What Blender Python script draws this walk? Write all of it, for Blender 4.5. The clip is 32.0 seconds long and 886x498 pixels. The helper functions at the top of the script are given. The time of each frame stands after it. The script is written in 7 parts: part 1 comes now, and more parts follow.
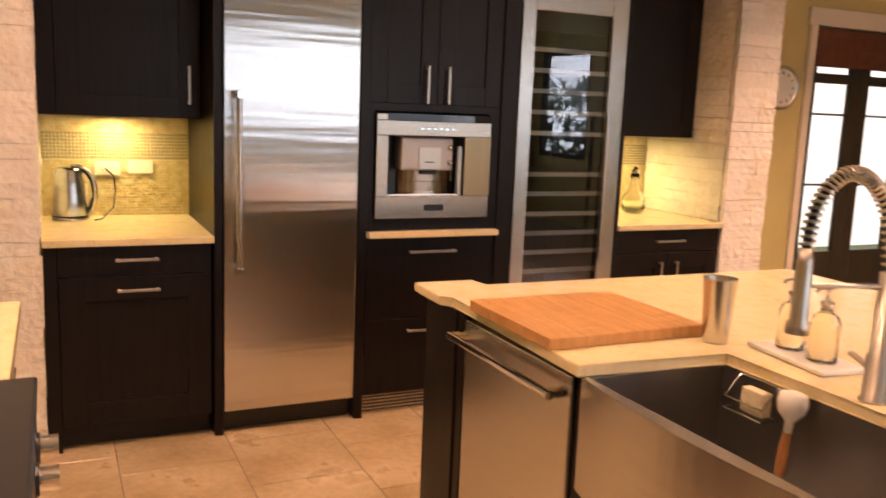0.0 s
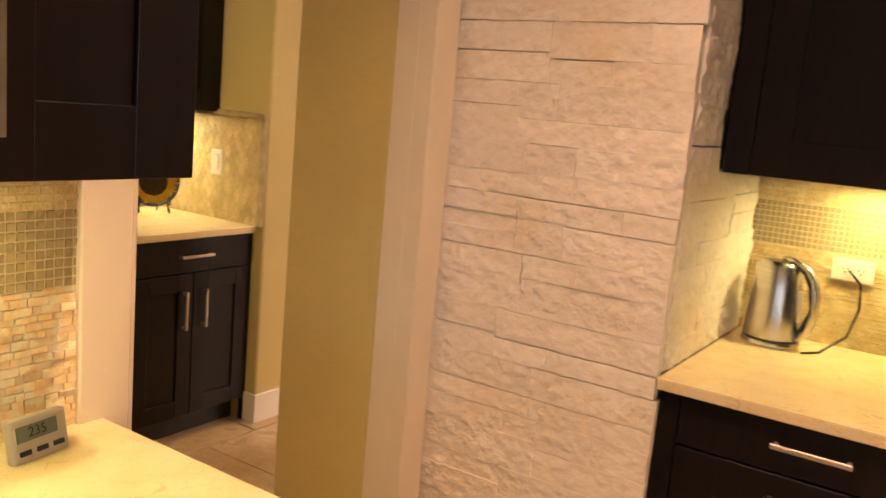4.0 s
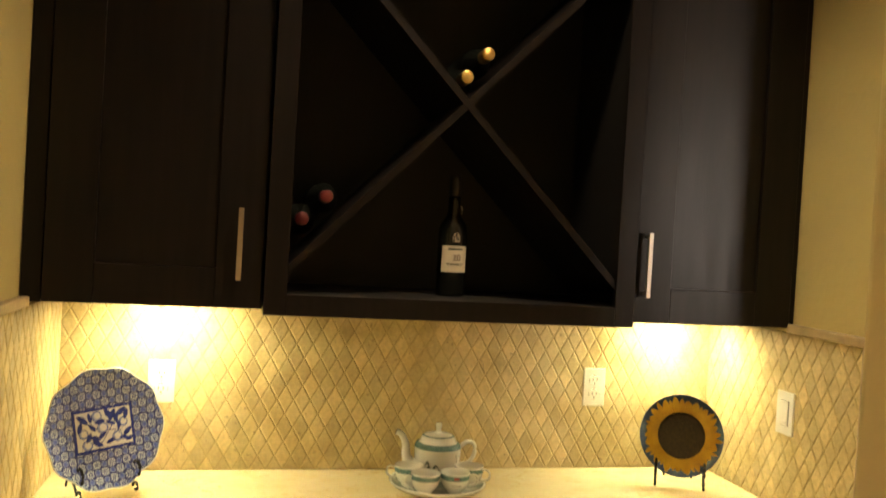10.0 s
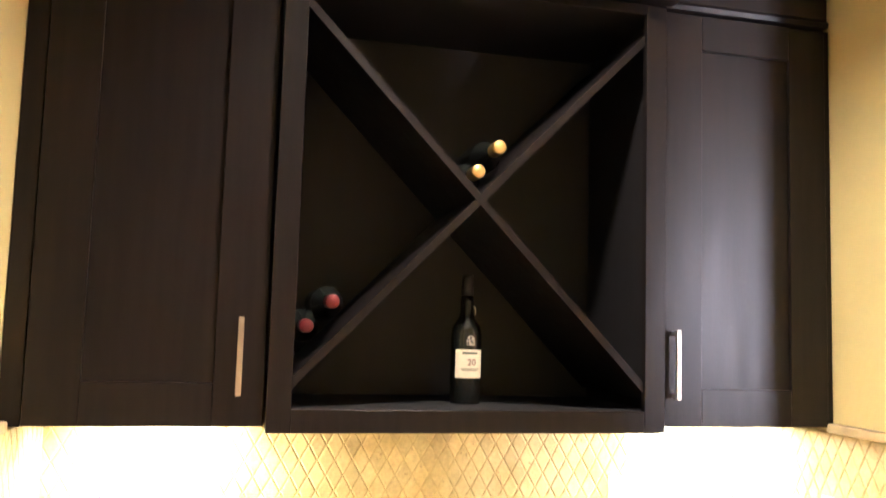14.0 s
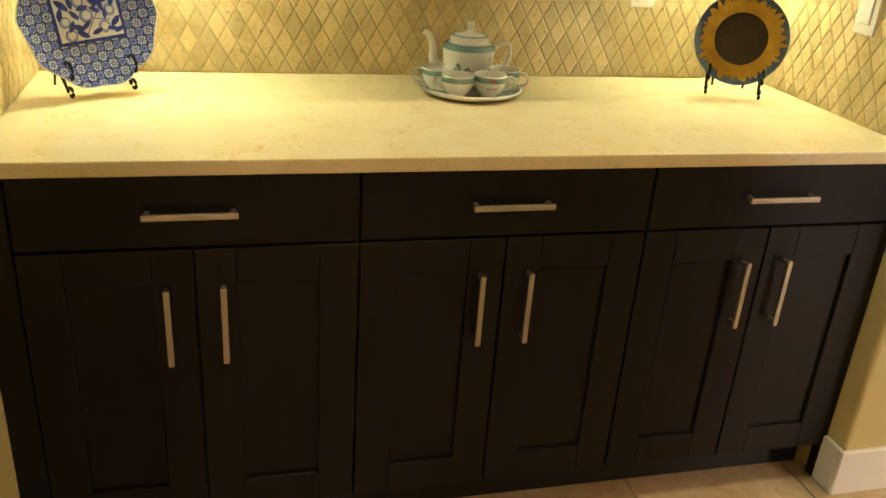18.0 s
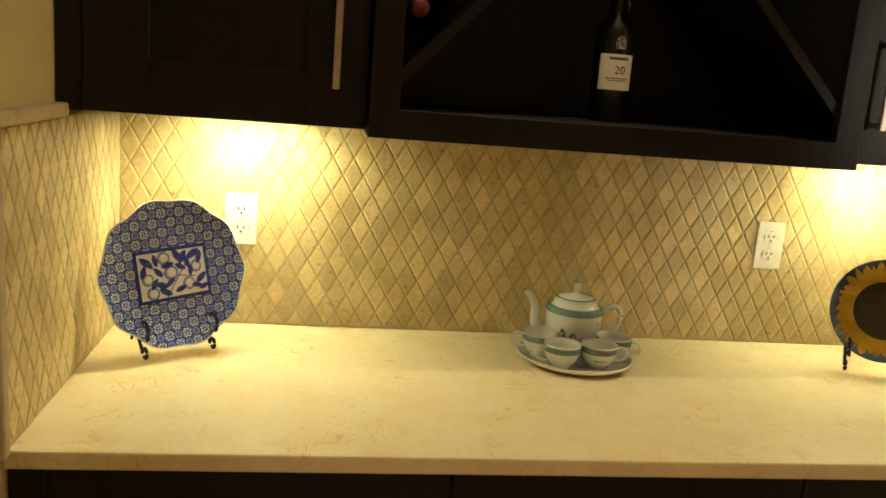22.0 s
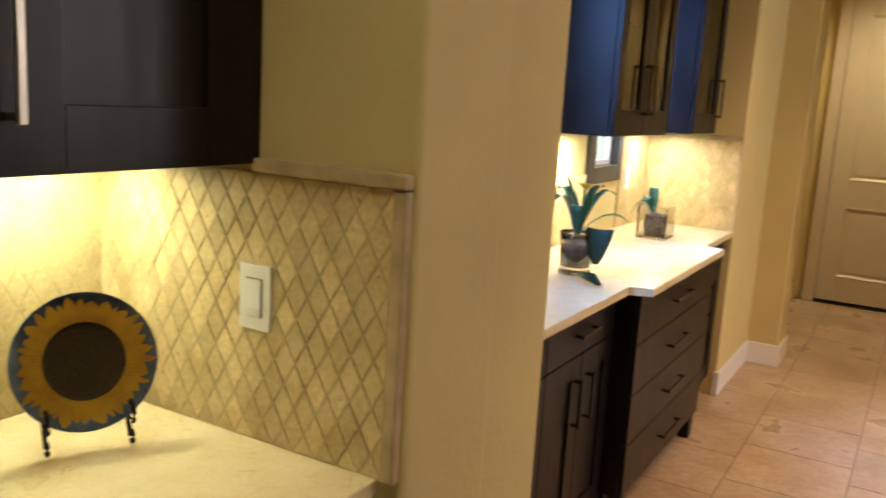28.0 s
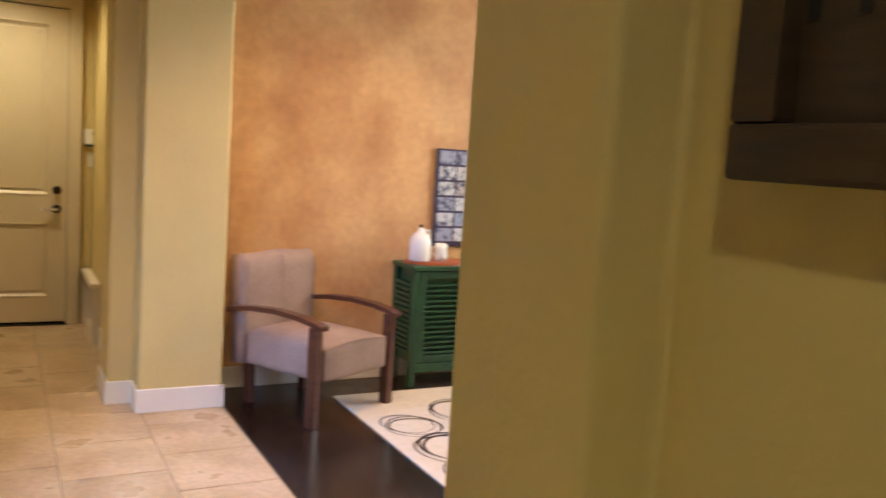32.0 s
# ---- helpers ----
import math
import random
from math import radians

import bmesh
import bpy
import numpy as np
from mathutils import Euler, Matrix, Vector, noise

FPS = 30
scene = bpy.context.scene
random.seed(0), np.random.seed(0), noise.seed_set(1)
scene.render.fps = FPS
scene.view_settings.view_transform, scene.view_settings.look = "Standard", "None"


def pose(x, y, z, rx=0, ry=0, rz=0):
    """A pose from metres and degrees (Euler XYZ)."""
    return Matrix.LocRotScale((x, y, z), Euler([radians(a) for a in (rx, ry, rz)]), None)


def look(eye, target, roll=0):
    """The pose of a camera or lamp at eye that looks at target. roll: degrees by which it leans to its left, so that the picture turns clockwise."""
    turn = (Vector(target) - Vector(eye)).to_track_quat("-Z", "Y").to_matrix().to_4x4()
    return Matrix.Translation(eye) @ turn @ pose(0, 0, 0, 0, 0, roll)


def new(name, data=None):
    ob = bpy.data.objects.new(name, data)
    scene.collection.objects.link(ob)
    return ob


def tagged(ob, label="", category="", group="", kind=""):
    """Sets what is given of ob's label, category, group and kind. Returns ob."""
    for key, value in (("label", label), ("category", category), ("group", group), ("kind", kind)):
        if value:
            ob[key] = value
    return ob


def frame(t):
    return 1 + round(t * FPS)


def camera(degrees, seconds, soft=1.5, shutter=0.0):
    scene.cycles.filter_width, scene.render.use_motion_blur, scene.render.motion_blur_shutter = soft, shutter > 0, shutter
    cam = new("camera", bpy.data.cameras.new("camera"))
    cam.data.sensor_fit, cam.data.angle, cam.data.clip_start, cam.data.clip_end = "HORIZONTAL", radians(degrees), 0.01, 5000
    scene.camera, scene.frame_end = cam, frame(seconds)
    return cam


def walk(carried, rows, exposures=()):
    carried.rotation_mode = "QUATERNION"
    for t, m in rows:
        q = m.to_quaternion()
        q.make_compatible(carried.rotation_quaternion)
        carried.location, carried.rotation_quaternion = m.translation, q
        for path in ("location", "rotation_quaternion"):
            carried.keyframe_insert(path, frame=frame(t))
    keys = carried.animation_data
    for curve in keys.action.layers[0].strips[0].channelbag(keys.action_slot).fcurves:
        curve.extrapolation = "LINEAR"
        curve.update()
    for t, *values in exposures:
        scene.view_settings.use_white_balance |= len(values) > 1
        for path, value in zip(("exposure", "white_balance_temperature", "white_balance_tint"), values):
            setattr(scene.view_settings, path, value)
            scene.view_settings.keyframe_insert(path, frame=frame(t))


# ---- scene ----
cam = camera(55.6, 32.0, soft=1.6, shutter=0.35)
PATH = [
    (0, (0.192, 0.009, 1.495), (1.978, -0.829, 1.167), 2.3),
    (0.5, (0.385, -0.09, 1.509), (2.264, -0.715, 1.233), 2.2),
    (1, (0.609, -0.188, 1.511), (2.559, -0.553, 1.26), 3.0),
    (1.5, (0.877, -0.305, 1.513), (2.849, -0.47, 1.227), 3.4),
    (2, (1.11, -0.353, 1.495), (3.084, -0.391, 1.18), 1.9),
    (2.5, (1.364, -0.341, 1.509), (3.333, -0.141, 1.216), 0.7),
    (3, (1.559, -0.489, 1.523), (3.439, 0.128, 1.23), 2.0),
    (3.5, (1.727, -0.557, 1.507), (3.506, 0.307, 1.204), 4.0),
    (5.5, (2.525, -0.549, 1.508), (3.595, 1.091, 1.1), 5.5),
    (6, (2.694, -0.48, 1.513), (3.554, 1.279, 1.106), 5.9),
    (6.5, (2.837, -0.356, 1.519), (3.427, 1.512, 1.117), 4.9),
    (7, (3.009, -0.25, 1.533), (3.36, 1.677, 1.13), 4.8),
    (7.5, (3.13, -0.124, 1.513), (3.375, 1.808, 1.061), 5.3),
    (8, (3.148, 0.001, 1.51), (3.427, 1.921, 1.024), 4.1),
    (8.5, (3.11, 0.156, 1.53), (3.533, 2.073, 1.145), 2.7),
    (9, (3.085, 0.272, 1.531), (3.554, 2.192, 1.225), 2.9),
    (9.5, (3.091, 0.383, 1.573), (3.559, 2.316, 1.357), 3.2),
    (10, (3.13, 0.461, 1.598), (3.579, 2.41, 1.566), 3.3),
    (10.5, (3.116, 0.508, 1.625), (3.593, 2.447, 1.721), 2.8),
    (11, (3.085, 0.553, 1.667), (3.618, 2.474, 1.827), 1.0),
    (11.5, (3.095, 0.567, 1.661), (3.615, 2.486, 1.879), 0.9),
    (12, (3.089, 0.566, 1.668), (3.622, 2.478, 1.917), 1.1),
    (12.5, (3.084, 0.572, 1.66), (3.628, 2.473, 1.964), 1.0),
    (13, (3.09, 0.574, 1.644), (3.607, 2.478, 1.969), 1.3),
    (13.5, (3.093, 0.578, 1.645), (3.581, 2.496, 1.933), 1.5),
    (14, (3.099, 0.604, 1.623), (3.567, 2.539, 1.81), 1.7),
    (14.5, (3.088, 0.639, 1.59), (3.571, 2.58, 1.625), 2.2),
    (15, (3.063, 0.688, 1.535), (3.587, 2.615, 1.437), 2.2),
    (15.5, (3.076, 0.717, 1.501), (3.592, 2.632, 1.241), 2.6),
    (17.5, (3.098, 0.717, 1.423), (3.571, 2.503, 0.657), 3.8),
    (18, (3.092, 0.708, 1.412), (3.569, 2.467, 0.587), 4.1),
    (18.5, (3.077, 0.695, 1.414), (3.564, 2.44, 0.568), 4.5),
    (19, (3.066, 0.678, 1.428), (3.543, 2.442, 0.615), 4.1),
    (19.5, (3.051, 0.683, 1.439), (3.527, 2.481, 0.703), 3.1),
    (20, (3.024, 0.691, 1.461), (3.517, 2.531, 0.852), 2.4),
    (20.5, (3.02, 0.71, 1.477), (3.554, 2.573, 0.984), 2.6),
    (21, (3.045, 0.794, 1.503), (3.54, 2.682, 1.068), 3.9),
    (21.5, (3.095, 0.903, 1.512), (3.468, 2.826, 1.105), 4.1),
    (22, (3.102, 0.957, 1.508), (3.383, 2.895, 1.103), 4.6),
    (22.5, (3.082, 1.05, 1.519), (3.327, 2.995, 1.124), 4.2),
    (23, (3.059, 1.138, 1.513), (3.352, 3.075, 1.114), 2.7),
    (23.5, (3.051, 1.2, 1.493), (3.419, 3.115, 1.05), 1.9),
    (24, (3.061, 1.222, 1.486), (3.54, 3.104, 1.009), 2.3),
    (24.5, (3.078, 1.232, 1.472), (3.71, 3.064, 0.977), 2.9),
    (26.5, (3.205, 1.325, 1.497), (4.358, 2.886, 1.013), 4.5),
    (27, (3.335, 1.388, 1.527), (4.673, 2.818, 1.117), 3.9),
    (27.5, (3.44, 1.439, 1.541), (4.976, 2.665, 1.174), 2.9),
    (28, (3.497, 1.469, 1.534), (5.203, 2.45, 1.175), 3.4),
    (28.5, (3.538, 1.527, 1.545), (5.388, 2.213, 1.218), 2.8),
    (29, (3.583, 1.614, 1.546), (5.522, 2.007, 1.249), 1.8),
    (29.5, (3.622, 1.641, 1.533), (5.585, 1.852, 1.216), 2.1),
    (30, (3.748, 1.638, 1.538), (5.717, 1.762, 1.212), 1.8),
    (30.5, (3.847, 1.635, 1.551), (5.824, 1.67, 1.249), 2.8),
    (31, (3.899, 1.663, 1.548), (5.871, 1.492, 1.262), 4.0),
    (31.5, (3.873, 1.753, 1.569), (5.782, 1.214, 1.312), 1.9),
    (32, (3.83, 1.845, 1.55), (5.585, 0.91, 1.33), 3.7),
]
walk(cam, [(t, look(eye, target, roll)) for t, eye, target, roll in PATH], exposures=[(0, 0.03, 7250, 28), (2, -0.06, 7600, 30), (3.5, -0.22, 7900, 28), (4.7, 0.05, 6900, 13), (6, 0.1, 6000, 5), (7, -0.15, 6300, 2), (8.2, -0.2, 6300, 1), (9.3, -0.25, 6600, 9), (10, -0.05, 6850, 10), (11, 1.5, 6300, 14), (12, 2.45, 5600, 41), (13.4, 2.65, 5550, 40), (14, 1.85, 5150, 20), (15, 0.85, 5300, 6), (15.5, 0.3, 5800, 4), (17.5, -0.05, 6200, 2), (19, 0.05, 6100, 2), (20, -0.15, 6200, 2), (22, -0.57, 6550, 6), (24.5, -0.76, 6400, 6), (26.5, -0.78, 6300, 5), (28, -0.82, 6050, 9), (29, -0.95, 5750, 8), (30, -0.88, 5650, 7), (31, -0.98, 5650, 7), (32, -0.66, 6000, 4)])

# ---- world and light ----
world = bpy.data.worlds.new("world")
scene.world = world
world.use_nodes = True
_n = world.node_tree.nodes
_sky = _n.new("ShaderNodeTexSky")
_sky.sky_type, _sky.sun_disc, _sky.sun_elevation, _sky.sun_rotation = "NISHITA", False, radians(38), radians(120)
world.node_tree.links.new(_sky.outputs[0], _n["Background"].inputs[0])
_n["Background"].inputs[1].default_value = 0.12


def lamp(name, kind, m, watts, colour, size=0.1, size_y=None, spot=None, blend=0.6):
    data = bpy.data.lights.new(name, kind)
    data.energy, data.color = watts, colour
    if kind == "AREA":
        data.shape, data.size = ("RECTANGLE", size) if size_y else ("DISK", size)
        if size_y:
            data.size_y = size_y
    else:
        data.shadow_soft_size = size
    if spot:
        data.spot_size, data.spot_blend = radians(spot), blend
    ob = new(name, data)
    ob.matrix_world = m
    return ob


HALO = (1.0, 0.93, 0.55)
PEACH = (1.0, 0.62, 0.40)
SOFT = (1.0, 0.66, 0.43)
DAY = (0.25, 0.45, 1.0)
sun = lamp("sun", "SUN", look((0, 0, 6), (5, -2.2, 1.5)), 5.0, (1.0, 0.93, 0.82), 0.1)
sun.data.angle = radians(0.6)

CEIL = 2.90
# recessed ceiling lamps: x, y, watts, colour
DOWN = [
    (0.9, -0.3, 34, SOFT), (2.75, -0.15, 44, SOFT), (0.9, -2.4, 34, SOFT), (2.9, -2.2, 36, SOFT), (2.7, -4.6, 100, SOFT),
    (3.62, 1.93, 21, (1.0, 0.84, 0.53)), (5.9, 1.55, 9, (1.0, 0.52, 0.32)), (7.35, 1.15, 54, PEACH), (10.5, 1.8, 40, (1.0, 0.75, 0.46)),
    (8.1, -0.1, 42, PEACH), (6.6, -0.6, 24, PEACH),
]
# under-cabinet lamps: x, y, z, watts
PUCK = [
    (2.93, 2.745, 1.386, 6.3), (4.385, 2.745, 1.386, 6.0), (2.40, 0.58, 1.362, 2.3),
    (4.46, -0.27, 1.392, 3.7), (4.46, -3.10, 1.368, 5.0), (7.86, 2.70, 1.40, 9.5), (6.85, 2.70, 1.40, 16.5),
]
PALE_HALO = (1.0, 0.92, 0.70)
GOLD = (1.0, 0.88, 0.37)
for x, y, w, c in DOWN:
    lamp("downlight", "SPOT", pose(x, y, CEIL - 0.03), w * 4, c, 0.06, spot=130, blend=0.9)
for x, y, z, w in PUCK:
    lamp("puck_light", "AREA", pose(x, y, z), w, PALE_HALO if x > 6 else GOLD if y < 1 else HALO, *((0.18, 0.05) if 1 < y and x < 6 else (0.07,)))
# daylight that falls in through the windows
lamp("window_light", "AREA", pose(-3.05, -3.55, 1.72, 0, -90, 0), 46, (0.68, 0.87, 1.0), 1.2, 5.2)
for m, watts, wide in ((pose(7.41, 2.96, 1.75, -60, 0, 0), 62, 0.34), (pose(5.75, 2.96, 1.75, -60, 0, 38), 34, 0.46)):
    lamp("window_light", "AREA", m, watts, DAY, wide, 1.0).data.spread = radians(105)
lamp("window_light", "AREA", pose(7.75, -2.95, 1.85, 90, 0, 0), 118, (1.0, 0.87, 0.76), 1.0, 1.2)


# ---- materials ----
def shader(name, colour, rough=0.5, metal=0.0, vary=0.0, scale=8.0, tint=None, bump=0.0, bump_scale=60.0, stretch=(1, 1, 1),
           island=0.0, coat=0.0, rough_vary=0.0, detail=4.0, lo=0.35, hi=0.68, bump_dist=0.002, fine=0.0, bump_detail=5.0):
    """A surface: colour mixed with tint by noise at two scales, with relief and roughness that vary."""
    mat = bpy.data.materials.new(name)
    mat.use_nodes = True
    nt = mat.node_tree
    b = nt.nodes["Principled BSDF"]
    L = nt.links.new
    b.inputs["Roughness"].default_value, b.inputs["Metallic"].default_value = rough, metal
    b.inputs["Coat Weight"].default_value = coat
    c = (*colour, 1.0)
    b.inputs["Base Color"].default_value = c
    tc = nt.nodes.new("ShaderNodeTexCoord")
    mp = nt.nodes.new("ShaderNodeMapping")
    mp.inputs["Scale"].default_value = stretch
    geo = nt.nodes.new("ShaderNodeNewGeometry")
    L(geo.outputs["Position"], mp.inputs["Vector"])
    out = None
    if vary or tint:
        tint = tint or tuple(v * (1 - vary) for v in colour)
        no = nt.nodes.new("ShaderNodeTexNoise")
        no.inputs["Scale"].default_value, no.inputs["Detail"].default_value = scale, detail
        L(mp.outputs[0], no.inputs["Vector"])
        ra = nt.nodes.new("ShaderNodeMapRange")
        ra.inputs["From Min"].default_value, ra.inputs["From Max"].default_value = lo, hi
        L(no.outputs["Fac"], ra.inputs["Value"])
        mx = nt.nodes.new("ShaderNodeMix")
        mx.data_type = "RGBA"
        mx.inputs["A"].default_value, mx.inputs["B"].default_value = c, (*tint, 1.0)
        L(ra.outputs[0], mx.inputs["Factor"])
        out = mx.outputs["Result"]
        if rough_vary:
            rr = nt.nodes.new("ShaderNodeMapRange")
            rr.inputs["To Min"].default_value, rr.inputs["To Max"].default_value = rough - rough_vary, rough + rough_vary
            L(no.outputs["Fac"], rr.inputs["Value"])
            L(rr.outputs[0], b.inputs["Roughness"])
    if fine:
        n2 = nt.nodes.new("ShaderNodeTexNoise")
        n2.inputs["Scale"].default_value, n2.inputs["Detail"].default_value = scale * 9, 6
        L(mp.outputs[0], n2.inputs["Vector"])
        r2 = nt.nodes.new("ShaderNodeMapRange")
        r2.inputs["From Min"].default_value, r2.inputs["From Max"].default_value = 0.3, 0.7
        r2.inputs["To Min"].default_value, r2.inputs["To Max"].default_value = 1 - fine, 1 + fine * 0.5
        L(n2.outputs["Fac"], r2.inputs["Value"])
        m2 = nt.nodes.new("ShaderNodeVectorMath")
        m2.operation = "SCALE"
        if out:
            L(out, m2.inputs[0])
        else:
            m2.inputs[0].default_value = colour
        L(r2.outputs[0], m2.inputs["Scale"])
        out = m2.outputs[0]
    if island:
        oi = nt.nodes.new("ShaderNodeObjectInfo")
        r3 = nt.nodes.new("ShaderNodeMapRange")
        r3.inputs["To Min"].default_value, r3.inputs["To Max"].default_value = 1 - island, 1 + island * 0.6
        L(oi.outputs["Random"], r3.inputs["Value"])
        m3 = nt.nodes.new("ShaderNodeVectorMath")
        m3.operation = "SCALE"
        if out:
            L(out, m3.inputs[0])
        else:
            m3.inputs[0].default_value = colour
        L(r3.outputs[0], m3.inputs["Scale"])
        out = m3.outputs[0]
    if out:
        L(out, b.inputs["Base Color"])
    if bump:
        n4 = nt.nodes.new("ShaderNodeTexNoise")
        n4.inputs["Scale"].default_value, n4.inputs["Detail"].default_value = bump_scale, bump_detail
        L(mp.outputs[0], n4.inputs["Vector"])
        bp = nt.nodes.new("ShaderNodeBump")
        bp.inputs["Strength"].default_value, bp.inputs["Distance"].default_value = bump, bump_dist
        L(n4.outputs["Fac"], bp.inputs["Height"])
        L(bp.outputs[0], b.inputs["Normal"])
    return mat


def glow(name, colour, strength):
    mat = bpy.data.materials.new(name)
    mat.use_nodes = True
    b = mat.node_tree.nodes["Principled BSDF"]
    b.inputs["Base Color"].default_value = (*colour, 1)
    b.inputs["Emission Color"].default_value, b.inputs["Emission Strength"].default_value = (*colour, 1), strength
    return mat


def glass(name, colour=(1, 1, 1), rough=0.0, ior=1.45):
    mat = bpy.data.materials.new(name)
    mat.use_nodes = True
    b = mat.node_tree.nodes["Principled BSDF"]
    b.inputs["Base Color"].default_value = (*colour, 1)
    b.inputs["Roughness"].default_value, b.inputs["IOR"].default_value = rough, ior
    b.inputs["Transmission Weight"].default_value = 1.0
    return mat


ESPRESSO = shader("espresso_wood", (0.0108, 0.0080, 0.0080), 0.34, tint=(0.0068, 0.0051, 0.0052), scale=5, stretch=(9, 9, 0.7), bump=0.12, bump_scale=40, rough_vary=0.08)
for _m in (ESPRESSO,):
    _m.node_tree.nodes["Principled BSDF"].inputs["Specular IOR Level"].default_value = 0.23
ESPRESSO_IN = shader("espresso_inside", (0.0108, 0.0088, 0.0095), 0.55, tint=(0.0072, 0.0062, 0.0068), scale=4, stretch=(6, 6, 1), bump=0.1, bump_scale=30)
SEAM = shader("shadow_gap", (0.006, 0.005, 0.005), 0.8)
CREAM_STONE = shader("cream_stone", (0.80, 0.685, 0.43), 0.22, tint=(0.77, 0.62, 0.34), scale=15, detail=7, lo=0.44, hi=0.74, fine=0.05, bump=0.02, bump_scale=30)


def veined(mat, colour, scale, width):
    """Adds thin broken wandering veins to a stone."""
    nt = mat.node_tree
    b = nt.nodes["Principled BSDF"]
    src = b.inputs["Base Color"].links[0].from_socket
    geo = nt.nodes.new("ShaderNodeNewGeometry")
    fac = []
    for sc, lo, hi in ((scale, 0.5, 0.5), (scale * 0.45, 0, 0)):
        no = nt.nodes.new("ShaderNodeTexNoise")
        no.inputs["Scale"].default_value, no.inputs["Detail"].default_value, no.inputs["Distortion"].default_value = sc, 4, 1.2
        nt.links.new(geo.outputs["Position"], no.inputs["Vector"])
        if lo:
            ab = nt.nodes.new("ShaderNodeMath")
            ab.operation = "SUBTRACT"
            ab.inputs[1].default_value = 0.5
            nt.links.new(no.outputs["Fac"], ab.inputs[0])
            a2 = nt.nodes.new("ShaderNodeMath")
            a2.operation = "ABSOLUTE"
            nt.links.new(ab.outputs[0], a2.inputs[0])
            out, rng_v = a2.outputs[0], (0.0, width, 1.0, 0.0)
        else:
            out, rng_v = no.outputs["Fac"], (0.52, 0.66, 0.0, 0.75)
        mr = nt.nodes.new("ShaderNodeMapRange")
        for key, v in zip(("From Min", "From Max", "To Min", "To Max"), rng_v):
            mr.inputs[key].default_value = v
        nt.links.new(out, mr.inputs["Value"])
        fac.append(mr.outputs[0])
    mul = nt.nodes.new("ShaderNodeMath")
    mul.operation = "MULTIPLY"
    nt.links.new(fac[0], mul.inputs[0])
    nt.links.new(fac[1], mul.inputs[1])
    mx = nt.nodes.new("ShaderNodeMix")
    mx.data_type = "RGBA"
    mx.inputs["B"].default_value = (*colour, 1)
    nt.links.new(mul.outputs[0], mx.inputs["Factor"])
    nt.links.new(src, mx.inputs["A"])
    nt.links.new(mx.outputs["Result"], b.inputs["Base Color"])


veined(CREAM_STONE, (0.58, 0.38, 0.12), 18, 0.024)
PAINT = shader("ochre_paint", (0.65, 0.537, 0.24), 0.62, vary=0.08, scale=2.5, bump=0.36, bump_scale=46, bump_dist=0.004)
TRIM = shader("cream_trim_paint", (0.80, 0.72, 0.60), 0.38, vary=0.04, scale=3, bump=0.05, bump_scale=20)
WHITE = shader("white_trim_paint", (0.84, 0.82, 0.79), 0.38, vary=0.04, scale=3, bump=0.05, bump_scale=20)
CEILING = shader("ceiling_paint", (0.78, 0.70, 0.55), 0.7, vary=0.05, scale=3, bump=0.3, bump_scale=50)
STONE = shader("split_white_stone", (0.90, 0.835, 0.765), 0.7, tint=(0.83, 0.70, 0.53), scale=4, island=0.06, fine=0.05, bump=0.8, bump_scale=48, bump_dist=0.010, lo=0.5, hi=0.8)
MORTAR = shader("stone_joint", (0.30, 0.23, 0.17), 0.9, vary=0.3, scale=20)
TILE = shader("floor_travertine", (0.61, 0.465, 0.300), 0.30, tint=(0.44, 0.305, 0.165), scale=3.2, detail=8, island=0.10, fine=0.16, bump=0.12, bump_scale=18, rough_vary=0.10)


def pitted(mat, scale, level, colour):
    """Adds small dark pits to a stone."""
    nt = mat.node_tree
    b = nt.nodes["Principled BSDF"]
    src = b.inputs["Base Color"].links[0].from_socket
    geo = nt.nodes.new("ShaderNodeNewGeometry")
    no = nt.nodes.new("ShaderNodeTexNoise")
    no.inputs["Scale"].default_value, no.inputs["Detail"].default_value = scale, 3
    nt.links.new(geo.outputs["Position"], no.inputs["Vector"])
    mr = nt.nodes.new("ShaderNodeMapRange")
    mr.inputs["From Min"].default_value, mr.inputs["From Max"].default_value = level, level + 0.03
    mr.inputs["To Max"].default_value = 0.8
    nt.links.new(no.outputs["Fac"], mr.inputs["Value"])
    mx = nt.nodes.new("ShaderNodeMix")
    mx.data_type = "RGBA"
    mx.inputs["B"].default_value = (*colour, 1)
    nt.links.new(mr.outputs[0], mx.inputs["Factor"])
    nt.links.new(src, mx.inputs["A"])
    nt.links.new(mx.outputs["Result"], b.inputs["Base Color"])


pitted(TILE, 60, 0.745, (0.38, 0.26, 0.16))
GROUT = shader("floor_grout", (0.34, 0.25, 0.17), 0.85, vary=0.2, scale=30)
DIAMOND = shader("tumbled_travertine", (0.69, 0.545, 0.275), 0.42, tint=(0.53, 0.395, 0.17), scale=11, detail=8, island=0.20, fine=0.16, bump=0.25, bump_scale=60, lo=0.42, hi=0.72)
pitted(DIAMOND, 75, 0.685, (0.30, 0.21, 0.10))
DIAMOND_GROUT = shader("tile_joint", (0.55, 0.425, 0.20), 0.85, vary=0.25, scale=40, bump=0.3, bump_scale=80)
STEEL = shader("brushed_steel", (0.62, 0.60, 0.57), 0.27, 1.0, vary=0.10, scale=3, stretch=(1, 1, 60), bump=0.02, bump_scale=4)
FRIDGE_STEEL = shader("rippled_steel", (0.69, 0.67, 0.65), 0.155, 1.0, vary=0.06, scale=3, stretch=(0.35, 0.35, 8), bump=0.075, bump_scale=4.2, bump_dist=0.010, bump_detail=0.6)
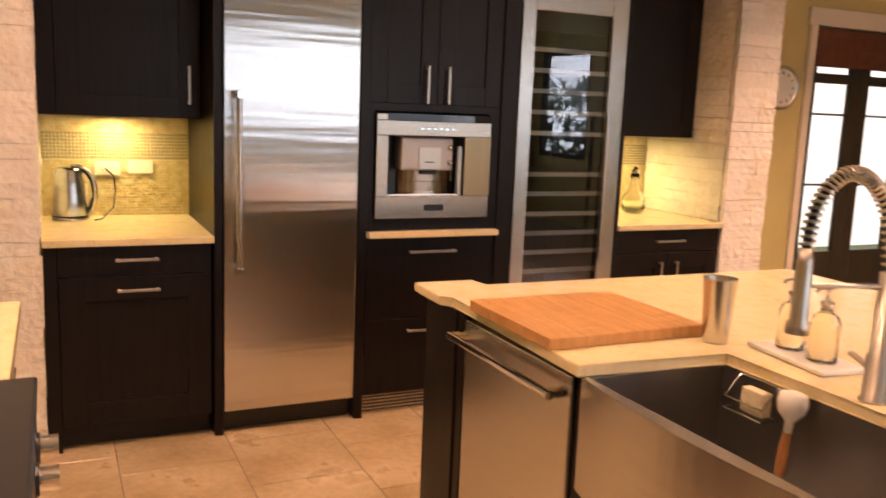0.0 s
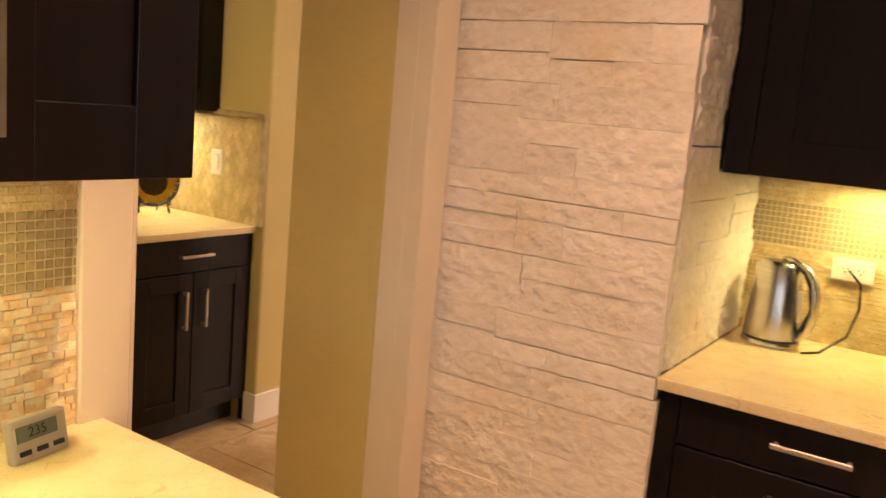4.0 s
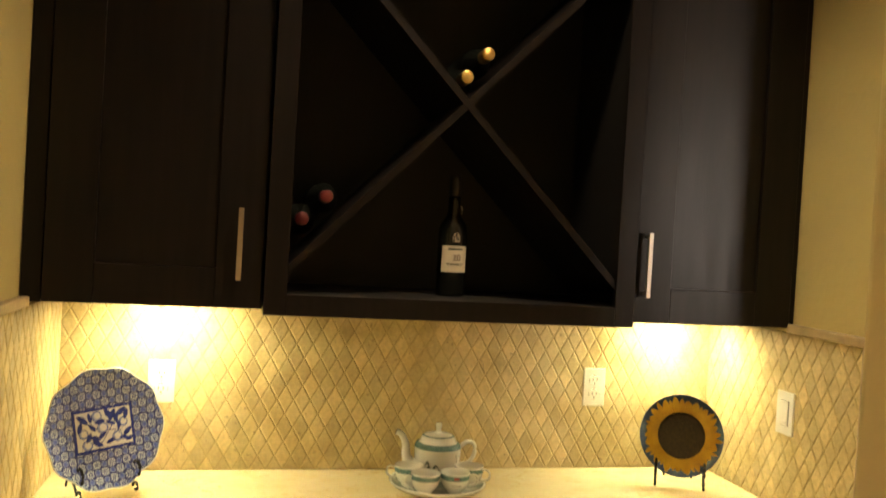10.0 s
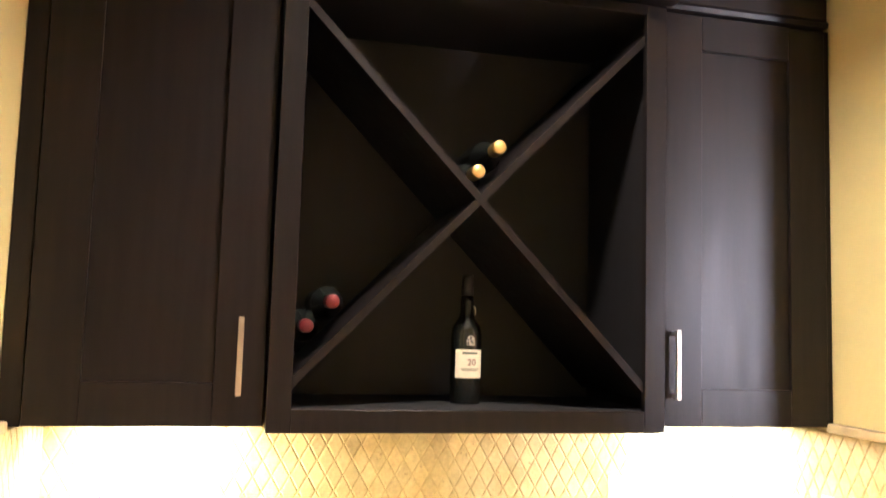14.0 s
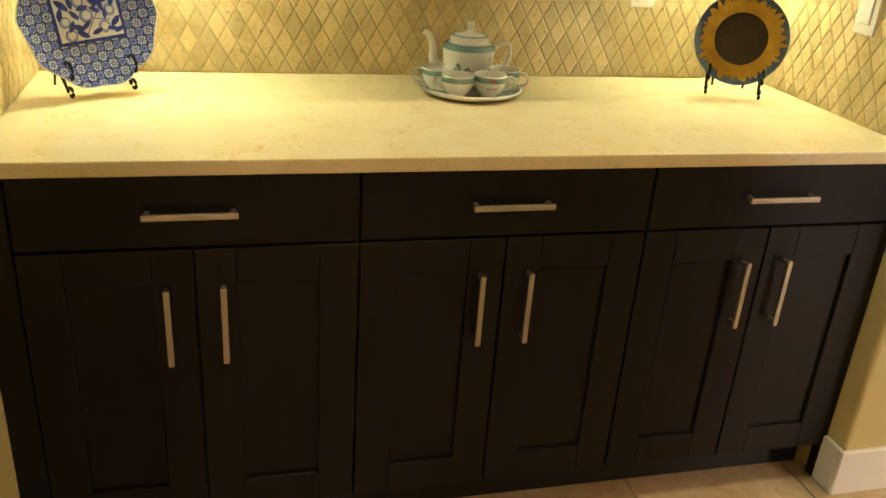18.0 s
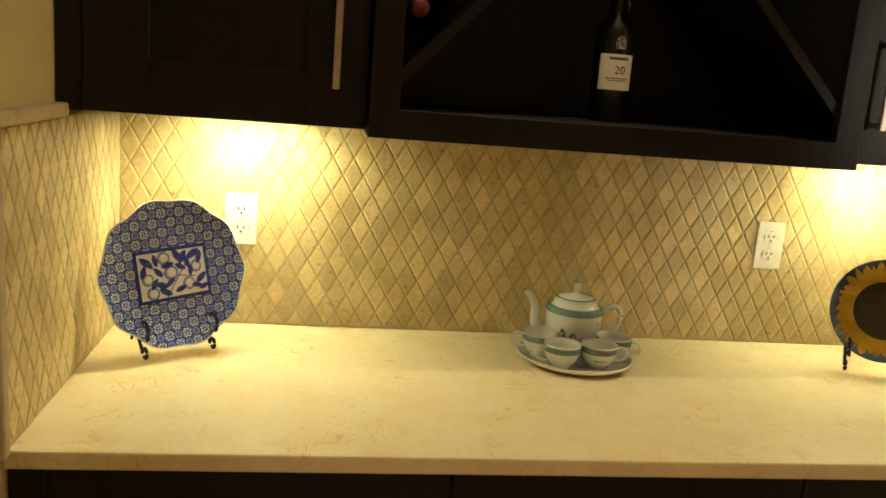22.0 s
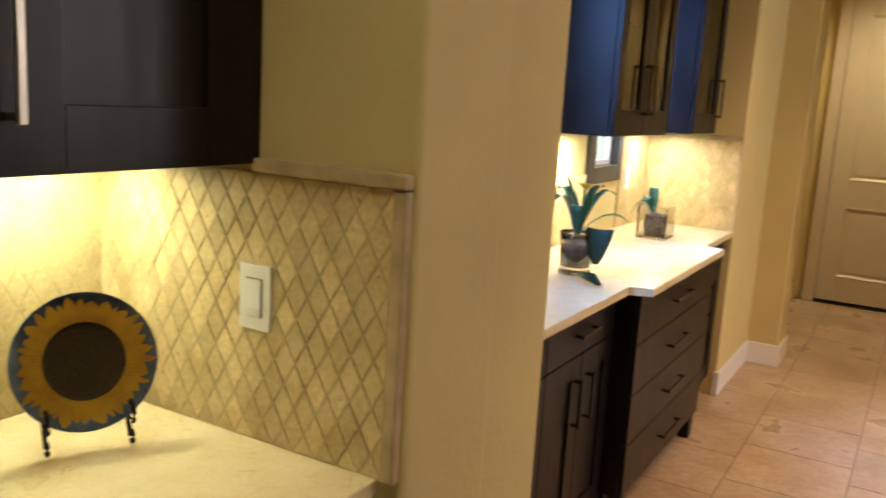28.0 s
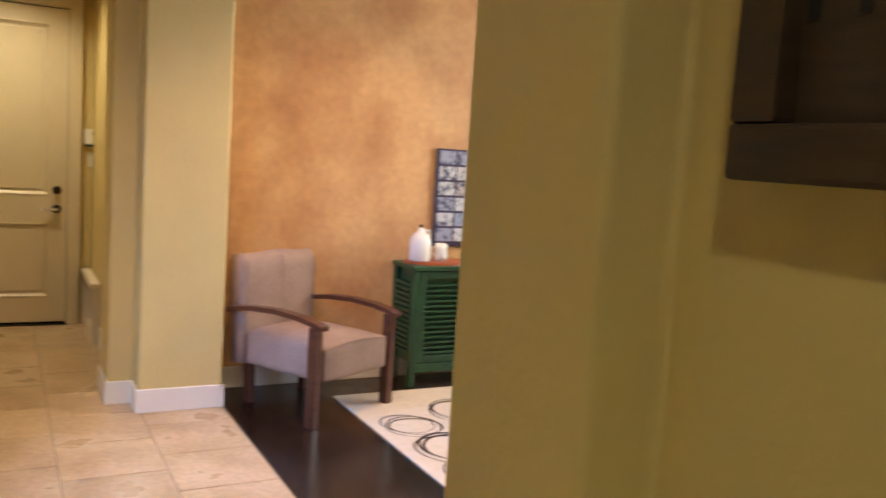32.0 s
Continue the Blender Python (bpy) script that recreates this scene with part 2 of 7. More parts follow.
_nt = FRIDGE_STEEL.node_tree
_tg = _nt.nodes.new("ShaderNodeTangent")
_tg.direction_type, _tg.axis = "RADIAL", "Z"
_nt.nodes["Principled BSDF"].inputs["Roughness"].default_value = 0.235
_nt.nodes["Principled BSDF"].inputs["Anisotropic"].default_value = 0.97
_nt.links.new(_tg.outputs[0], _nt.nodes["Principled BSDF"].inputs["Tangent"])
NICKEL = shader("satin_nickel", (0.54, 0.50, 0.44), 0.36, 1.0, vary=0.06, scale=30)
CHROME = shader("chrome", (0.75, 0.74, 0.72), 0.10, 1.0, vary=0.05, scale=20)
BLACK = shader("black_plastic", (0.012, 0.012, 0.013), 0.35, vary=0.3, scale=30)
IRON = shader("black_iron", (0.02, 0.018, 0.016), 0.55, 0.6, vary=0.3, scale=60, bump=0.2, bump_scale=120)
OUTLET = shader("white_plastic", (0.80, 0.77, 0.70), 0.35, vary=0.03, scale=20)
DARK_FLOOR = shader("dark_wood_floor", (0.026, 0.014, 0.010), 0.22, tint=(0.012, 0.007, 0.006), scale=4, stretch=(0.6, 9, 1), island=0.3, bump=0.08, bump_scale=30)
ORANGE = shader("faux_orange_plaster", (0.62, 0.37, 0.155), 0.6, tint=(0.44, 0.22, 0.085), scale=2.2, detail=7, lo=0.40, hi=0.66, fine=0.10, bump=0.25, bump_scale=40)
DOORPAINT = shader("beige_door_paint", (0.66, 0.58, 0.42), 0.36, vary=0.05, scale=3, bump=0.06, bump_scale=25)


# ---- building blocks ----
def part(name, bm, material, parent=None, label="", smooth=False):
    me = bpy.data.meshes.new(name)
    if smooth:
        for f in bm.faces:
            f.smooth = True
    bm.to_mesh(me)
    bm.free()
    me.materials.append(material)
    ob = new(name, me)
    if parent:
        ob.parent = parent
    if label:
        ob["label"] = label
    return ob


def thing(name, m, label, category, group="", kind=""):
    ob = new(name)
    ob.empty_display_size = 0.1
    ob.matrix_world = m if isinstance(m, Matrix) else pose(*m)
    return tagged(ob, label, category, group, kind)


def add_box(bm, x0, x1, y0, y1, z0, z1, bevel=0.0, seg=1):
    """A box, bevelled, added to bm."""
    v = [bm.verts.new((x, y, z)) for x in (x0, x1) for y in (y0, y1) for z in (z0, z1)]
    fs = [bm.faces.new([v[i] for i in q]) for q in ((0, 1, 3, 2), (4, 6, 7, 5), (0, 4, 5, 1), (2, 3, 7, 6), (0, 2, 6, 4), (1, 5, 7, 3))]
    if bevel:
        es = list({e for f in fs for e in f.edges})
        bmesh.ops.bevel(bm, geom=es, offset=bevel, segments=seg, affect="EDGES", profile=0.6)
    return bm


def boxes(rows, bevel=0.0, seg=1):
    bm = bmesh.new()
    for r in rows:
        add_box(bm, *r, bevel=bevel, seg=seg)
    return bm


def block(name, material, x0, x1, y0, y1, z0, z1, parent=None, label="", bevel=0.0, seg=1):
    return part(name, boxes([(x0, x1, y0, y1, z0, z1)], bevel, seg), material, parent, label)


def structure(name, material, rows, label, category, bevel=0.0):
    return tagged(part(name, boxes(rows, bevel), material), label, category, "", "structure")


def prism(outline, z0, z1, bevel=0.0):
    """An upright prism over an outline in x and y."""
    bm = bmesh.new()
    lo = [bm.verts.new((x, y, z0)) for x, y in outline]
    hi = [bm.verts.new((x, y, z1)) for x, y in outline]
    n = len(outline)
    fs = [bm.faces.new(lo[::-1]), bm.faces.new(hi)]
    fs += [bm.faces.new((lo[i], lo[(i + 1) % n], hi[(i + 1) % n], hi[i])) for i in range(n)]
    if bevel:
        bmesh.ops.bevel(bm, geom=list(fs[1].edges) + list(fs[0].edges), offset=bevel, segments=2, affect="EDGES")
    bmesh.ops.recalc_face_normals(bm, faces=bm.faces)
    return bm


def wall_prism(name, material, outline, label, r=0.014, z1=None):
    """A wall over an outline, its upright corners rounded."""
    bm = prism(outline, 0, z1 or CEIL)
    ups = [e for e in bm.edges if abs(e.verts[0].co.z - e.verts[1].co.z) > 0.5]
    bmesh.ops.bevel(bm, geom=ups, offset=r, segments=4, affect="EDGES", profile=0.5)
    return tagged(part(name, bm, material), label, "wall", "", "structure")


def lathe(profile, steps=32, wobble=None, caps=True):
    """A turned shape round z from (radius, z) rows."""
    bm = bmesh.new()
    rings = []
    for r, z in profile:
        ring = []
        for k in range(steps):
            a = 2 * math.pi * k / steps
            rr = r * (wobble(a) if wobble else 1)
            ring.append(bm.verts.new((rr * math.cos(a), rr * math.sin(a), z)))
        rings.append(ring)
    for a, b in zip(rings, rings[1:]):
        for k in range(steps):
            bm.faces.new((a[k], a[(k + 1) % steps], b[(k + 1) % steps], b[k]))
    if caps and profile[0][0] > 1e-4:
        bm.faces.new(rings[0][::-1])
    if caps and profile[-1][0] > 1e-4:
        bm.faces.new(rings[-1])
    bmesh.ops.remove_doubles(bm, verts=bm.verts, dist=1e-5)
    bmesh.ops.recalc_face_normals(bm, faces=bm.faces)
    return bm


def tube(points, radius, steps=10, closed=False, radii=None):
    """A round rod along points."""
    pts = [Vector(p) for p in points]
    bm = bmesh.new()
    rings = []
    up = Vector((0, 0, 1))
    for i, p in enumerate(pts):
        a, b = pts[max(i - 1, 0)], pts[min(i + 1, len(pts) - 1)]
        if closed:
            a, b = pts[i - 1], pts[(i + 1) % len(pts)]
        d = (b - a).normalized()
        side = d.cross(up)
        if side.length < 1e-3:
            side = d.cross(Vector((1, 0, 0)))
        side.normalize()
        over = side.cross(d)
        r = radii[i] if radii else radius
        rings.append([bm.verts.new(p + r * (math.cos(t) * side + math.sin(t) * over)) for t in (2 * math.pi * k / steps for k in range(steps))])
    pairs = list(zip(rings, rings[1:])) + ([(rings[-1], rings[0])] if closed else [])
    for a, b in pairs:
        for k in range(steps):
            bm.faces.new((a[k], a[(k + 1) % steps], b[(k + 1) % steps], b[k]))
    if not closed:
        bm.faces.new(rings[0][::-1])
        bm.faces.new(rings[-1])
    bmesh.ops.recalc_face_normals(bm, faces=bm.faces)
    return bm


def framed(parent, name, material, x0, x1, z0, z1, y0, y1, stile=0.06, rail=0.06, inner=None):
    """A shaker front: a sunk panel with two stiles and two rails as its parts; face at y0, back at y1."""
    door = block(name, material, x0 + stile - 0.004, x1 - stile + 0.004, y0 + 0.009, y1 - 0.003, z0 + rail - 0.004, z1 - rail + 0.004, parent) if inner is None else inner
    for a, b in ((x0, x0 + stile), (x1 - stile, x1)):
        block("stile", material, a, b, y0, y1, z0, z1, door, "", 0.0012)
    for a, b in ((z0, z0 + rail), (z1 - rail, z1)):
        block("rail", material, x0 + stile, x1 - stile, y0, y1, a, b, door, "", 0.0012)
    return door


PULL = (NICKEL, "satin nickel bar pull")


def bar_handle(parent, x, z, length, upright, y, material=None):
    """A flat bar pull on two posts, its back to the face y."""
    h = length / 2
    d = 0.030
    if upright:
        rows = [(x - 0.006, x + 0.006, y - d, y - d + 0.008, z - h, z + h),
                (x - 0.005, x + 0.005, y - d + 0.008, y, z - h + 0.004, z - h + 0.014), (x - 0.005, x + 0.005, y - d + 0.008, y, z + h - 0.014, z + h - 0.004)]
    else:
        rows = [(x - h, x + h, y - d, y - d + 0.008, z - 0.006, z + 0.006),
                (x - h + 0.004, x - h + 0.014, y - d + 0.008, y, z - 0.005, z + 0.005), (x + h - 0.014, x + h - 0.004, y - d + 0.008, y, z - 0.005, z + 0.005)]
    return part("handle", boxes(rows, 0.0015), material or PULL[0], parent, PULL[1])


def shaker_door(parent, x0, x1, z0, z1, y, handle=None, stile=0.085, rail=0.085, name="door", length=0.165):
    door = framed(parent, name, ESPRESSO, x0, x1, z0, z1, y, y + 0.02, stile, rail)
    if handle:
        bar_handle(door, handle[0], handle[1], length, True, y)
    return door


def drawer(parent, x0, x1, z0, z1, y, length=0.165, name="drawer", slab=True, hx=None, hz=None):
    if slab:
        d = block(name, ESPRESSO, x0, x1, y, y + 0.02, z0, z1, parent, "", 0.0015)
    else:
        d = framed(parent, name, ESPRESSO, x0, x1, z0, z1, y, y + 0.02, 0.075, 0.075)
    bar_handle(d, hx if hx is not None else (x0 + x1) / 2, hz if hz is not None else (z0 + z1) / 2, length, False, y)
    return d


# ---- setting ----
structure("floor_slab", GROUT, [(-3.2, 11.5, -6.5, 3.3, -0.12, -0.004)], "grout bed under the beige floor tiles", "floor")
structure("ceiling", CEILING, [(-3.3, 4.85, -6.6, 3.4, CEIL, CEIL + 0.1), (4.85, 11.6, -3.3, 3.4, CEIL, CEIL + 0.1)], "plain painted ceiling", "ceiling")
structure("floor_underlay", DARK_FLOOR, [(4.88, 9.05, -3.08, 0.667, -0.004, -0.0022)], "dark underlay below the wood floor", "floor")
# outer walls, with the window openings
structure("wall_west", PAINT, [(-3.22, -3.1, -6.5, 3.2, 0, 1.05), (-3.22, -3.1, -6.5, 3.2, 2.4, CEIL), (-3.22, -3.1, -6.5, -6.2, 1.05, 2.4), (-3.22, -3.1, -0.9, 3.2, 1.05, 2.4)],
          "ochre painted kitchen wall with a wide window", "wall")
# unseen eave, added to keep direct sun out of the west windows
structure("sun_block_eave", WHITE, [(-5.4, -3.22, -7.0, 3.4, 2.62, 2.72)], "unseen white eave added to shade the kitchen windows", "roof")
structure("wall_south", PAINT, [(-1.75, 4.74, -6.5, -6.38, 0, CEIL), (-3.1, -2.95, -6.5, -6.38, 0, CEIL), (-2.95, -1.75, -6.5, -6.38, 0, 0.9), (-2.95, -1.75, -6.5, -6.38, 2.35, CEIL)], "ochre painted kitchen wall", "wall")
structure("wall_range", PAINT, [(-3.1, 2.836, 0.715, 0.835, 0, CEIL)], "wall behind the range counter", "wall")
structure("wall_passage_left", PAINT, [(2.525, 2.645, 0.835, 2.98, 0, CEIL)], "ochre painted wall of the passage", "wall")
structure("wall_pantry_back", PAINT, [(2.645, 4.865, 2.86, 2.98, 0, CEIL)], "ochre painted back wall of the pantry niche", "wall")
wall_prism("wall_wing", PAINT, [(4.57, 2.86), (4.57, 2.135), (4.865, 2.135), (4.865, 2.165), (5.19, 2.165), (5.19, 2.86)], "ochre painted wing wall with rounded corners")
structure("wall_hall_back", PAINT, [
    (4.865, 5.48, 2.86, 2.98, 0, CEIL), (6.00, 7.20, 2.86, 2.98, 0, CEIL), (7.64, 8.10, 2.86, 2.98, 0, CEIL),
    (5.48, 6.00, 2.86, 2.98, 0, 1.20), (7.20, 7.64, 2.86, 2.98, 0, 1.20), (5.48, 6.00, 2.86, 2.98, 2.35, CEIL), (7.20, 7.64, 2.86, 2.98, 2.35, CEIL),
], "ochre painted wall with narrow windows over the counter", "wall")
wall_prism("wall_hall_end", PAINT, [(8.10, 2.98), (8.10, 2.34), (8.90, 2.34), (8.90, 2.15), (9.22, 2.15), (9.22, 2.385), (11.3, 2.385), (11.3, 2.5), (9.22, 2.5), (9.22, 2.98)], "ochre painted hall wall with a jamb")
structure("wall_door_end", PAINT, [(11.17, 11.3, 2.215, 2.385, 0, CEIL), (11.17, 11.3, 0.3, 1.355, 0, CEIL), (11.17, 11.3, 1.355, 2.215, 2.50, CEIL)], "ochre painted wall round the far door", "wall")
wall_prism("wall_column", PAINT, [(8.67, 0.68), (9.25, 0.68), (9.25, 1.06), (11.17, 1.06), (11.17, 1.18), (9.25, 1.18), (9.25, 1.29), (8.88, 1.29), (8.88, 1.15), (8.67, 1.15)], "ochre painted column between hall and sitting room")
structure("wall_sitting_room", ORANGE, [(9.05, 9.17, -3.1, 0.68, 0, CEIL)], "faux finished orange plaster wall", "wall")
structure("wall_sitting_south", PAINT, [(4.74, 7.2, -3.2, -3.08, 0, CEIL), (8.3, 9.17, -3.2, -3.08, 0, CEIL), (7.2, 8.3, -3.2, -3.08, 0, 1.2), (7.2, 8.3, -3.2, -3.08, 2.5, CEIL)], "ochre painted sitting room wall", "wall")
wall_prism("wall_divide", PAINT, [(3.728, 0.825), (4.74, 0.825), (4.74, -3.08), (4.88, -3.08), (4.88, 1.262), (4.562, 1.262), (4.548, 1.165), (3.728, 1.185)], "ochre painted wall with a stepped rounded corner")
structure("wall_kitchen_east", PAINT, [(4.62, 4.74, -4.89, 0.825, 0, CEIL), (4.62, 4.74, -6.38, -6.00, 0, CEIL), (4.62, 4.74, -6.00, -4.89, 2.18, CEIL)], "kitchen wall behind the tall cabinets", "wall")
structure("wall_stone_core", MORTAR, [(3.892, 4.62, 0.09, 0.75, 0, CEIL), (3.892, 4.62, -3.80, -3.512, 0, CEIL)], "stone clad wall ends", "wall")
# cased opening between kitchen and passage
structure("door_casing", TRIM, [
    (2.736, 2.836, 0.695, 0.715, 0, 2.45), (3.735, 3.832, 0.703, 0.750, 0, 2.45), (3.714, 3.735, 0.694, 0.750, 0, 2.45), (2.736, 3.845, 0.695, 0.715, 2.45, 2.56),
    (3.718, 3.735, 0.750, 0.824, 0, 2.45), (2.836, 2.849, 0.70, 0.85, 0, 2.45), (2.836, 3.735, 0.715, 0.85, 2.44, 2.45),
    (2.70, 2.836, 0.835, 0.850, 0, 2.45),
], "cream painted casing of the cased opening", "trim", 0.003)
structure("wall_over_opening", PAINT, [(2.836, 3.735, 0.735, 0.85, 2.46, CEIL), (3.74, 3.86, 0.752, 0.822, 0, CEIL)], "wall above the cased opening", "wall")
structure("baseboard", WHITE, [
    (4.556, 4.879, 2.121, 2.135, 0, 0.135), (4.879, 5.204, 2.151, 2.165, 0, 0.135), (4.556, 4.57, 2.135, 2.20, 0, 0.135),
    (8.086, 8.10, 2.326, 2.36, 0, 0.135), (8.10, 8.886, 2.326, 2.34, 0, 0.135), (8.886, 8.90, 2.136, 2.34, 0, 0.135), (8.90, 9.234, 2.136, 2.15, 0, 0.135), (9.234, 11.15, 2.371, 2.385, 0, 0.135),
    (8.656, 8.67, 0.668, 1.164, 0, 0.135), (8.67, 8.866, 1.15, 1.164, 0, 0.135), (8.866, 8.88, 1.15, 1.304, 0, 0.135), (8.88, 9.264, 1.29, 1.304, 0, 0.135), (9.264, 11.15, 1.18, 1.194, 0, 0.135),
    (3.728, 4.540, 1.170, 1.198, 0, 0.135), (4.546, 4.894, 1.262, 1.276, 0, 0.135), (4.540, 4.556, 1.170, 1.262, 0, 0.135), (4.88, 4.894, -3.0, 1.262, 0, 0.135), (3.714, 3.728, 0.826, 1.196, 0, 0.135),
    (9.036, 9.05, -3.0, 0.68, 0, 0.135), (2.645, 2.659, 0.86, 2.15, 0, 0.135),
], "white painted baseboard", "trim", 0.003)

# ---- pantry ----
NICHE_L, NICHE_R, BACK = 2.645, 4.57, 2.86
PF = 2.195  # face of the lower doors
tagged(part("countertop", boxes([(NICHE_L + 0.002, NICHE_R - 0.002, 2.180, BACK - 0.002, 0.884, 0.914)], 0.004, 2), CREAM_STONE), "cream stone countertop of the pantry", "countertop")


def base_unit(m, w, split, label, group, y=0.0, depth=0.66, hdoor=(0.65, 0.65), drawer_z=(0.740, 0.880), wide_handles=0.170):
    """Lower cabinet, its face at local y 0: a drawer over two doors. The origin is at the left foot of its front."""
    u = thing("base_cabinet", m, label, "cabinet", group)
    part("body", boxes([(0, w, 0.021, depth, 0.105, 0.883), (0.0, w, 0.075, depth, 0, 0.105)]), ESPRESSO_IN, u)
    g = 0.0025
    drawer(u, g, w - g, drawer_z[0], drawer_z[1], 0, wide_handles, hx=split)
    shaker_door(u, g, split - g, 0.110, drawer_z[0] - 0.006, 0, (split - 0.052, hdoor[0] - 0.07), 0.075, 0.075)
    shaker_door(u, split + g, w - g, 0.110, drawer_z[0] - 0.006, 0, (split + 0.052, hdoor[1] - 0.07), 0.075, 0.075)
    return u


EDGES = (2.704, 3.326, 3.940, 4.552)
SPLITS = (3.013, 3.630, 4.242)
for a, b, s in zip(EDGES, EDGES[1:], SPLITS):
    base_unit(pose(a, PF, 0), b - a, s - a, "espresso stained pantry base cabinet with a drawer over two doors", "pantry base cabinets", depth=0.65)
for x0, x1 in ((NICHE_L + 0.002, 2.703), (4.553, NICHE_R - 0.002)):
    tagged(block("filler_panel", ESPRESSO, x0, x1, PF + 0.004, PF + 0.03, 0.0, 0.883, None, "", 0.001), "espresso stained filler panel beside the base cabinets", "cabinet panel")

UF = 2.445  # face of the upper doors


def wall_unit(m, w, z0, z1, handle_x, label, group, depth=0.40, rail=0.09, stile=0.105):
    u = thing("wall_cabinet", m, label, "cabinet", group)
    part("body", boxes([(0, w, 0.021, depth, z0, z1)], 0.001), ESPRESSO, u)
    shaker_door(u, 0.002, w - 0.002, z0 + 0.002, z1 - 0.002, 0, (handle_x, z0 + 0.15), stile, rail)
    return u


wall_unit(pose(2.690, UF, 0), 0.474, 1.402, 2.425, 0.474 - 0.055, "espresso stained wall cabinet beside the wine rack", "pantry wall cabinets")
wall_unit(pose(4.090, UF, 0), 0.462, 1.402, 2.425, 0.030, "espresso stained wall cabinet beside the wine rack", "pantry wall cabinets")
for x0, x1 in ((NICHE_L + 0.002, 2.689), (4.553, NICHE_R - 0.002)):
    tagged(block("filler_panel", ESPRESSO, x0, x1, UF + 0.006, UF + 0.03, 1.402, 2.425, None, "", 0.001), "espresso stained filler panel beside the wall cabinets", "cabinet panel")

# wine rack with crossed boards
rack = thing("wine_rack", pose(3.628, 2.425, 0), "espresso stained open wine rack with crossed boards", "wine rack")
RX0, RX1, RZ0, RZ1 = -0.460, 0.460, 1.392, 2.426
part("face_frame", boxes([(RX0, RX0 + 0.052, 0, 0.02, RZ0, RZ1), (RX1 - 0.052, RX1, 0, 0.02, RZ0, RZ1), (RX0 + 0.052, RX1 - 0.052, 0, 0.02, RZ0, RZ0 + 0.05), (RX0 + 0.052, RX1 - 0.052, 0, 0.02, RZ1 - 0.026, RZ1)], 0.001), ESPRESSO, rack)
part("side_board", boxes([(RX0, RX0 + 0.02, 0.021, 0.43, RZ0, RZ1)]), ESPRESSO_IN, rack)
part("side_board", boxes([(RX1 - 0.02, RX1, 0.021, 0.43, RZ0, RZ1)]), ESPRESSO_IN, rack)
part("bottom_board", boxes([(RX0 + 0.02, RX1 - 0.02, 0.021, 0.43, RZ0, RZ0 + 0.05)]), ESPRESSO_IN, rack)
part("top_board", boxes([(RX0 + 0.02, RX1 - 0.02, 0.021, 0.43, RZ1 - 0.022, RZ1)]), ESPRESSO_IN, rack)
part("back_board", boxes([(RX0 + 0.02, RX1 - 0.02, 0.415, 0.43, RZ0 + 0.05, RZ1 - 0.022)]), ESPRESSO_IN, rack)


def slanted(x0, z0, x1, z1, y0, y1, thick):
    d = Vector((x1 - x0, 0, z1 - z0)).normalized()
    n = Vector((-d.z, 0, d.x)) * thick / 2
    bm = bmesh.new()
    v = [[bm.verts.new((p[0] + s * n.x, y, p[1] + s * n.z)) for p in ((x0, z0), (x1, z1)) for s in (-1, 1)] for y in (y0, y1)]
    f, b = v
    for q in ((f[0], f[1], f[3], f[2]), (b[0], b[2], b[3], b[1]), (f[0], f[2], b[2], b[0]), (f[1], b[1], b[3], f[3]), (f[0], b[0], b[1], f[1]), (f[2], f[3], b[3], b[2])):
        bm.faces.new(q)
    bmesh.ops.recalc_face_normals(bm, faces=bm.faces)
    return bm


part("cross_board", slanted(RX0 + 0.03, 1.475, RX1 - 0.03, 2.362, 0.012, 0.41, 0.018), ESPRESSO, rack)
part("cross_board", slanted(RX0 + 0.03, 2.362, RX1 - 0.03, 1.475, 0.010, 0.408, 0.018), ESPRESSO, rack)


def crown(x0, x1, yf, side_l, side_r, z, label):
    """Frieze, bead and crown moulding over a cabinet; side_l/r: how far the ends stand out."""
    prof = [(0.0, 0.0), (0.0, 0.0), (0.014, 0.0), (0.016, 0.012), (0.008, 0.022), (0.008, 0.095), (0.020, 0.100), (0.026, 0.118), (0.046, 0.155), (0.072, 0.182), (0.076, 0.200), (0.084, 0.204), (0.084, 0.226), (0.0, 0.226)]
    bm = bmesh.new()
    cols = []
    for out, dz in prof[1:]:
        l, r = x0 - (out if side_l else 0), x1 + (out if side_r else 0)
        cols.append([bm.verts.new(p) for p in ((l, yf + 0.36, z + dz), (l, yf - out, z + dz), (r, yf - out, z + dz), (r, yf + 0.36, z + dz))])
    for a, b in zip(cols, cols[1:]):
        for k in range(3):
            bm.faces.new((a[k], a[k + 1], b[k + 1], b[k]))
    bm.faces.new(cols[0])
    bm.faces.new(cols[-1][::-1])
    bmesh.ops.recalc_face_normals(bm, faces=bm.faces)
    return tagged(part("crown_moulding", bm, ESPRESSO), label, "moulding")


crown(2.647, 3.168, UF, False, False, 2.427, "espresso stained crown moulding on a wall cabinet")
crown(3.166, 4.090, 2.40, True, True, 2.429, "espresso stained crown moulding on the wine rack")
crown(4.090, 4.553, UF, False, False, 2.427, "espresso stained crown moulding on a wall cabinet")

# ---- kitchen, tall wall ----
KX = 3.880  # face of the kitchen doors


def kpose(y):
    """A unit on the tall wall: its origin at the left foot of its face."""
    return pose(KX, y, 0, 0, 0, -90)


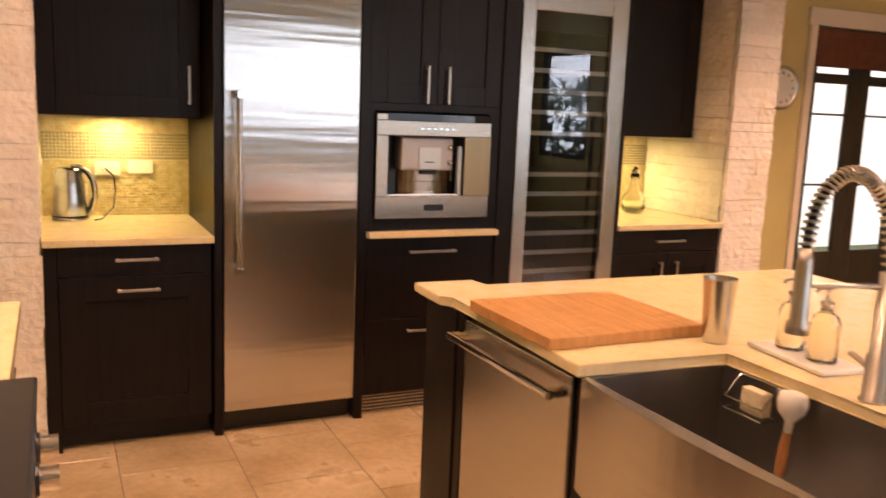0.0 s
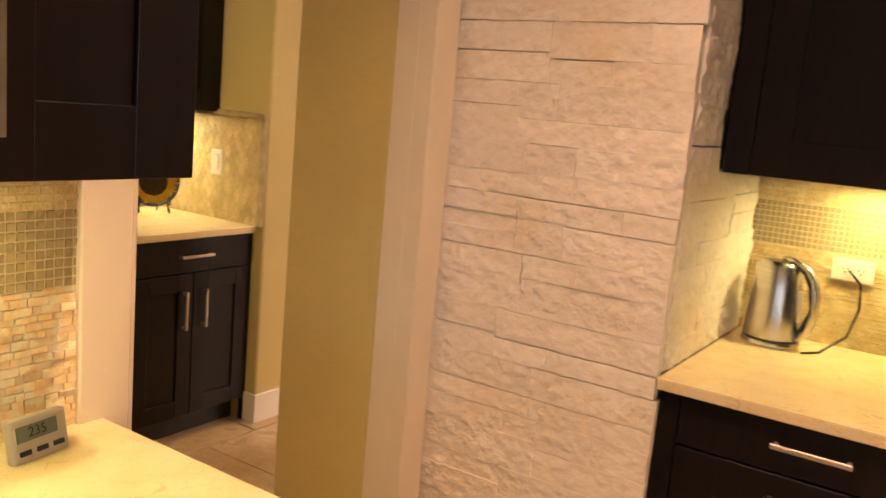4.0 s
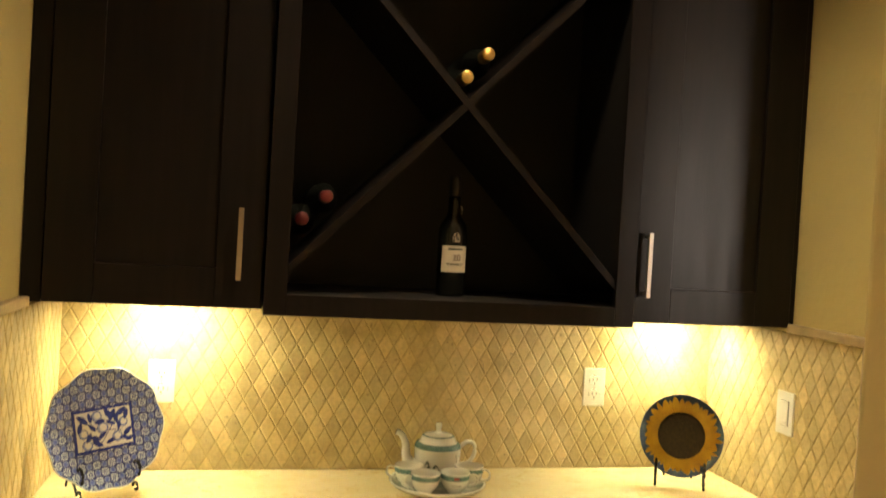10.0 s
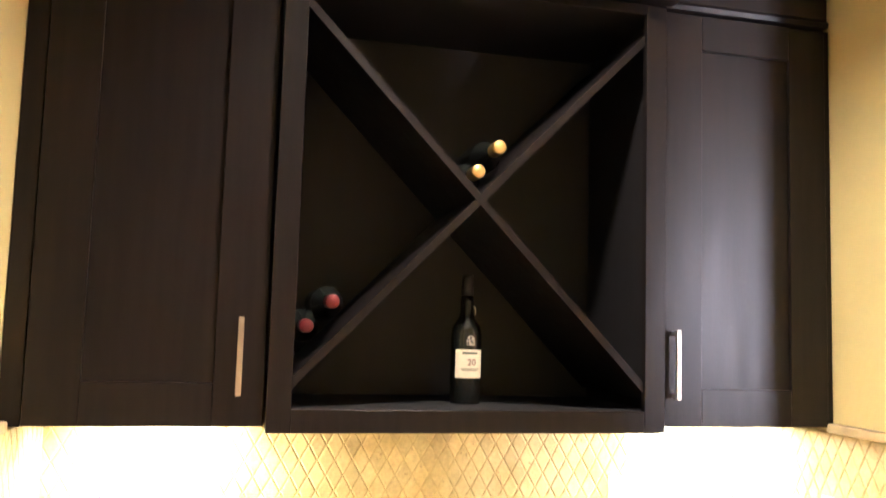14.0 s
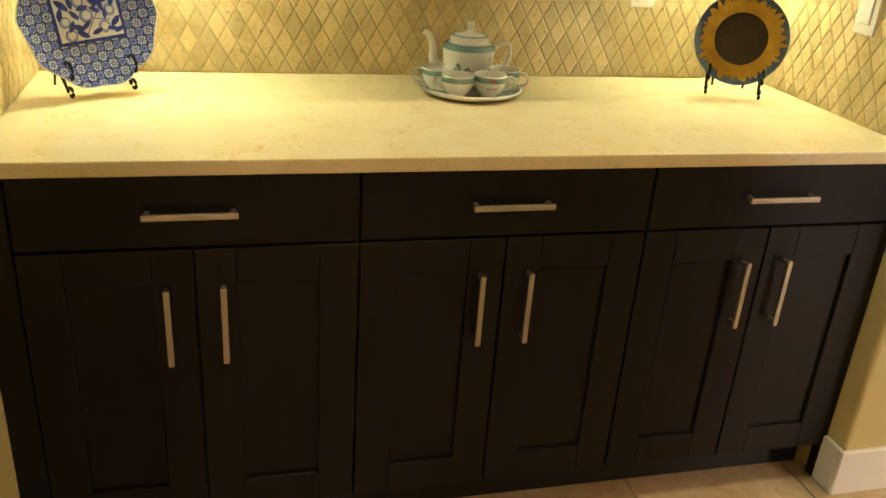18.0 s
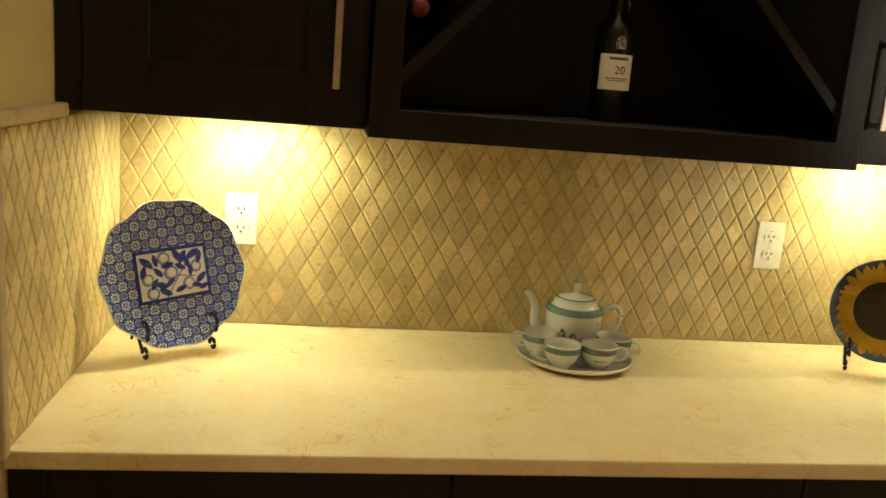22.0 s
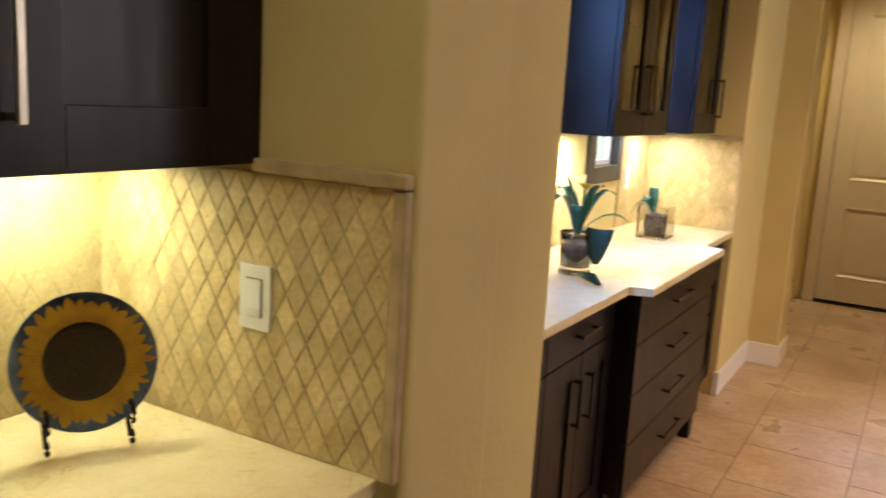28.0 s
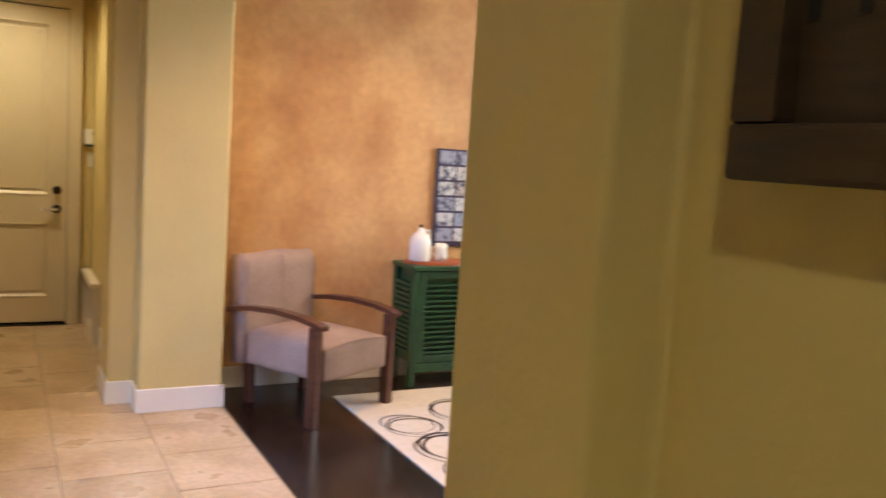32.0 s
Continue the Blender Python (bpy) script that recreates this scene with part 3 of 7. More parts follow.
tagged(part("countertop", boxes([(3.852, 4.61, -0.618, 0.059, 0.884, 0.914)], 0.004, 2), CREAM_STONE), "cream stone countertop with a kettle on it", "countertop")
tagged(part("countertop", boxes([(3.852, 4.61, -3.488, -2.754, 0.884, 0.914)], 0.004, 2), CREAM_STONE), "cream stone countertop beside the wine cooler", "countertop")
nook = thing("base_cabinet", kpose(0.055), "espresso stained base cabinet with a drawer and a pull-out", "cabinet", "kitchen base cabinets")
part("body", boxes([(0, 0.665, 0.021, 0.70, 0.10, 0.883), (0, 0.665, 0.08, 0.70, 0, 0.10)]), ESPRESSO_IN, nook)
part("stile", boxes([(0, 0.05, 0.002, 0.021, 0.0, 0.883)], 0.001), ESPRESSO, nook)
drawer(nook, 0.053, 0.662, 0.756, 0.880, 0, 0.172, hz=0.823)
bin_door = framed(nook, "door", ESPRESSO, 0.053, 0.662, 0.11, 0.750, 0, 0.02, 0.10, 0.10)
bar_handle(bin_door, 0.362, 0.693, 0.172, False, 0)
up = thing("wall_cabinet", pose(4.14, 0.055, 0, 0, 0, -90), "espresso stained wall cabinet over the kettle", "cabinet", "kitchen wall cabinets")
part("body", boxes([(0, 0.665, 0.021, 0.46, 1.408, 2.50)]), ESPRESSO, up)
shaker_door(up, 0.07, 0.663, 1.410, 2.498, 0, (0.612, 1.555), 0.09, 0.09, length=0.17)
part("stile", boxes([(0, 0.067, 0.002, 0.021, 1.408, 2.50)], 0.001), ESPRESSO, up)
surround = thing("cabinet_surround", pose(0, 0, 0), "tall espresso stained panels between the built-in appliances", "cabinet")
for y0, y1 in ((-0.655, -0.619), (-1.316, -1.276), (-2.090, -2.004), (-2.752, -2.724)):
    block("side_panel", ESPRESSO, 3.868, 4.60, y0, y1, 0, 2.62, surround, "", 0.001)

fr = thing("refrigerator", kpose(-0.657), "tall stainless steel column refrigerator", "refrigerator")
part("body", boxes([(0.0, 0.612, 0.03, 0.70, 0.10, 2.13)]), BLACK, fr)
fdoor = part("door", boxes([(0.003, 0.609, -0.02, 0.03, 0.112, 2.12)], 0.004, 2), FRIDGE_STEEL, fr)
part("toe_grille", boxes([(0.0, 0.612, 0.06, 0.08, 0.0, 0.10)]), BLACK, fr)
fh = part("handle", tube([(0.056, -0.085, 0.748), (0.056, -0.085, 1.54)], 0.0135, 14), STEEL, fdoor)
for z in (0.766, 1.522):
    part("bracket", boxes([(0.042, 0.070, -0.10, -0.02, z - 0.018, z + 0.018)], 0.004, 2), CHROME, fh)
block("over_panel", ESPRESSO, 3.885, 4.60, -1.275, -0.656, 2.135, 2.62, surround, "", 0.001)

tall = thing("tall_cabinet", kpose(-1.318), "espresso stained tall cabinet with a built-in coffee machine", "cabinet")
W = 0.684
part("body", boxes([(0, W, 0.44, 0.70, 0.10, 2.62), (0, 0.024, 0.021, 0.44, 0.10, 2.62), (W - 0.024, W, 0.021, 0.44, 0.10, 2.62), (0.024, W - 0.024, 0.021, 0.44, 0.10, 0.883), (0.024, W - 0.024, 0.021, 0.44, 1.512, 2.62)]), ESPRESSO, tall)
shaker_door(tall, 0.002, W / 2 - 0.002, 1.515, 2.61, 0, (W / 2 - 0.058, 1.605), 0.085, 0.09, length=0.175)
shaker_door(tall, W / 2 + 0.002, W - 0.002, 1.515, 2.61, 0, (W / 2 + 0.05, 1.605), 0.085, 0.09, length=0.175)
part("frame", boxes([(0.0, 0.03, 0.0, 0.02, 0.915, 1.512), (W - 0.055, W, 0.0, 0.02, 0.915, 1.512), (0.03, W - 0.055, 0.0, 0.02, 1.478, 1.512), (0.03, W - 0.055, 0.0, 0.02, 0.915, 0.985)], 0.001), ESPRESSO, tall)
drawer(tall, 0.003, W - 0.003, 0.488, 0.880, 0, 0.245, hz=0.812)
drawer(tall, 0.003, W - 0.003, 0.112, 0.482, 0, 0.245, hz=0.422)
vent = part("vent", boxes([(0.005, W - 0.005, 0.030, 0.045, 0.004, 0.106)], 0.001), STEEL, tall, "steel ventilation grille")
for i in range(5):
    part("slat", boxes([(0.015, W - 0.015, 0.026, 0.0305, 0.016 + 0.017 * i, 0.024 + 0.017 * i)]), BLACK, vent)
tagged(part("stone_ledge", boxes([(3.832, 4.30, -2.002, -1.319, 0.886, 0.914)], 0.004, 2), CREAM_STONE), "cream stone ledge below the coffee machine", "ledge")

COFFEE_STEEL = shader("dull_steel", (0.47, 0.40, 0.34), 0.24, 1.0, vary=0.10, scale=3, stretch=(1, 1, 60), bump=0.02, bump_scale=4)
cm = thing("coffee_machine", kpose(-1.352) @ pose(0, 0, -0.014), "built-in stainless steel coffee machine", "coffee machine")
part("body", boxes([(0.0, 0.595, 0.12, 0.40, 0.988, 1.474)]), BLACK, cm)
CF = -0.022
part("front_frame", boxes([(0, 0.060, CF, 0.12, 1.095, 1.38), (0.455, 0.595, CF, 0.12, 1.095, 1.38), (0, 0.595, CF, 0.12, 0.99, 1.095)], 0.003), COFFEE_STEEL, cm)
cp = part("control_panel", boxes([(0, 0.595, CF, 0.12, 1.38, 1.45)], 0.003), COFFEE_STEEL, cm)
part("corner_post", boxes([(0, 0.055, CF, 0.12, 1.4505, 1.480)], 0.003), COFFEE_STEEL, cm)
part("visor", prism([(0.056, CF + 0.006), (0.15, CF - 0.006), (0.33, CF - 0.012), (0.50, CF - 0.006), (0.594, CF + 0.006), (0.594, 0.119), (0.056, 0.119)], 1.4503, 1.482, 0.002), shader("gloss_black", (0.008, 0.008, 0.009), 0.12, vary=0.2), cm)
for i in range(6):
    part("button", boxes([(0.22 + i * 0.032, 0.238 + i * 0.032, CF - 0.003, CF, 1.410, 1.420)], 0.001), CHROME, cp)
part("niche", boxes([(0.060, 0.455, 0.112, 0.12, 1.095, 1.38)]), BLACK, cm)
for z0, z1 in ((1.1045, 1.1595), (1.1615, 1.2145)):
    part("niche_plate", lathe([(0.150, z0), (0.150, z1)], 40, caps=False), COFFEE_STEEL, cm, smooth=True).matrix_local = pose(0.292, 0.111, 0) @ Matrix.Diagonal((0.93, 0.45, 1, 1))
sp = part("spout", boxes([(0.135, 0.405, 0.006, 0.111, 1.215, 1.372)], 0.010, 3), shader("matt_silver", (0.50, 0.44, 0.40), 0.42, 0.7, vary=0.08, scale=6), cm)
part("spout_panel", boxes([(0.225, 0.340, 0.0015, 0.0065, 1.222, 1.325)], 0.001), NICKEL, sp)
part("mark_bar", boxes([(0.255, 0.305, 0.0008, 0.0016, 1.254, 1.259)]), BLACK, sp)
part("spout_chute", boxes([(0.245, 0.330, 0.020, 0.080, 1.196, 1.2145)], 0.006, 2), BLACK, sp)
for z in (1.255, 1.325):
    part("knob", lathe([(0.0, 0), (0.013, 0), (0.012, 0.012), (0.0, 0.014)], 18), CHROME, sp, smooth=True).matrix_local = pose(0.388, 0.006, z, 90, 0, 0)
part("steam_pipe", tube([(0.408, 0.03, 1.25), (0.408, 0.028, 1.165)], 0.005, 8), CHROME, cm)
part("lever", boxes([(0.424, 0.448, -0.012, 0.012, 1.10, 1.335)], 0.006, 2), NICKEL, cm)
part("side_panel", boxes([(0.4555, 0.594, CF - 0.002, CF - 0.0002, 1.0965, 1.3785)]), shader("bronze_panel", (0.40, 0.29, 0.17), 0.32, 0.85, vary=0.12, scale=2, stretch=(1, 14, 0.2)), cm, "bronze tinted side panel")
part("drip_tray", boxes([(0.07, 0.447, 0.0, 0.11, 1.0955, 1.104)], 0.001), CHROME, cm)
part("drawer_line", boxes([(0.15, 0.45, CF - 0.0012, CF, 1.0135, 1.0155)]), CHROME, cm)
part("recess_grip", boxes([(0.25, 0.35, CF - 0.002, CF + 0.004, 1.025, 1.055)], 0.001), BLACK, cm)

wc = thing("wine_cooler", kpose(-2.092), "tall stainless steel wine cooler with a glass door", "wine cooler")
part("body", boxes([(0, 0.02, 0.035, 0.65, 0.10, 2.16), (0.61, 0.63, 0.035, 0.65, 0.10, 2.16), (0.02, 0.61, 0.035, 0.65, 0.10, 0.12), (0.02, 0.61, 0.035, 0.65, 2.14, 2.16), (0.02, 0.61, 0.62, 0.65, 0.12, 2.14)]), BLACK, wc)
wd = part("door", boxes([(0.0, 0.078, -0.02, 0.03, 0.12, 2.12), (0.530, 0.63, -0.02, 0.03, 0.12, 2.12), (0.078, 0.530, -0.02, 0.03, 1.995, 2.12), (0.078, 0.530, -0.02, 0.03, 0.12, 0.24)], 0.003), STEEL, wc)
SMOKED = glass("smoked_glass", (0.72, 0.76, 0.80), 0.0, 1.75)
GLASS = glass("clear_glass", (0.96, 0.98, 0.97))
part("pane", boxes([(0.077, 0.531, 0.0, 0.006, 0.239, 1.996)]), SMOKED, wd, "smoked glass pane")
part("handle", tube([(0.508, -0.068, 0.735), (0.508, -0.068, 1.505)], 0.0125, 14), STEEL, wd)
for i, z in enumerate((0.26, 0.36, 0.46, 0.56, 0.662, 0.763, 0.864, 0.966, 1.071, 1.172, 1.383, 1.489, 1.595, 1.697, 1.801)):
    rk = part("shelf", boxes([(0.03, 0.60, 0.04, 0.056, z, z + 0.022)], 0.001), shader("shelf_lip", (0.84, 0.80, 0.72), 0.35, 0.0, vary=0.06) if i == 0 else bpy.data.materials["shelf_lip"], wc, "pale shelf lip")
    part("wires", boxes([(0.03 + 0.04 * k, 0.036 + 0.04 * k, 0.056, 0.60, z + 0.006, z + 0.012) for k in range(15)]), IRON, rk)
part("display", boxes([(0.03, 0.60, 0.04, 0.06, 1.90, 2.00)], 0.002), BLACK, wc)

rn = thing("base_cabinet", kpose(-2.754), "espresso stained base cabinet beside the wine cooler", "cabinet", "kitchen base cabinets")
part("body", boxes([(0, 0.73, 0.021, 0.70, 0.10, 0.883), (0, 0.73, 0.08, 0.70, 0, 0.10)]), ESPRESSO_IN, rn)
drawer(rn, 0.003, 0.727, 0.756, 0.880, 0, 0.20)
shaker_door(rn, 0.003, 0.363, 0.11, 0.750, 0, (0.31, 0.62))
shaker_door(rn, 0.367, 0.727, 0.11, 0.750, 0, (0.42, 0.62))
rup = thing("wall_cabinet", pose(4.17, -2.754, 0, 0, 0, -90), "espresso stained wall cabinet beside the wine cooler", "cabinet", "kitchen wall cabinets")
part("body", boxes([(0, 0.725, 0.021, 0.43, 1.384, 2.60)]), ESPRESSO, rup)
shaker_door(rup, 0.003, 0.722, 1.386, 2.598, 0, (0.06, 1.55), 0.09, 0.09)

# ---- kitchen, range counter ----
tagged(part("countertop", boxes([(2.035, 2.786, 0.102, 0.712, 0.880, 0.914)], 0.004, 2), CREAM_STONE), "cream stone countertop at the end of the range wall", "countertop")
rb = thing("base_cabinet", pose(2.04, 0.140, 0), "espresso stained base cabinet beside the range", "cabinet", "kitchen base cabinets")
part("body", boxes([(0, 0.715, 0.021, 0.56, 0.10, 0.879), (0, 0.715, 0.08, 0.56, 0, 0.10)]), ESPRESSO, rb)
for z0, z1 in ((0.70, 0.876), (0.41, 0.694), (0.11, 0.404)):
    drawer(rb, 0.003, 0.712, z0, z1, 0, 0.30)
ru = thing("wall_cabinet", pose(2.098, 0.392, 0), "espresso stained wall cabinet over the range counter", "cabinet", "kitchen wall cabinets")
part("body", boxes([(0, 0.613, 0.021, 0.318, 1.377, 2.60)]), ESPRESSO, ru)
part("filler_strip", boxes([(0.613, 0.636, 0.20, 0.318, 1.379, 2.60)], 0.001), ESPRESSO, ru)
shaker_door(ru, 0.003, 0.278, 1.379, 2.598, 0, None, 0.085, 0.10)
shaker_door(ru, 0.282, 0.610, 1.379, 2.598, 0, (0.321, 1.515), 0.095, 0.095, length=0.165)

# ---- kitchen island ----
TOPZ = 0.914
isl = thing("island_cabinet", pose(0, 0, 0), "espresso stained kitchen island base", "cabinet")
for r in ((-0.15, 1.01, -2.64, -1.13, 0, 0.883), (1.01, 1.79, -2.64, -1.60, 0, 0.883), (1.79, 2.58, -2.64, -1.72, 0, 0.883), (2.44, 2.58, -1.72, -1.16, 0, 0.883), (1.01, 1.79, -1.60, -1.15, 0, 0.60), (1.79, 1.828, -1.72, -1.135, 0, 0.883)):
    part("panel", boxes([r]), ESPRESSO, isl)
part("corner_post", boxes([(2.47, 2.70, -1.158, -1.115, 0, 0.883)], 0.004), ESPRESSO, isl)
part("end_panel", boxes([(2.425, 2.468, -1.14, -1.122, 0.10, 0.883)]), ESPRESSO, isl)
part("sink_base", boxes([(1.01, 1.79, -1.145, -1.125, 0.10, 0.60)], 0.001), ESPRESSO, isl)
OUTL = [(-0.2, -1.09), (1.025, -1.09), (1.025, -1.53), (1.752, -1.53), (1.778, -1.097), (2.512, -1.122), (2.540, -1.086), (2.752, -1.092), (2.745, -1.305), (2.655, -1.315), (2.628, -2.68), (-0.2, -2.68)]
tagged(part("island_countertop", prism(OUTL, 0.884, 0.914, 0.003), CREAM_STONE), "cream stone island countertop with a notched corner", "countertop")

sink = thing("apron_sink", pose(1.402, -1.34, 0), "brushed steel apron-front sink in the island", "sink")
SX0, SX1 = -0.372, 0.372
bow = [(SX0 + (SX1 - SX0) * k / 14, 0.232 + 0.030 * (1 - (2 * k / 14 - 1) ** 2)) for k in range(15)]
part("apron", prism([(SX0, 0.215)] + bow + [(SX1, 0.215)], 0.60, 0.886, 0.004), STEEL, sink)
# bowl sides and floor are coloured darker than the apron
DARKSTEEL = shader("darker_bowl_steel", (0.36, 0.34, 0.32), 0.34, 1.0, vary=0.12, scale=8)
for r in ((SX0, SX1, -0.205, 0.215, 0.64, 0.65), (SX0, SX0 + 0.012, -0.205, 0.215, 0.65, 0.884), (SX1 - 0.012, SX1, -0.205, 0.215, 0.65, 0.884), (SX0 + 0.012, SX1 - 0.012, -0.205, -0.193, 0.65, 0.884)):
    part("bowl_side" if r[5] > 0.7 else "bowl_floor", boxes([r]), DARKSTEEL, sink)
part("drain", lathe([(0.0, 0.651), (0.03, 0.651), (0.045, 0.654), (0.045, 0.650)], 20), CHROME, sink).location = (0, -0.05, 0)

cad = thing("sponge_caddy", pose(1.63, -1.525, 0.80), "wire sponge caddy hung in the sink", "caddy")
part("wire", tube([(-0.06, 0, 0.08), (0.06, 0, 0.08), (0.06, 0.05, 0.03), (-0.06, 0.05, 0.03)], 0.003, 6, True), CHROME, cad)
part("wire", tube([(-0.06, 0, 0.0), (0.06, 0, 0.0), (0.06, 0.05, 0.0), (-0.06, 0.05, 0.0)], 0.003, 6, True), CHROME, cad)
part("sponge", boxes([(-0.05, 0.02, 0.008, 0.04, 0.004, 0.065)], 0.006, 2), shader("sponge", (0.75, 0.66, 0.46), 0.9, vary=0.2, scale=60, bump=0.6, bump_scale=200), cad)
br = thing("dish_brush", pose(1.50, -1.475, 0.70, 6, 0, 0) @ Matrix.Scale(0.86, 4), "white dish brush with a wooden handle", "brush")
part("handle", tube([(0, 0, 0.0), (0, 0, 0.06), (0, 0, 0.12)], 0.013, 12, radii=[0.013, 0.015, 0.010]), shader("beech", (0.42, 0.18, 0.06), 0.5, vary=0.25, scale=9, stretch=(8, 8, 1)), br)
part("head", lathe([(0.0, 0.12), (0.011, 0.12), (0.012, 0.15), (0.034, 0.175), (0.040, 0.20), (0.036, 0.225), (0.0, 0.235)], 20), OUTLET, br, smooth=True)

dw = thing("dishwasher", pose(2.125, -1.122, 0, 0, 0, 180), "stainless steel dishwasher in the island", "dishwasher")
dwd = part("door", boxes([(-0.292, 0.292, 0.0, 0.02, 0.10, 0.866)], 0.004, 2), STEEL, dw)
part("body", boxes([(-0.292, 0.292, 0.021, 0.58, 0.10, 0.868)]), BLACK, dw)
part("toe_kick", boxes([(-0.292, 0.292, 0.05, 0.07, 0.0, 0.10)]), BLACK, dw)
dh = part("handle", tube([(-0.285, -0.058, 0.822), (0.285, -0.058, 0.822)], 0.0125, 14), CHROME, dwd)
for x in (-0.27, 0.27):
    part("bracket", tube([(x, -0.058, 0.822), (x, 0.0, 0.822)], 0.014, 12), CHROME, dh)

BOARD = shader("maple_board", (0.62, 0.33, 0.125), 0.42, tint=(0.50, 0.245, 0.08), scale=5, stretch=(1, 14, 1), fine=0.12, bump=0.05)
cb = thing("cutting_board", pose(2.122, -1.342, TOPZ + 0.001), "thick maple cutting board on the island", "cutting board")
for k in range(7):
    part("stave", boxes([(-0.2205 + 0.063 * k, -0.1577 + 0.063 * k, -0.247, 0.247, 0, 0.030)], 0.0015), BOARD, cb)
cup = thing("steel_tumbler", pose(1.845, -1.575, TOPZ + 0.001), "tall brushed steel tumbler on the island", "cup")
part("shell", lathe([(0.0, 0.0), (0.032, 0.0), (0.033, 0.004), (0.044, 0.170), (0.045, 0.173), (0.043, 0.173), (0.042, 0.169), (0.031, 0.008), (0.0, 0.008)], 32), STEEL, cup, smooth=True)

tray = tagged(part("soap_tray", boxes([(-0.135, 0.135, -0.068, 0.068, 0, 0.012)], 0.004, 2), WHITE), "white marble soap tray on the island", "tray")
tray.matrix_world = pose(1.645, -1.683, TOPZ + 0.001, 0, 0, -7)
SOAPY = glass("soap_glass", (0.95, 0.93, 0.85))
for bx, by in ((1.700, -1.690), (1.590, -1.676)):
    s = thing("soap_bottle", pose(bx, by, TOPZ + 0.014), "clear glass soap bottle with a chrome pump", "bottle", "soap bottles")
    part("bottle", lathe([(0.0, 0), (0.034, 0), (0.036, 0.004), (0.036, 0.095), (0.030, 0.112), (0.014, 0.122), (0.014, 0.130), (0.0, 0.130)], 24), SOAPY, s, smooth=True)
    pm = part("pump", lathe([(0.0, 0.130), (0.016, 0.130), (0.016, 0.146), (0.005, 0.148), (0.005, 0.172), (0.010, 0.174), (0.010, 0.182), (0.0, 0.183)], 18), CHROME, s, "chrome pump", True)
    part("spout", tube([(0, 0, 0.178), (0.0, 0.035, 0.178), (0.0, 0.045, 0.170)], 0.004, 8), CHROME, pm)

fau = thing("kitchen_faucet", pose(1.362, -1.572, TOPZ), "spring-neck pull-down faucet in satin steel", "faucet")
part("base", lathe([(0.0, 0), (0.030, 0), (0.030, 0.006), (0.024, 0.010), (0.024, 0.10), (0.018, 0.105), (0.018, 0.28), (0.0, 0.28)], 24), NICKEL, fau, smooth=True)
part("lever", tube([(0.02, 0, 0.07), (0.075, -0.01, 0.085)], 0.007, 10), NICKEL, fau)
arc = []
for k in range(30):
    u = k / 29
    a = math.pi * u
    arc.append((0.028 * (1 - math.cos(a)), 0.092 * (1 - math.cos(a)), 0.28 + 0.05 * u + 0.18 * math.sin(a)))
part("hose", tube(arc, 0.009, 10), BLACK, fau)
coil = []
for k in range(30 * 14):
    u = k / (30 * 14 - 1)
    i = min(int(u * 29), 28)
    f = u * 29 - i
    p, q = Vector(arc[i]), Vector(arc[i + 1])
    d = (q - p).normalized()
    s1 = d.cross(Vector((0.8, -0.6, 0))).normalized()
    s2 = d.cross(s1)
    a = 2 * math.pi * u * 34
    coil.append(p.lerp(q, f) + 0.0145 * (math.cos(a) * s1 + math.sin(a) * s2))
part("spring", tube(coil, 0.0032, 5), NICKEL, fau, "coiled steel spring")
ex, ey, ez = arc[-1]
part("spray_head", lathe([(0.0, 0), (0.024, 0.0), (0.024, 0.02), (0.018, 0.03), (0.017, 0.15), (0.012, 0.18), (0.0, 0.18)], 20), NICKEL, fau, smooth=True).location = (ex, ey, ez - 0.18)
part("holder_arm", tube([(0, 0, 0.252), (ex, ey, 0.252)], 0.006, 10), NICKEL, fau)

# range, hood and small things on the range counter
rg = thing("range_cooker", pose(1.572, 0.10, 0), "gas range with black cast-iron grates", "range")
part("body", boxes([(-0.455, 0.455, 0.0, 0.60, 0.10, 0.905)], 0.004), STEEL, rg)
part("cooktop", boxes([(-0.455, 0.455, -0.050, 0.60, 0.906, 0.926)], 0.008, 3), BLACK, rg)
part("control_panel", boxes([(-0.455, 0.455, -0.045, -0.001, 0.74, 0.904)], 0.01, 2), BLACK, rg)
for k in range(6):
    kb = part("knob", tube([(-0.38 + 0.152 * k, -0.046, 0.80), (-0.38 + 0.152 * k, -0.085, 0.80)], 0.024, 20), CHROME, rg)
    part("collar", tube([(-0.38 + 0.152 * k, -0.044, 0.80), (-0.38 + 0.152 * k, -0.052, 0.80)], 0.031, 20), BLACK, kb)
for k in range(3):
    x = -0.30 + 0.30 * k
    gr = part("grate", boxes([(x - 0.14, x + 0.14, 0.03, 0.048, 0.930, 0.948), (x - 0.14, x + 0.14, 0.53, 0.548, 0.930, 0.948), (x - 0.14, x - 0.122, 0.048, 0.53, 0.930, 0.948), (x + 0.122, x + 0.14, 0.048, 0.53, 0.930, 0.948)], 0.004, 2), IRON, rg)
    for y in (0.14, 0.27, 0.40):
        part("bar", boxes([(x - 0.122, x + 0.122, y - 0.007, y + 0.007, 0.932, 0.946)], 0.003), IRON, gr)
    for y in (0.039, 0.538):
        for xx in (x - 0.13, x + 0.13):
            part("foot", boxes([(xx - 0.007, xx + 0.007, y - 0.007, y + 0.007, 0.921, 0.931)]), IRON, gr)
hood = thing("range_hood", pose(1.60, 0.70, 0), "espresso stained range hood with curved brackets", "range hood")
part("body", boxes([(-0.45, 0.49, -0.60, 0.0, 1.86, 2.62)], 0.004), ESPRESSO, hood)


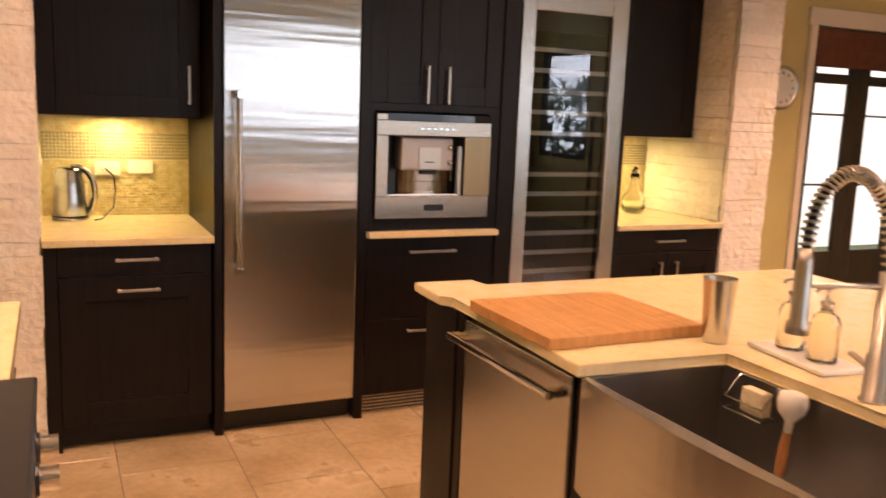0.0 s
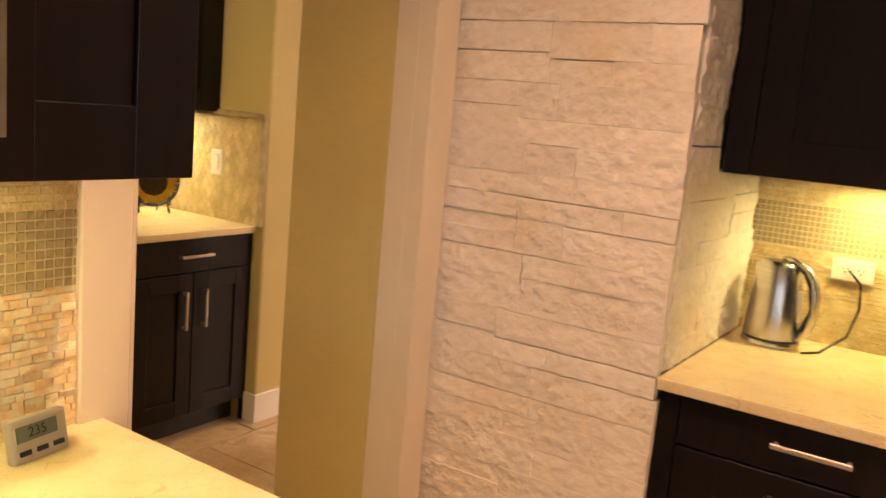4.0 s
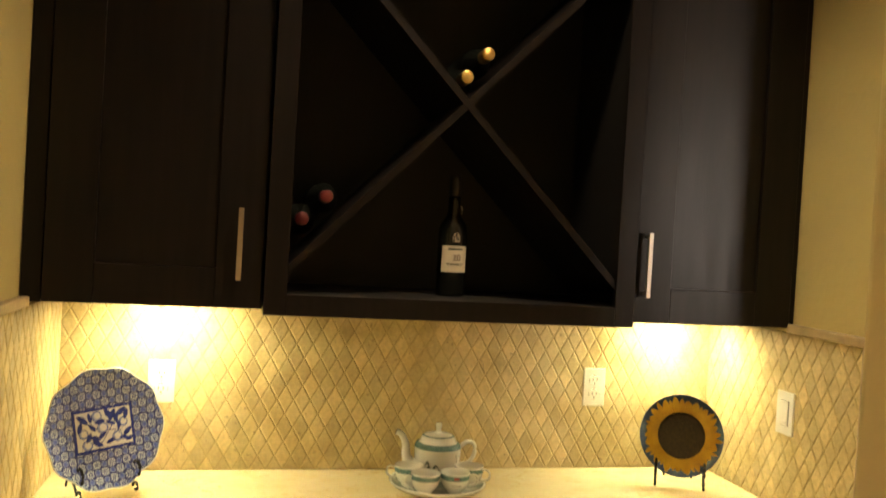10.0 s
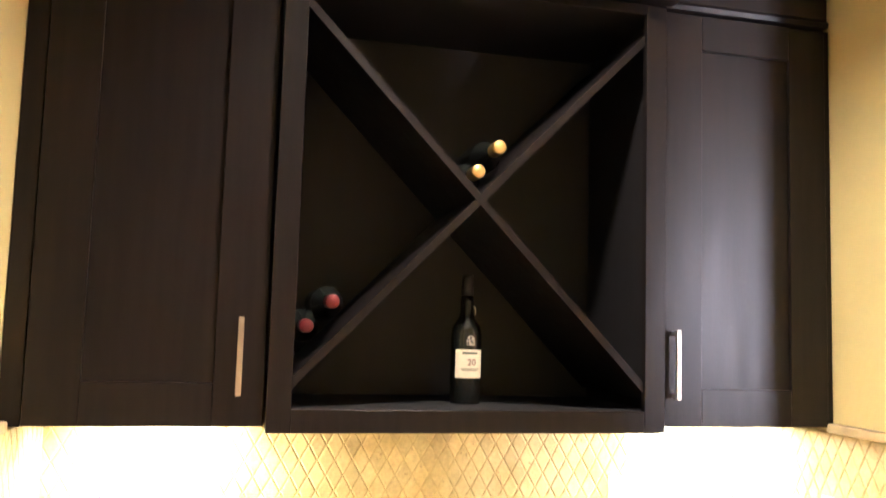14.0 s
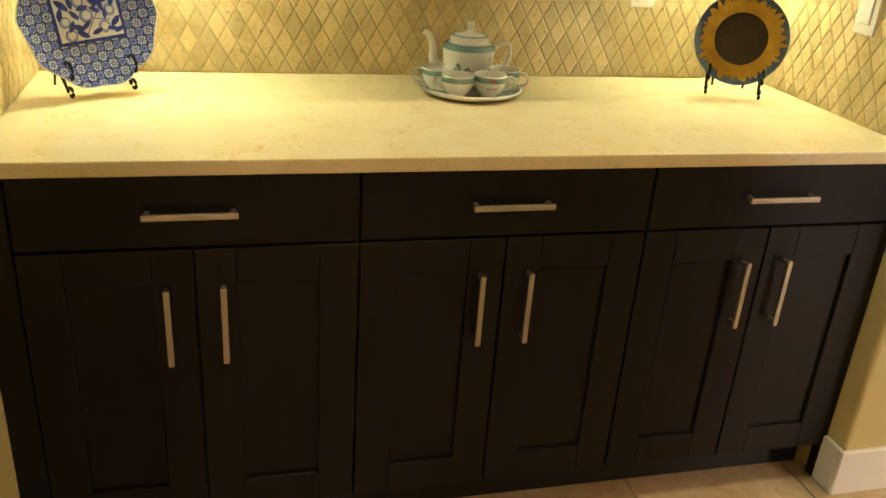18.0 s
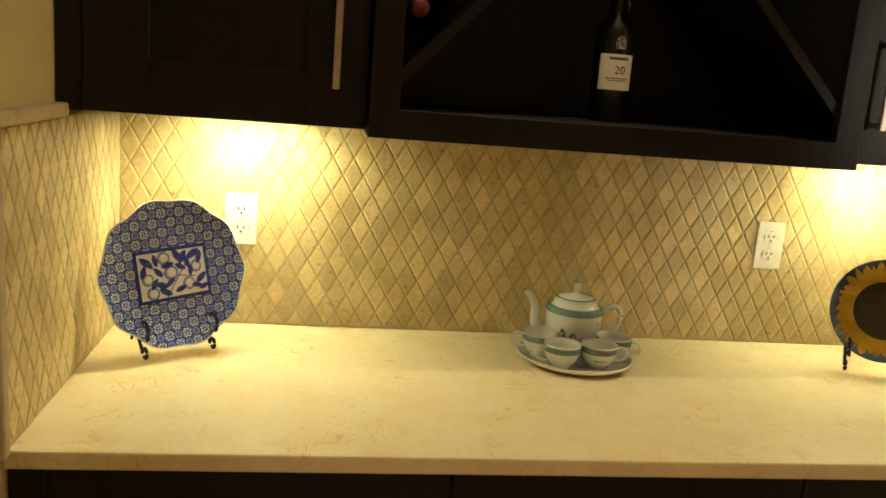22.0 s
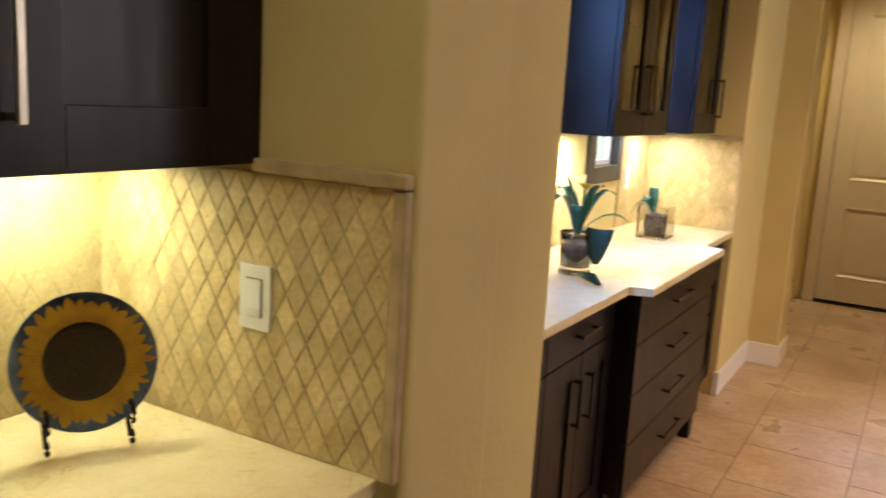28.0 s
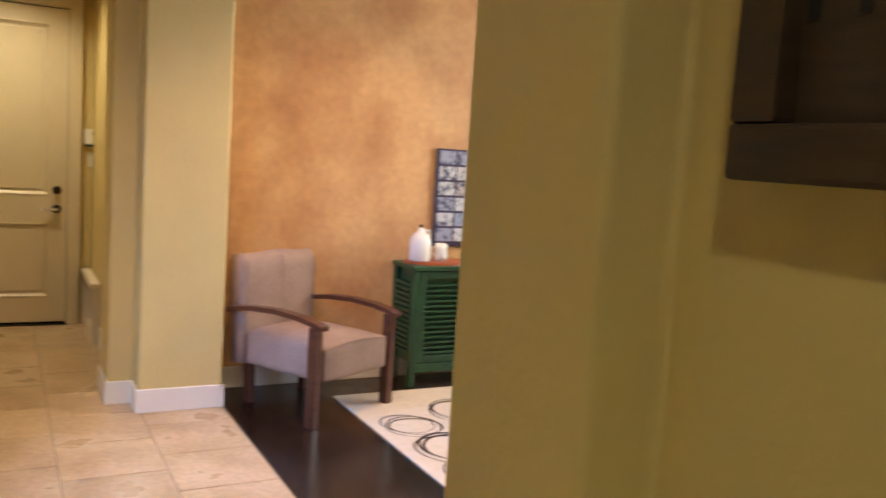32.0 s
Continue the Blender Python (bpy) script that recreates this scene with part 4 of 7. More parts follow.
def bracket(x0, x1):
    prof = [(0.0, 1.385), (-0.43, 1.393), (-0.458, 1.402), (-0.474, 1.42), (-0.482, 1.462), (-0.497, 1.465), (-0.503, 1.526), (-0.511, 1.575), (-0.523, 1.62), (-0.543, 1.672), (-0.573, 1.712), (-0.61, 1.75), (-0.62, 1.79), (-0.62, 1.86), (0.0, 1.86)]
    bm = bmesh.new()
    a = [bm.verts.new((x0, y, z)) for y, z in prof]
    b = [bm.verts.new((x1, y, z)) for y, z in prof]
    bm.faces.new(a)
    bm.faces.new(b[::-1])
    for k in range(len(prof)):
        bm.faces.new((a[k], b[k], b[(k + 1) % len(prof)], a[(k + 1) % len(prof)]))
    bmesh.ops.recalc_face_normals(bm, faces=bm.faces)
    return bm


part("bracket", bracket(0.41, 0.49), ESPRESSO, hood)
part("bracket", bracket(-0.45, -0.37), ESPRESSO, hood)

tm = thing("kitchen_timer", pose(2.625, 0.615, TOPZ + 0.001, -12, 0, 8), "small grey digital timer on the counter", "timer")
part("case", boxes([(-0.05, 0.05, 0, 0.02, 0, 0.07)], 0.006, 2), shader("grey_plastic", (0.45, 0.42, 0.38), 0.4, vary=0.1), tm)
part("screen", boxes([(-0.042, 0.030, -0.002, 0.002, 0.034, 0.058)]), shader("lcd", (0.16, 0.20, 0.16), 0.2, vary=0.05), tm)
for k in range(3):
    part("button", boxes([(-0.04 + 0.03 * k, -0.02 + 0.03 * k, -0.003, 0.001, 0.012, 0.020)], 0.001), BLACK, tm)


def text(parent, body, size, m, material, name="lettering", extrude=0.0003):
    c = bpy.data.curves.new(name, "FONT")
    c.body, c.size, c.extrude, c.align_x, c.align_y = body, size, extrude, "CENTER", "CENTER"
    c.materials.append(material)
    ob = new(name, c)
    ob.parent = parent
    ob.matrix_local = m
    return ob


text(tm, "235", 0.022, pose(-0.006, -0.0025, 0.046, 90, 0, 0), BLACK)

ket = thing("electric_kettle", pose(4.465, -0.062, TOPZ + 0.001, 0, 0, 255) @ Matrix.Scale(1.03, 4), "brushed steel electric kettle on the counter", "kettle")
part("base", lathe([(0.0, 0), (0.076, 0), (0.078, 0.004), (0.077, 0.016), (0.0, 0.016)], 36), STEEL, ket, smooth=True)
part("seal", lathe([(0.0, 0.0162), (0.0745, 0.0162), (0.0745, 0.0212), (0.0, 0.0212)], 36), BLACK, ket, "thin black gap ring")
part("jug", lathe([(0.0, 0.0215), (0.075, 0.0215), (0.076, 0.028), (0.073, 0.09), (0.066, 0.16), (0.055, 0.226), (0.050, 0.236), (0.02, 0.241), (0.0, 0.242)], 40), STEEL, ket, smooth=True)
part("spout", boxes([(-0.064, -0.047, -0.02, 0.02, 0.19, 0.228)], 0.005, 2), STEEL, ket)
hnd = bmesh.new()
arc = [(0.010, 0.247), (0.045, 0.244), (0.078, 0.228), (0.101, 0.195), (0.112, 0.150), (0.112, 0.105), (0.102, 0.062), (0.086, 0.034), (0.066, 0.026)]
rim = []
for k, (x, z) in enumerate(arc):
    p, q = arc[max(k - 1, 0)], arc[min(k + 1, len(arc) - 1)]
    d = Vector((q[0] - p[0], q[1] - p[1])).normalized() * 0.0065
    rim.append([hnd.verts.new((x + sx * d.y * -1, yy, z + sx * d.x)) for sx, yy in ((-1, -0.012), (1, -0.016), (1, 0.016), (-1, 0.012))])
for ra, rb2 in zip(rim, rim[1:]):
    for k in range(4):
        hnd.faces.new((ra[k], ra[(k + 1) % 4], rb2[(k + 1) % 4], rb2[k]))
hnd.faces.new(rim[0][::-1])
hnd.faces.new(rim[-1])
bmesh.ops.recalc_face_normals(hnd, faces=hnd.faces)
part("handle", hnd, STEEL, ket, "steel strap handle", True)
part("grip", tube([(0.050, 0, 0.232), (0.077, 0, 0.212), (0.095, 0, 0.180), (0.102, 0, 0.140), (0.098, 0, 0.095), (0.086, 0, 0.060), (0.070, 0, 0.040)], 0.0075, 10), BLACK, ket, "black inner grip", True)
part("water_gauge", boxes([(0.066, 0.0745, -0.009, 0.009, 0.075, 0.165)], 0.002), OUTLET, ket)
kc = [(4.39, -0.165, TOPZ + 0.008), (4.45, -0.20, TOPZ + 0.006), (4.53, -0.255, TOPZ + 0.05), (4.575, -0.27, 1.04), (4.585, -0.262, 1.11), (4.583, -0.225, 1.148)]
tagged(part("power_cord", tube([Vector(kc[i]).lerp(Vector(kc[i + 1]), f) for i in range(5) for f in (0, 0.5)] + [Vector(kc[-1])], 0.0035, 8), BLACK), "black power cord of the kettle", "cord")


# dark colour for the shade in the gaps of the white wall plates
GAP_SHADE = shader("plate_gap_shade", (0.22, 0.19, 0.14), 0.6, vary=0.1)


def socket(m, label, wide=0.07, high=0.115, kind="outlet", holes=True):
    """A wall plate; local y points out of the wall."""
    u = thing("wall_outlet" if kind == "outlet" else "light_switch", m, label, kind)
    part("plate", boxes([(-wide / 2, wide / 2, -0.006, 0, -high / 2, high / 2)], 0.002, 2), OUTLET, u)
    if kind == "outlet" and holes:
        for s in (-1, 1):
            cx, cz = (0, s * 0.021) if high > wide else (s * 0.021, 0)
            ring = part("socket_gap_shade", prism([(0.0182 * math.cos(k * math.pi / 10), 0.0157 * math.sin(k * math.pi / 10)) for k in range(20)], 0, 0.0007), GAP_SHADE, u)
            ring.matrix_local = pose(cx, -0.0060, cz, 90, 0, 0)
            fc = part("socket_face", prism([(-0.0165, -0.008), (-0.011, -0.0140), (0.011, -0.0140), (0.0165, -0.008), (0.0165, 0.008), (0.011, 0.0140), (-0.011, 0.0140), (-0.0165, 0.008)], 0, 0.0020, 0.0005), OUTLET, u)
            fc.matrix_local = pose(cx, -0.0062, cz, 90, 0, 0)
            for dx in (-0.0065, 0.0065):
                part("slot", boxes([(dx - 0.0015, dx + 0.0015, -0.0015, 0.0065, 0.0018, 0.0024)]), BLACK, fc)
            part("slot", boxes([(-0.0026, 0.0026, -0.0105, -0.0058, 0.0018, 0.0024)], 0.0002), BLACK, fc)
        part("screw", boxes([(-0.002, 0.002, -0.0072, -0.006, -0.002, 0.002)]), NICKEL, u)
    elif kind == "switch":
        part("rocker_gap_shade", boxes([(-0.0182, 0.0182, -0.0068, -0.0055, -0.0342, 0.0342)]), GAP_SHADE, u)
        part("rocker", boxes([(-0.017, 0.017, -0.010, -0.0069, -0.033, 0.033)], 0.001), OUTLET, u)
        part("dimmer", boxes([(-0.008, 0.012, -0.012, -0.0101, -0.026, -0.019)], 0.001), OUTLET, u)
    return u


TF = 0.012  # the tiles stand off the wall by this
socket(pose(2.917, BACK - TF, 1.160), "white duplex outlet on the diamond tiles")
socket(pose(4.176, BACK - TF, 1.163), "white duplex outlet on the diamond tiles")
socket(pose(NICHE_R - TF, 2.443, 1.175, 0, 0, -90), "white rocker switch on the diamond tiles", kind="switch")
socket(pose(4.600, -0.235, 1.148, 0, 0, -90), "white horizontal outlet plate over the kettle", 0.115, 0.065)
socket(pose(4.600, -0.388, 1.155, 0, 0, -90), "white horizontal wall plate over the kettle", 0.115, 0.065, holes=False)
socket(pose(7.76, BACK - TF, 1.17), "white outlet beside the hall window")

# ---- pantry things ----
def smooth_path(pts, n):
    """A curve through points (Catmull-Rom)."""
    p = [Vector(q) for q in pts]
    out = []
    for i in range(len(p) - 1):
        a, b, c, d = p[max(i - 1, 0)], p[i], p[i + 1], p[min(i + 2, len(p) - 1)]
        for k in range(n):
            t = k / n
            out.append(0.5 * (2 * b + (c - a) * t + (2 * a - 5 * b + 4 * c - d) * t * t + (3 * b - a - 3 * c + d) * t ** 3))
    return out + [p[-1]]



PORCELAIN = shader("porcelain", (0.78, 0.77, 0.72), 0.16, vary=0.03, scale=20, coat=0.3)
GREENBAND = shader("green_glaze_band", (0.22, 0.34, 0.31), 0.2, tint=(0.07, 0.13, 0.16), scale=260, vary=0.4)
INK = shader("painted_ink", (0.06, 0.08, 0.06), 0.3, tint=(0.14, 0.13, 0.08), scale=60)
PINK = shader("painted_flower", (0.40, 0.07, 0.07), 0.3, vary=0.2)
TRAYTOP = shader("tray_glaze", (0.32, 0.36, 0.34), 0.2, tint=(0.62, 0.62, 0.56), scale=26, detail=5, lo=0.40, hi=0.60)
TX, TY, TZ = 3.661, 2.672, TOPZ
st = thing("serving_tray", pose(TX, TY, TZ + 0.001) @ Matrix.Scale(0.95, 4), "round porcelain serving tray with a landscape glaze", "tray")
part("dish", lathe([(0.0, 0.0), (0.10, 0.0), (0.128, 0.008), (0.139, 0.018), (0.137, 0.021), (0.126, 0.013), (0.10, 0.006), (0.0, 0.006)], 48), PORCELAIN, st, smooth=True)
part("glaze", lathe([(0.0, 0.0075), (0.098, 0.0075), (0.124, 0.0145), (0.131, 0.0185)], 48, caps=False), TRAYTOP, st, "grey green landscape glaze", True)
tp = thing("teapot", pose(3.672, 2.737, TZ + 0.0095, 0, 0, -6) @ Matrix.Scale(1.09, 4), "white porcelain teapot with a green band and landscape", "teapot")
part("body", lathe([(0.0, 0.0), (0.042, 0.0), (0.044, 0.004), (0.051, 0.014), (0.0562, 0.034), (0.0590, 0.054), (0.0600, 0.074), (0.0592, 0.082), (0.0555, 0.089), (0.047, 0.0915), (0.0445, 0.092), (0.0445, 0.101), (0.043, 0.1025), (0.0, 0.1025)], 40), PORCELAIN, tp, smooth=True)
part("band", lathe([(0.0600, 0.0790), (0.0596, 0.0823), (0.0562, 0.0892), (0.0500, 0.0912)], 40, caps=False), GREENBAND, tp, "green glazed band", True)
ld = part("lid", lathe([(0.0, 0.103), (0.042, 0.103), (0.0425, 0.105), (0.040, 0.108), (0.030, 0.112), (0.014, 0.115), (0.0075, 0.117), (0.0065, 0.121), (0.0085, 0.133), (0.008, 0.139), (0.0, 0.140)], 32), PORCELAIN, tp, smooth=True)
part("lid_band", lathe([(0.0412, 0.1072), (0.0375, 0.1096)], 32, caps=False), GREENBAND, ld, smooth=True)
part("spout", tube(smooth_path([(-0.048, 0, 0.030), (-0.068, 0, 0.034), (-0.080, 0, 0.052), (-0.083, 0, 0.082), (-0.094, 0, 0.106), (-0.108, 0, 0.114)], 4), 0.012, 14, radii=[float(np.interp(k / 20, [0, 0.2, 0.4, 0.7, 1], [0.020, 0.016, 0.012, 0.009, 0.0075])) for k in range(21)]), PORCELAIN, tp, smooth=True)
part("handle", tube(smooth_path([(0.054, 0, 0.076), (0.074, 0, 0.092), (0.091, 0, 0.090), (0.097, 0, 0.072), (0.089, 0, 0.048), (0.070, 0, 0.034), (0.054, 0, 0.030)], 4), 0.0055, 10), PORCELAIN, tp, smooth=True)


def decal(parent, r, a0, a1, z0, z1, material, name, bump=None, n=14, dr=0.0004):
    """A thin painted patch on a round wall of radius r(z)."""
    bm = bmesh.new()
    lo, hi = [], []
    for k in range(n + 1):
        a = a0 + (a1 - a0) * k / n
        zt = z0 + (z1 - z0) * (bump(k / n) if bump else 1)
        for rowv, z in ((lo, z0), (hi, zt)):
            rr = r(z) + dr
            rowv.append(bm.verts.new((rr * math.cos(a), rr * math.sin(a), z)))
    for k in range(n):
        bm.faces.new((lo[k], lo[k + 1], hi[k + 1], hi[k]))
    return part(name, bm, material, parent)


body_r = lambda z: float(np.interp(z, [0.0, 0.004, 0.014, 0.034, 0.054, 0.074, 0.082], [0.042, 0.044, 0.051, 0.0562, 0.059, 0.060, 0.0592]))
hill = lambda u: 0.25 + 0.75 * abs(math.sin(u * 7.3)) * (1 - 0.6 * u)
tree_shape = lambda u: 0.3 + 0.7 * abs(math.sin(u * 5.1 + 0.4))
decal(tp, body_r, radians(-132), radians(-80), 0.018, 0.058, shader("painted_hill", (0.36, 0.38, 0.34), 0.3, tint=(0.18, 0.20, 0.17), scale=50), "painted_hills", hill)
decal(tp, body_r, radians(-124), radians(-100), 0.018, 0.042, INK, "painted_trees", tree_shape)
decal(tp, body_r, radians(-52), radians(-26), 0.020, 0.068, INK, "painted_trees", tree_shape)
decal(tp, body_r, radians(-88), radians(-50), 0.018, 0.030, INK, "painted_shore", hill)
cup_r = lambda z: float(np.interp(z, [0.0, 0.005, 0.010, 0.022, 0.036, 0.048], [0.019, 0.0195, 0.027, 0.0335, 0.0358, 0.0372]))


def tea_cup(x, y, rz):
    c = thing("tea_cup", pose(x, y, TZ + 0.0095, 0, 0, rz) @ Matrix.Scale(1.07, 4), "small white porcelain tea cup with a green band", "cup", "tea cups")
    part("bowl", lathe([(0.0, 0.0), (0.019, 0.0), (0.0195, 0.005), (0.027, 0.010), (0.0335, 0.022), (0.0358, 0.036), (0.0372, 0.048), (0.0357, 0.048), (0.0342, 0.036), (0.032, 0.023), (0.025, 0.013), (0.0, 0.010)], 32), PORCELAIN, c, smooth=True)
    part("band", lathe([(0.0356, 0.0330), (0.0362, 0.0362), (0.0373, 0.0455)], 32, caps=False), GREENBAND, c, "green glazed band", True)
    part("handle", tube(smooth_path([(0.034, 0, 0.040), (0.048, 0, 0.043), (0.056, 0, 0.034), (0.052, 0, 0.020), (0.032, 0, 0.014)], 4), 0.0028, 8), PORCELAIN, c, smooth=True)
    for k in range(5):
        decal(c, cup_r, radians(-110 + 9 * k), radians(-105 + 9 * k), 0.019, 0.023, INK, "painted_mark", n=2)
    return c


tea_cup(3.581, 2.676, 165)
tea_cup(3.6115, 2.602, 190)
tea_cup(3.693, 2.606, -8)
tea_cup(3.747, 2.667, -35)
decal(bpy.data.objects["tea_cup.002"], cup_r, radians(-100), radians(-80), 0.036, 0.043, PINK, "painted_flower", n=4, dr=0.0009)

# blue patterned plate on an iron stand
pm = bpy.data.materials.new("blue_patchwork_glaze")
pm.use_nodes = True
nt = pm.node_tree
pb = nt.nodes["Principled BSDF"]
pb.inputs["Roughness"].default_value = 0.18
tc = nt.nodes.new("ShaderNodeTexCoord")
mp = nt.nodes.new("ShaderNodeMapping")
mp.inputs["Rotation"].default_value = (0, 0, radians(-4))
nt.links.new(tc.outputs["Object"], mp.inputs["Vector"])
def calc(op, a, b=None):
    """A math node; a and b are sockets or numbers."""
    n = nt.nodes.new("ShaderNodeMath")
    n.operation = op
    for k, v in enumerate((a, b)):
        if v is None:
            continue
        if isinstance(v, (int, float)):
            n.inputs[k].default_value = v
        else:
            nt.links.new(v, n.inputs[k])
    return n.outputs[0]


SQ = 0.0186
sep = nt.nodes.new("ShaderNodeSeparateXYZ")
nt.links.new(mp.outputs[0], sep.inputs[0])
gx, gy = calc("DIVIDE", sep.outputs[0], SQ), calc("DIVIDE", sep.outputs[1], SQ)
ax, ay = calc("ABSOLUTE", calc("SUBTRACT", calc("FRACT", gx), 0.5)), calc("ABSOLUTE", calc("SUBTRACT", calc("FRACT", gy), 0.5))
rad = calc("SQRT", calc("ADD", calc("MULTIPLY", ax, ax), calc("MULTIPLY", ay, ay)))
odd = calc("MODULO", calc("ABSOLUTE", calc("ADD", calc("FLOOR", gx), calc("FLOOR", gy))), 2.0)
medal = calc("COMPARE", rad, 0.34)
medal.node.inputs[2].default_value = 0.032
disc = calc("COMPARE", rad, 0.17)
disc.node.inputs[2].default_value = 0.11
edge_m = calc("GREATER_THAN", calc("MAXIMUM", ax, ay), 0.465)
cross_m = calc("MAXIMUM", calc("LESS_THAN", calc("ABSOLUTE", calc("SUBTRACT", ax, ay)), 0.085), calc("LESS_THAN", calc("MINIMUM", ax, ay), 0.055))
ring_m = calc("GREATER_THAN", rad, 0.09)
leafy = calc("MULTIPLY", cross_m, ring_m)


def pick(fac, a, b):
    n = nt.nodes.new("ShaderNodeMix")
    n.data_type = "RGBA"
    for key, v in (("A", a), ("B", b)):
        if isinstance(v, tuple):
            n.inputs[key].default_value = v
        else:
            nt.links.new(v, n.inputs[key])
    nt.links.new(fac, n.inputs["Factor"])
    return n.outputs["Result"]


PALE, COBALT, MIDBLUE = (0.56, 0.60, 0.70, 1), (0.016, 0.024, 0.14, 1), (0.075, 0.115, 0.42, 1)
nt.links.new(pick(edge_m, pick(odd, pick(medal, pick(disc, COBALT, MIDBLUE), (0.36, 0.42, 0.66, 1)), pick(leafy, PALE, COBALT)), COBALT), pb.inputs["Base Color"])
pb.inputs["Roughness"].default_value = 0.32
BLUE = shader("cobalt_glaze", (0.014, 0.022, 0.17), 0.25, tint=(0.03, 0.05, 0.30), scale=70)
CREAM_GLAZE = shader("cream_glaze", (0.70, 0.70, 0.66), 0.3, vary=0.05, scale=30)


def flat(outline, z, m=None):
    bm = bmesh.new()
    bm.faces.new([bm.verts.new((x, y, z)) for x, y in outline])
    bmesh.ops.recalc_face_normals(bm, faces=bm.faces)
    return bm


def ellipse(cx, cy, rx, ry, turn=0.0, n=14, tip=1.0):
    out = []
    for k in range(n):
        a = 2 * math.pi * k / n
        x, y = rx * math.cos(a), ry * math.sin(a) * (abs(math.sin(a)) ** (tip - 1) if tip != 1 else 1)
        out.append((cx + x * math.cos(turn) - y * math.sin(turn), cy + x * math.sin(turn) + y * math.cos(turn)))
    return out


def plate_stand(parent_m, half, label):
    """Iron easel: two feet with scrolled hooks and a strut; local x across, -y to the front."""
    s = thing("plate_stand", parent_m, label, "stand", "plate stands")
    for sx in (-half, half):
        curl = [(sx, -0.060 + 0.014 * math.cos(a) * (1 - a / 9), 0.0180 + 0.014 * math.sin(a) * (1 - a / 9)) for a in (0.5 * k for k in range(12))][::-1]
        foot = part("leg", tube(curl + [(sx, -0.045, 0.022), (sx, -0.028, 0.040), (sx, -0.010, 0.055)], 0.0037, 8), IRON, s)
        hook = [(sx, -0.059 + 0.019 * math.cos(a), 0.064 + 0.019 * math.sin(a)) for a in (0.5 * k for k in range(-2, 9))]
        part("hook", tube([(sx, -0.028, 0.040), (sx, -0.040, 0.045)] + hook, 0.0037, 8), IRON, foot)
        part("back_bar", tube([(sx, -0.010, 0.055), (sx * 0.8, 0.02, 0.14)], 0.0028, 8), IRON, s)
        part("strut", tube([(sx * 0.8, 0.02, 0.14), (sx * 0.6, 0.085, 0.003)], 0.0028, 8), IRON, s)
    part("cross_bar", tube([(-half, -0.010, 0.055), (half, -0.010, 0.055)], 0.0028, 8), IRON, s)
    return s


BPX, BPY = 2.796, 2.655
BM = pose(BPX, BPY, TZ + 0.001, 0, 0, 33)
plate_stand(BM, 0.070, "black iron plate stand with scrolled feet")
bp = thing("decorative_plate", BM @ pose(0, -0.020, 0.024 + 0.140, 90 - 13, 0, 0), "large scalloped blue and white patchwork plate", "plate")
scal = lambda a: 1 + 0.022 * math.cos(10 * a)
part("dish", lathe([(0.0, -0.006), (0.09, -0.006), (0.105, -0.002), (0.148, 0.012), (0.148, 0.014), (0.107, 0.003), (0.094, 0.0), (0.0, 0.0)], 120, scal), PORCELAIN, bp, smooth=True)
part("pattern", lathe([(0.0, 0.0008), (0.094, 0.0008), (0.107, 0.0038), (0.1455, 0.0140)], 120, scal, False), pm, bp, "cobalt patchwork pattern", True)
RT = radians(4)
rect = lambda w, h: [(x * math.cos(RT) - y * math.sin(RT), x * math.sin(RT) + y * math.cos(RT)) for x, y in ((-w, -h), (w, -h), (w, h), (-w, h))]
part("border", flat(rect(0.0755, 0.0525), 0.0016), BLUE, bp, "cobalt border")
pic = part("picture_field", flat(rect(0.0685, 0.0455), 0.0024), CREAM_GLAZE, bp, "cream field with fruit")
rot = lambda x, y: (x * math.cos(RT) - y * math.sin(RT), x * math.sin(RT) + y * math.cos(RT))
BLUEWASH = shader("pale_blue_wash", (0.26, 0.32, 0.56), 0.3, vary=0.15, scale=200)
for x, y, r in ((-0.004, 0.002, 0.0145), (-0.052, -0.006, 0.012), (-0.016, 0.032, 0.013), (0.048, 0.008, 0.012), (0.030, -0.024, 0.013), (-0.045, -0.034, 0.013)):
    cx, cy = rot(x, y)
    part("fruit", flat(ellipse(cx, cy, r, r), 0.0032), BLUE, pic)
    part("fruit_shade", flat(ellipse(cx, cy, r * 0.88, r * 0.88), 0.0035), BLUEWASH, pic)
    part("fruit_light", flat(ellipse(cx + 0.001, cy + 0.001, r * 0.62, r * 0.62), 0.0038), CREAM_GLAZE, pic)
for x, y, r, a in ((-0.052, 0.028, 0.017, -40), (-0.034, 0.030, 0.013, 100), (0.012, 0.034, 0.017, 120), (0.022, 0.030, 0.016, 60), (0.044, 0.034, 0.017, 30), (-0.010, 0.018, 0.014, 10), (0.036, 0.002, 0.012, 80), (-0.040, -0.016, 0.013, 60), (-0.026, -0.020, 0.015, -20), (0.056, -0.016, 0.015, 40), (-0.020, -0.034, 0.015, -30), (0.012, -0.032, 0.013, 20), (0.046, -0.030, 0.012, -10), (-0.060, 0.010, 0.014, 70), (0.056, 0.026, 0.014, 70), (-0.030, 0.006, 0.013, -50), (0.016, 0.012, 0.013, 150), (0.060, -0.034, 0.012, 20), (-0.008, -0.016, 0.013, 40), (0.030, 0.020, 0.014, 100)):
    cx, cy = rot(x, y)
    part("leaf", flat(ellipse(cx, cy, r, r * 0.42, radians(a) + RT, 16, 1.6), 0.0044), BLUE, pic)
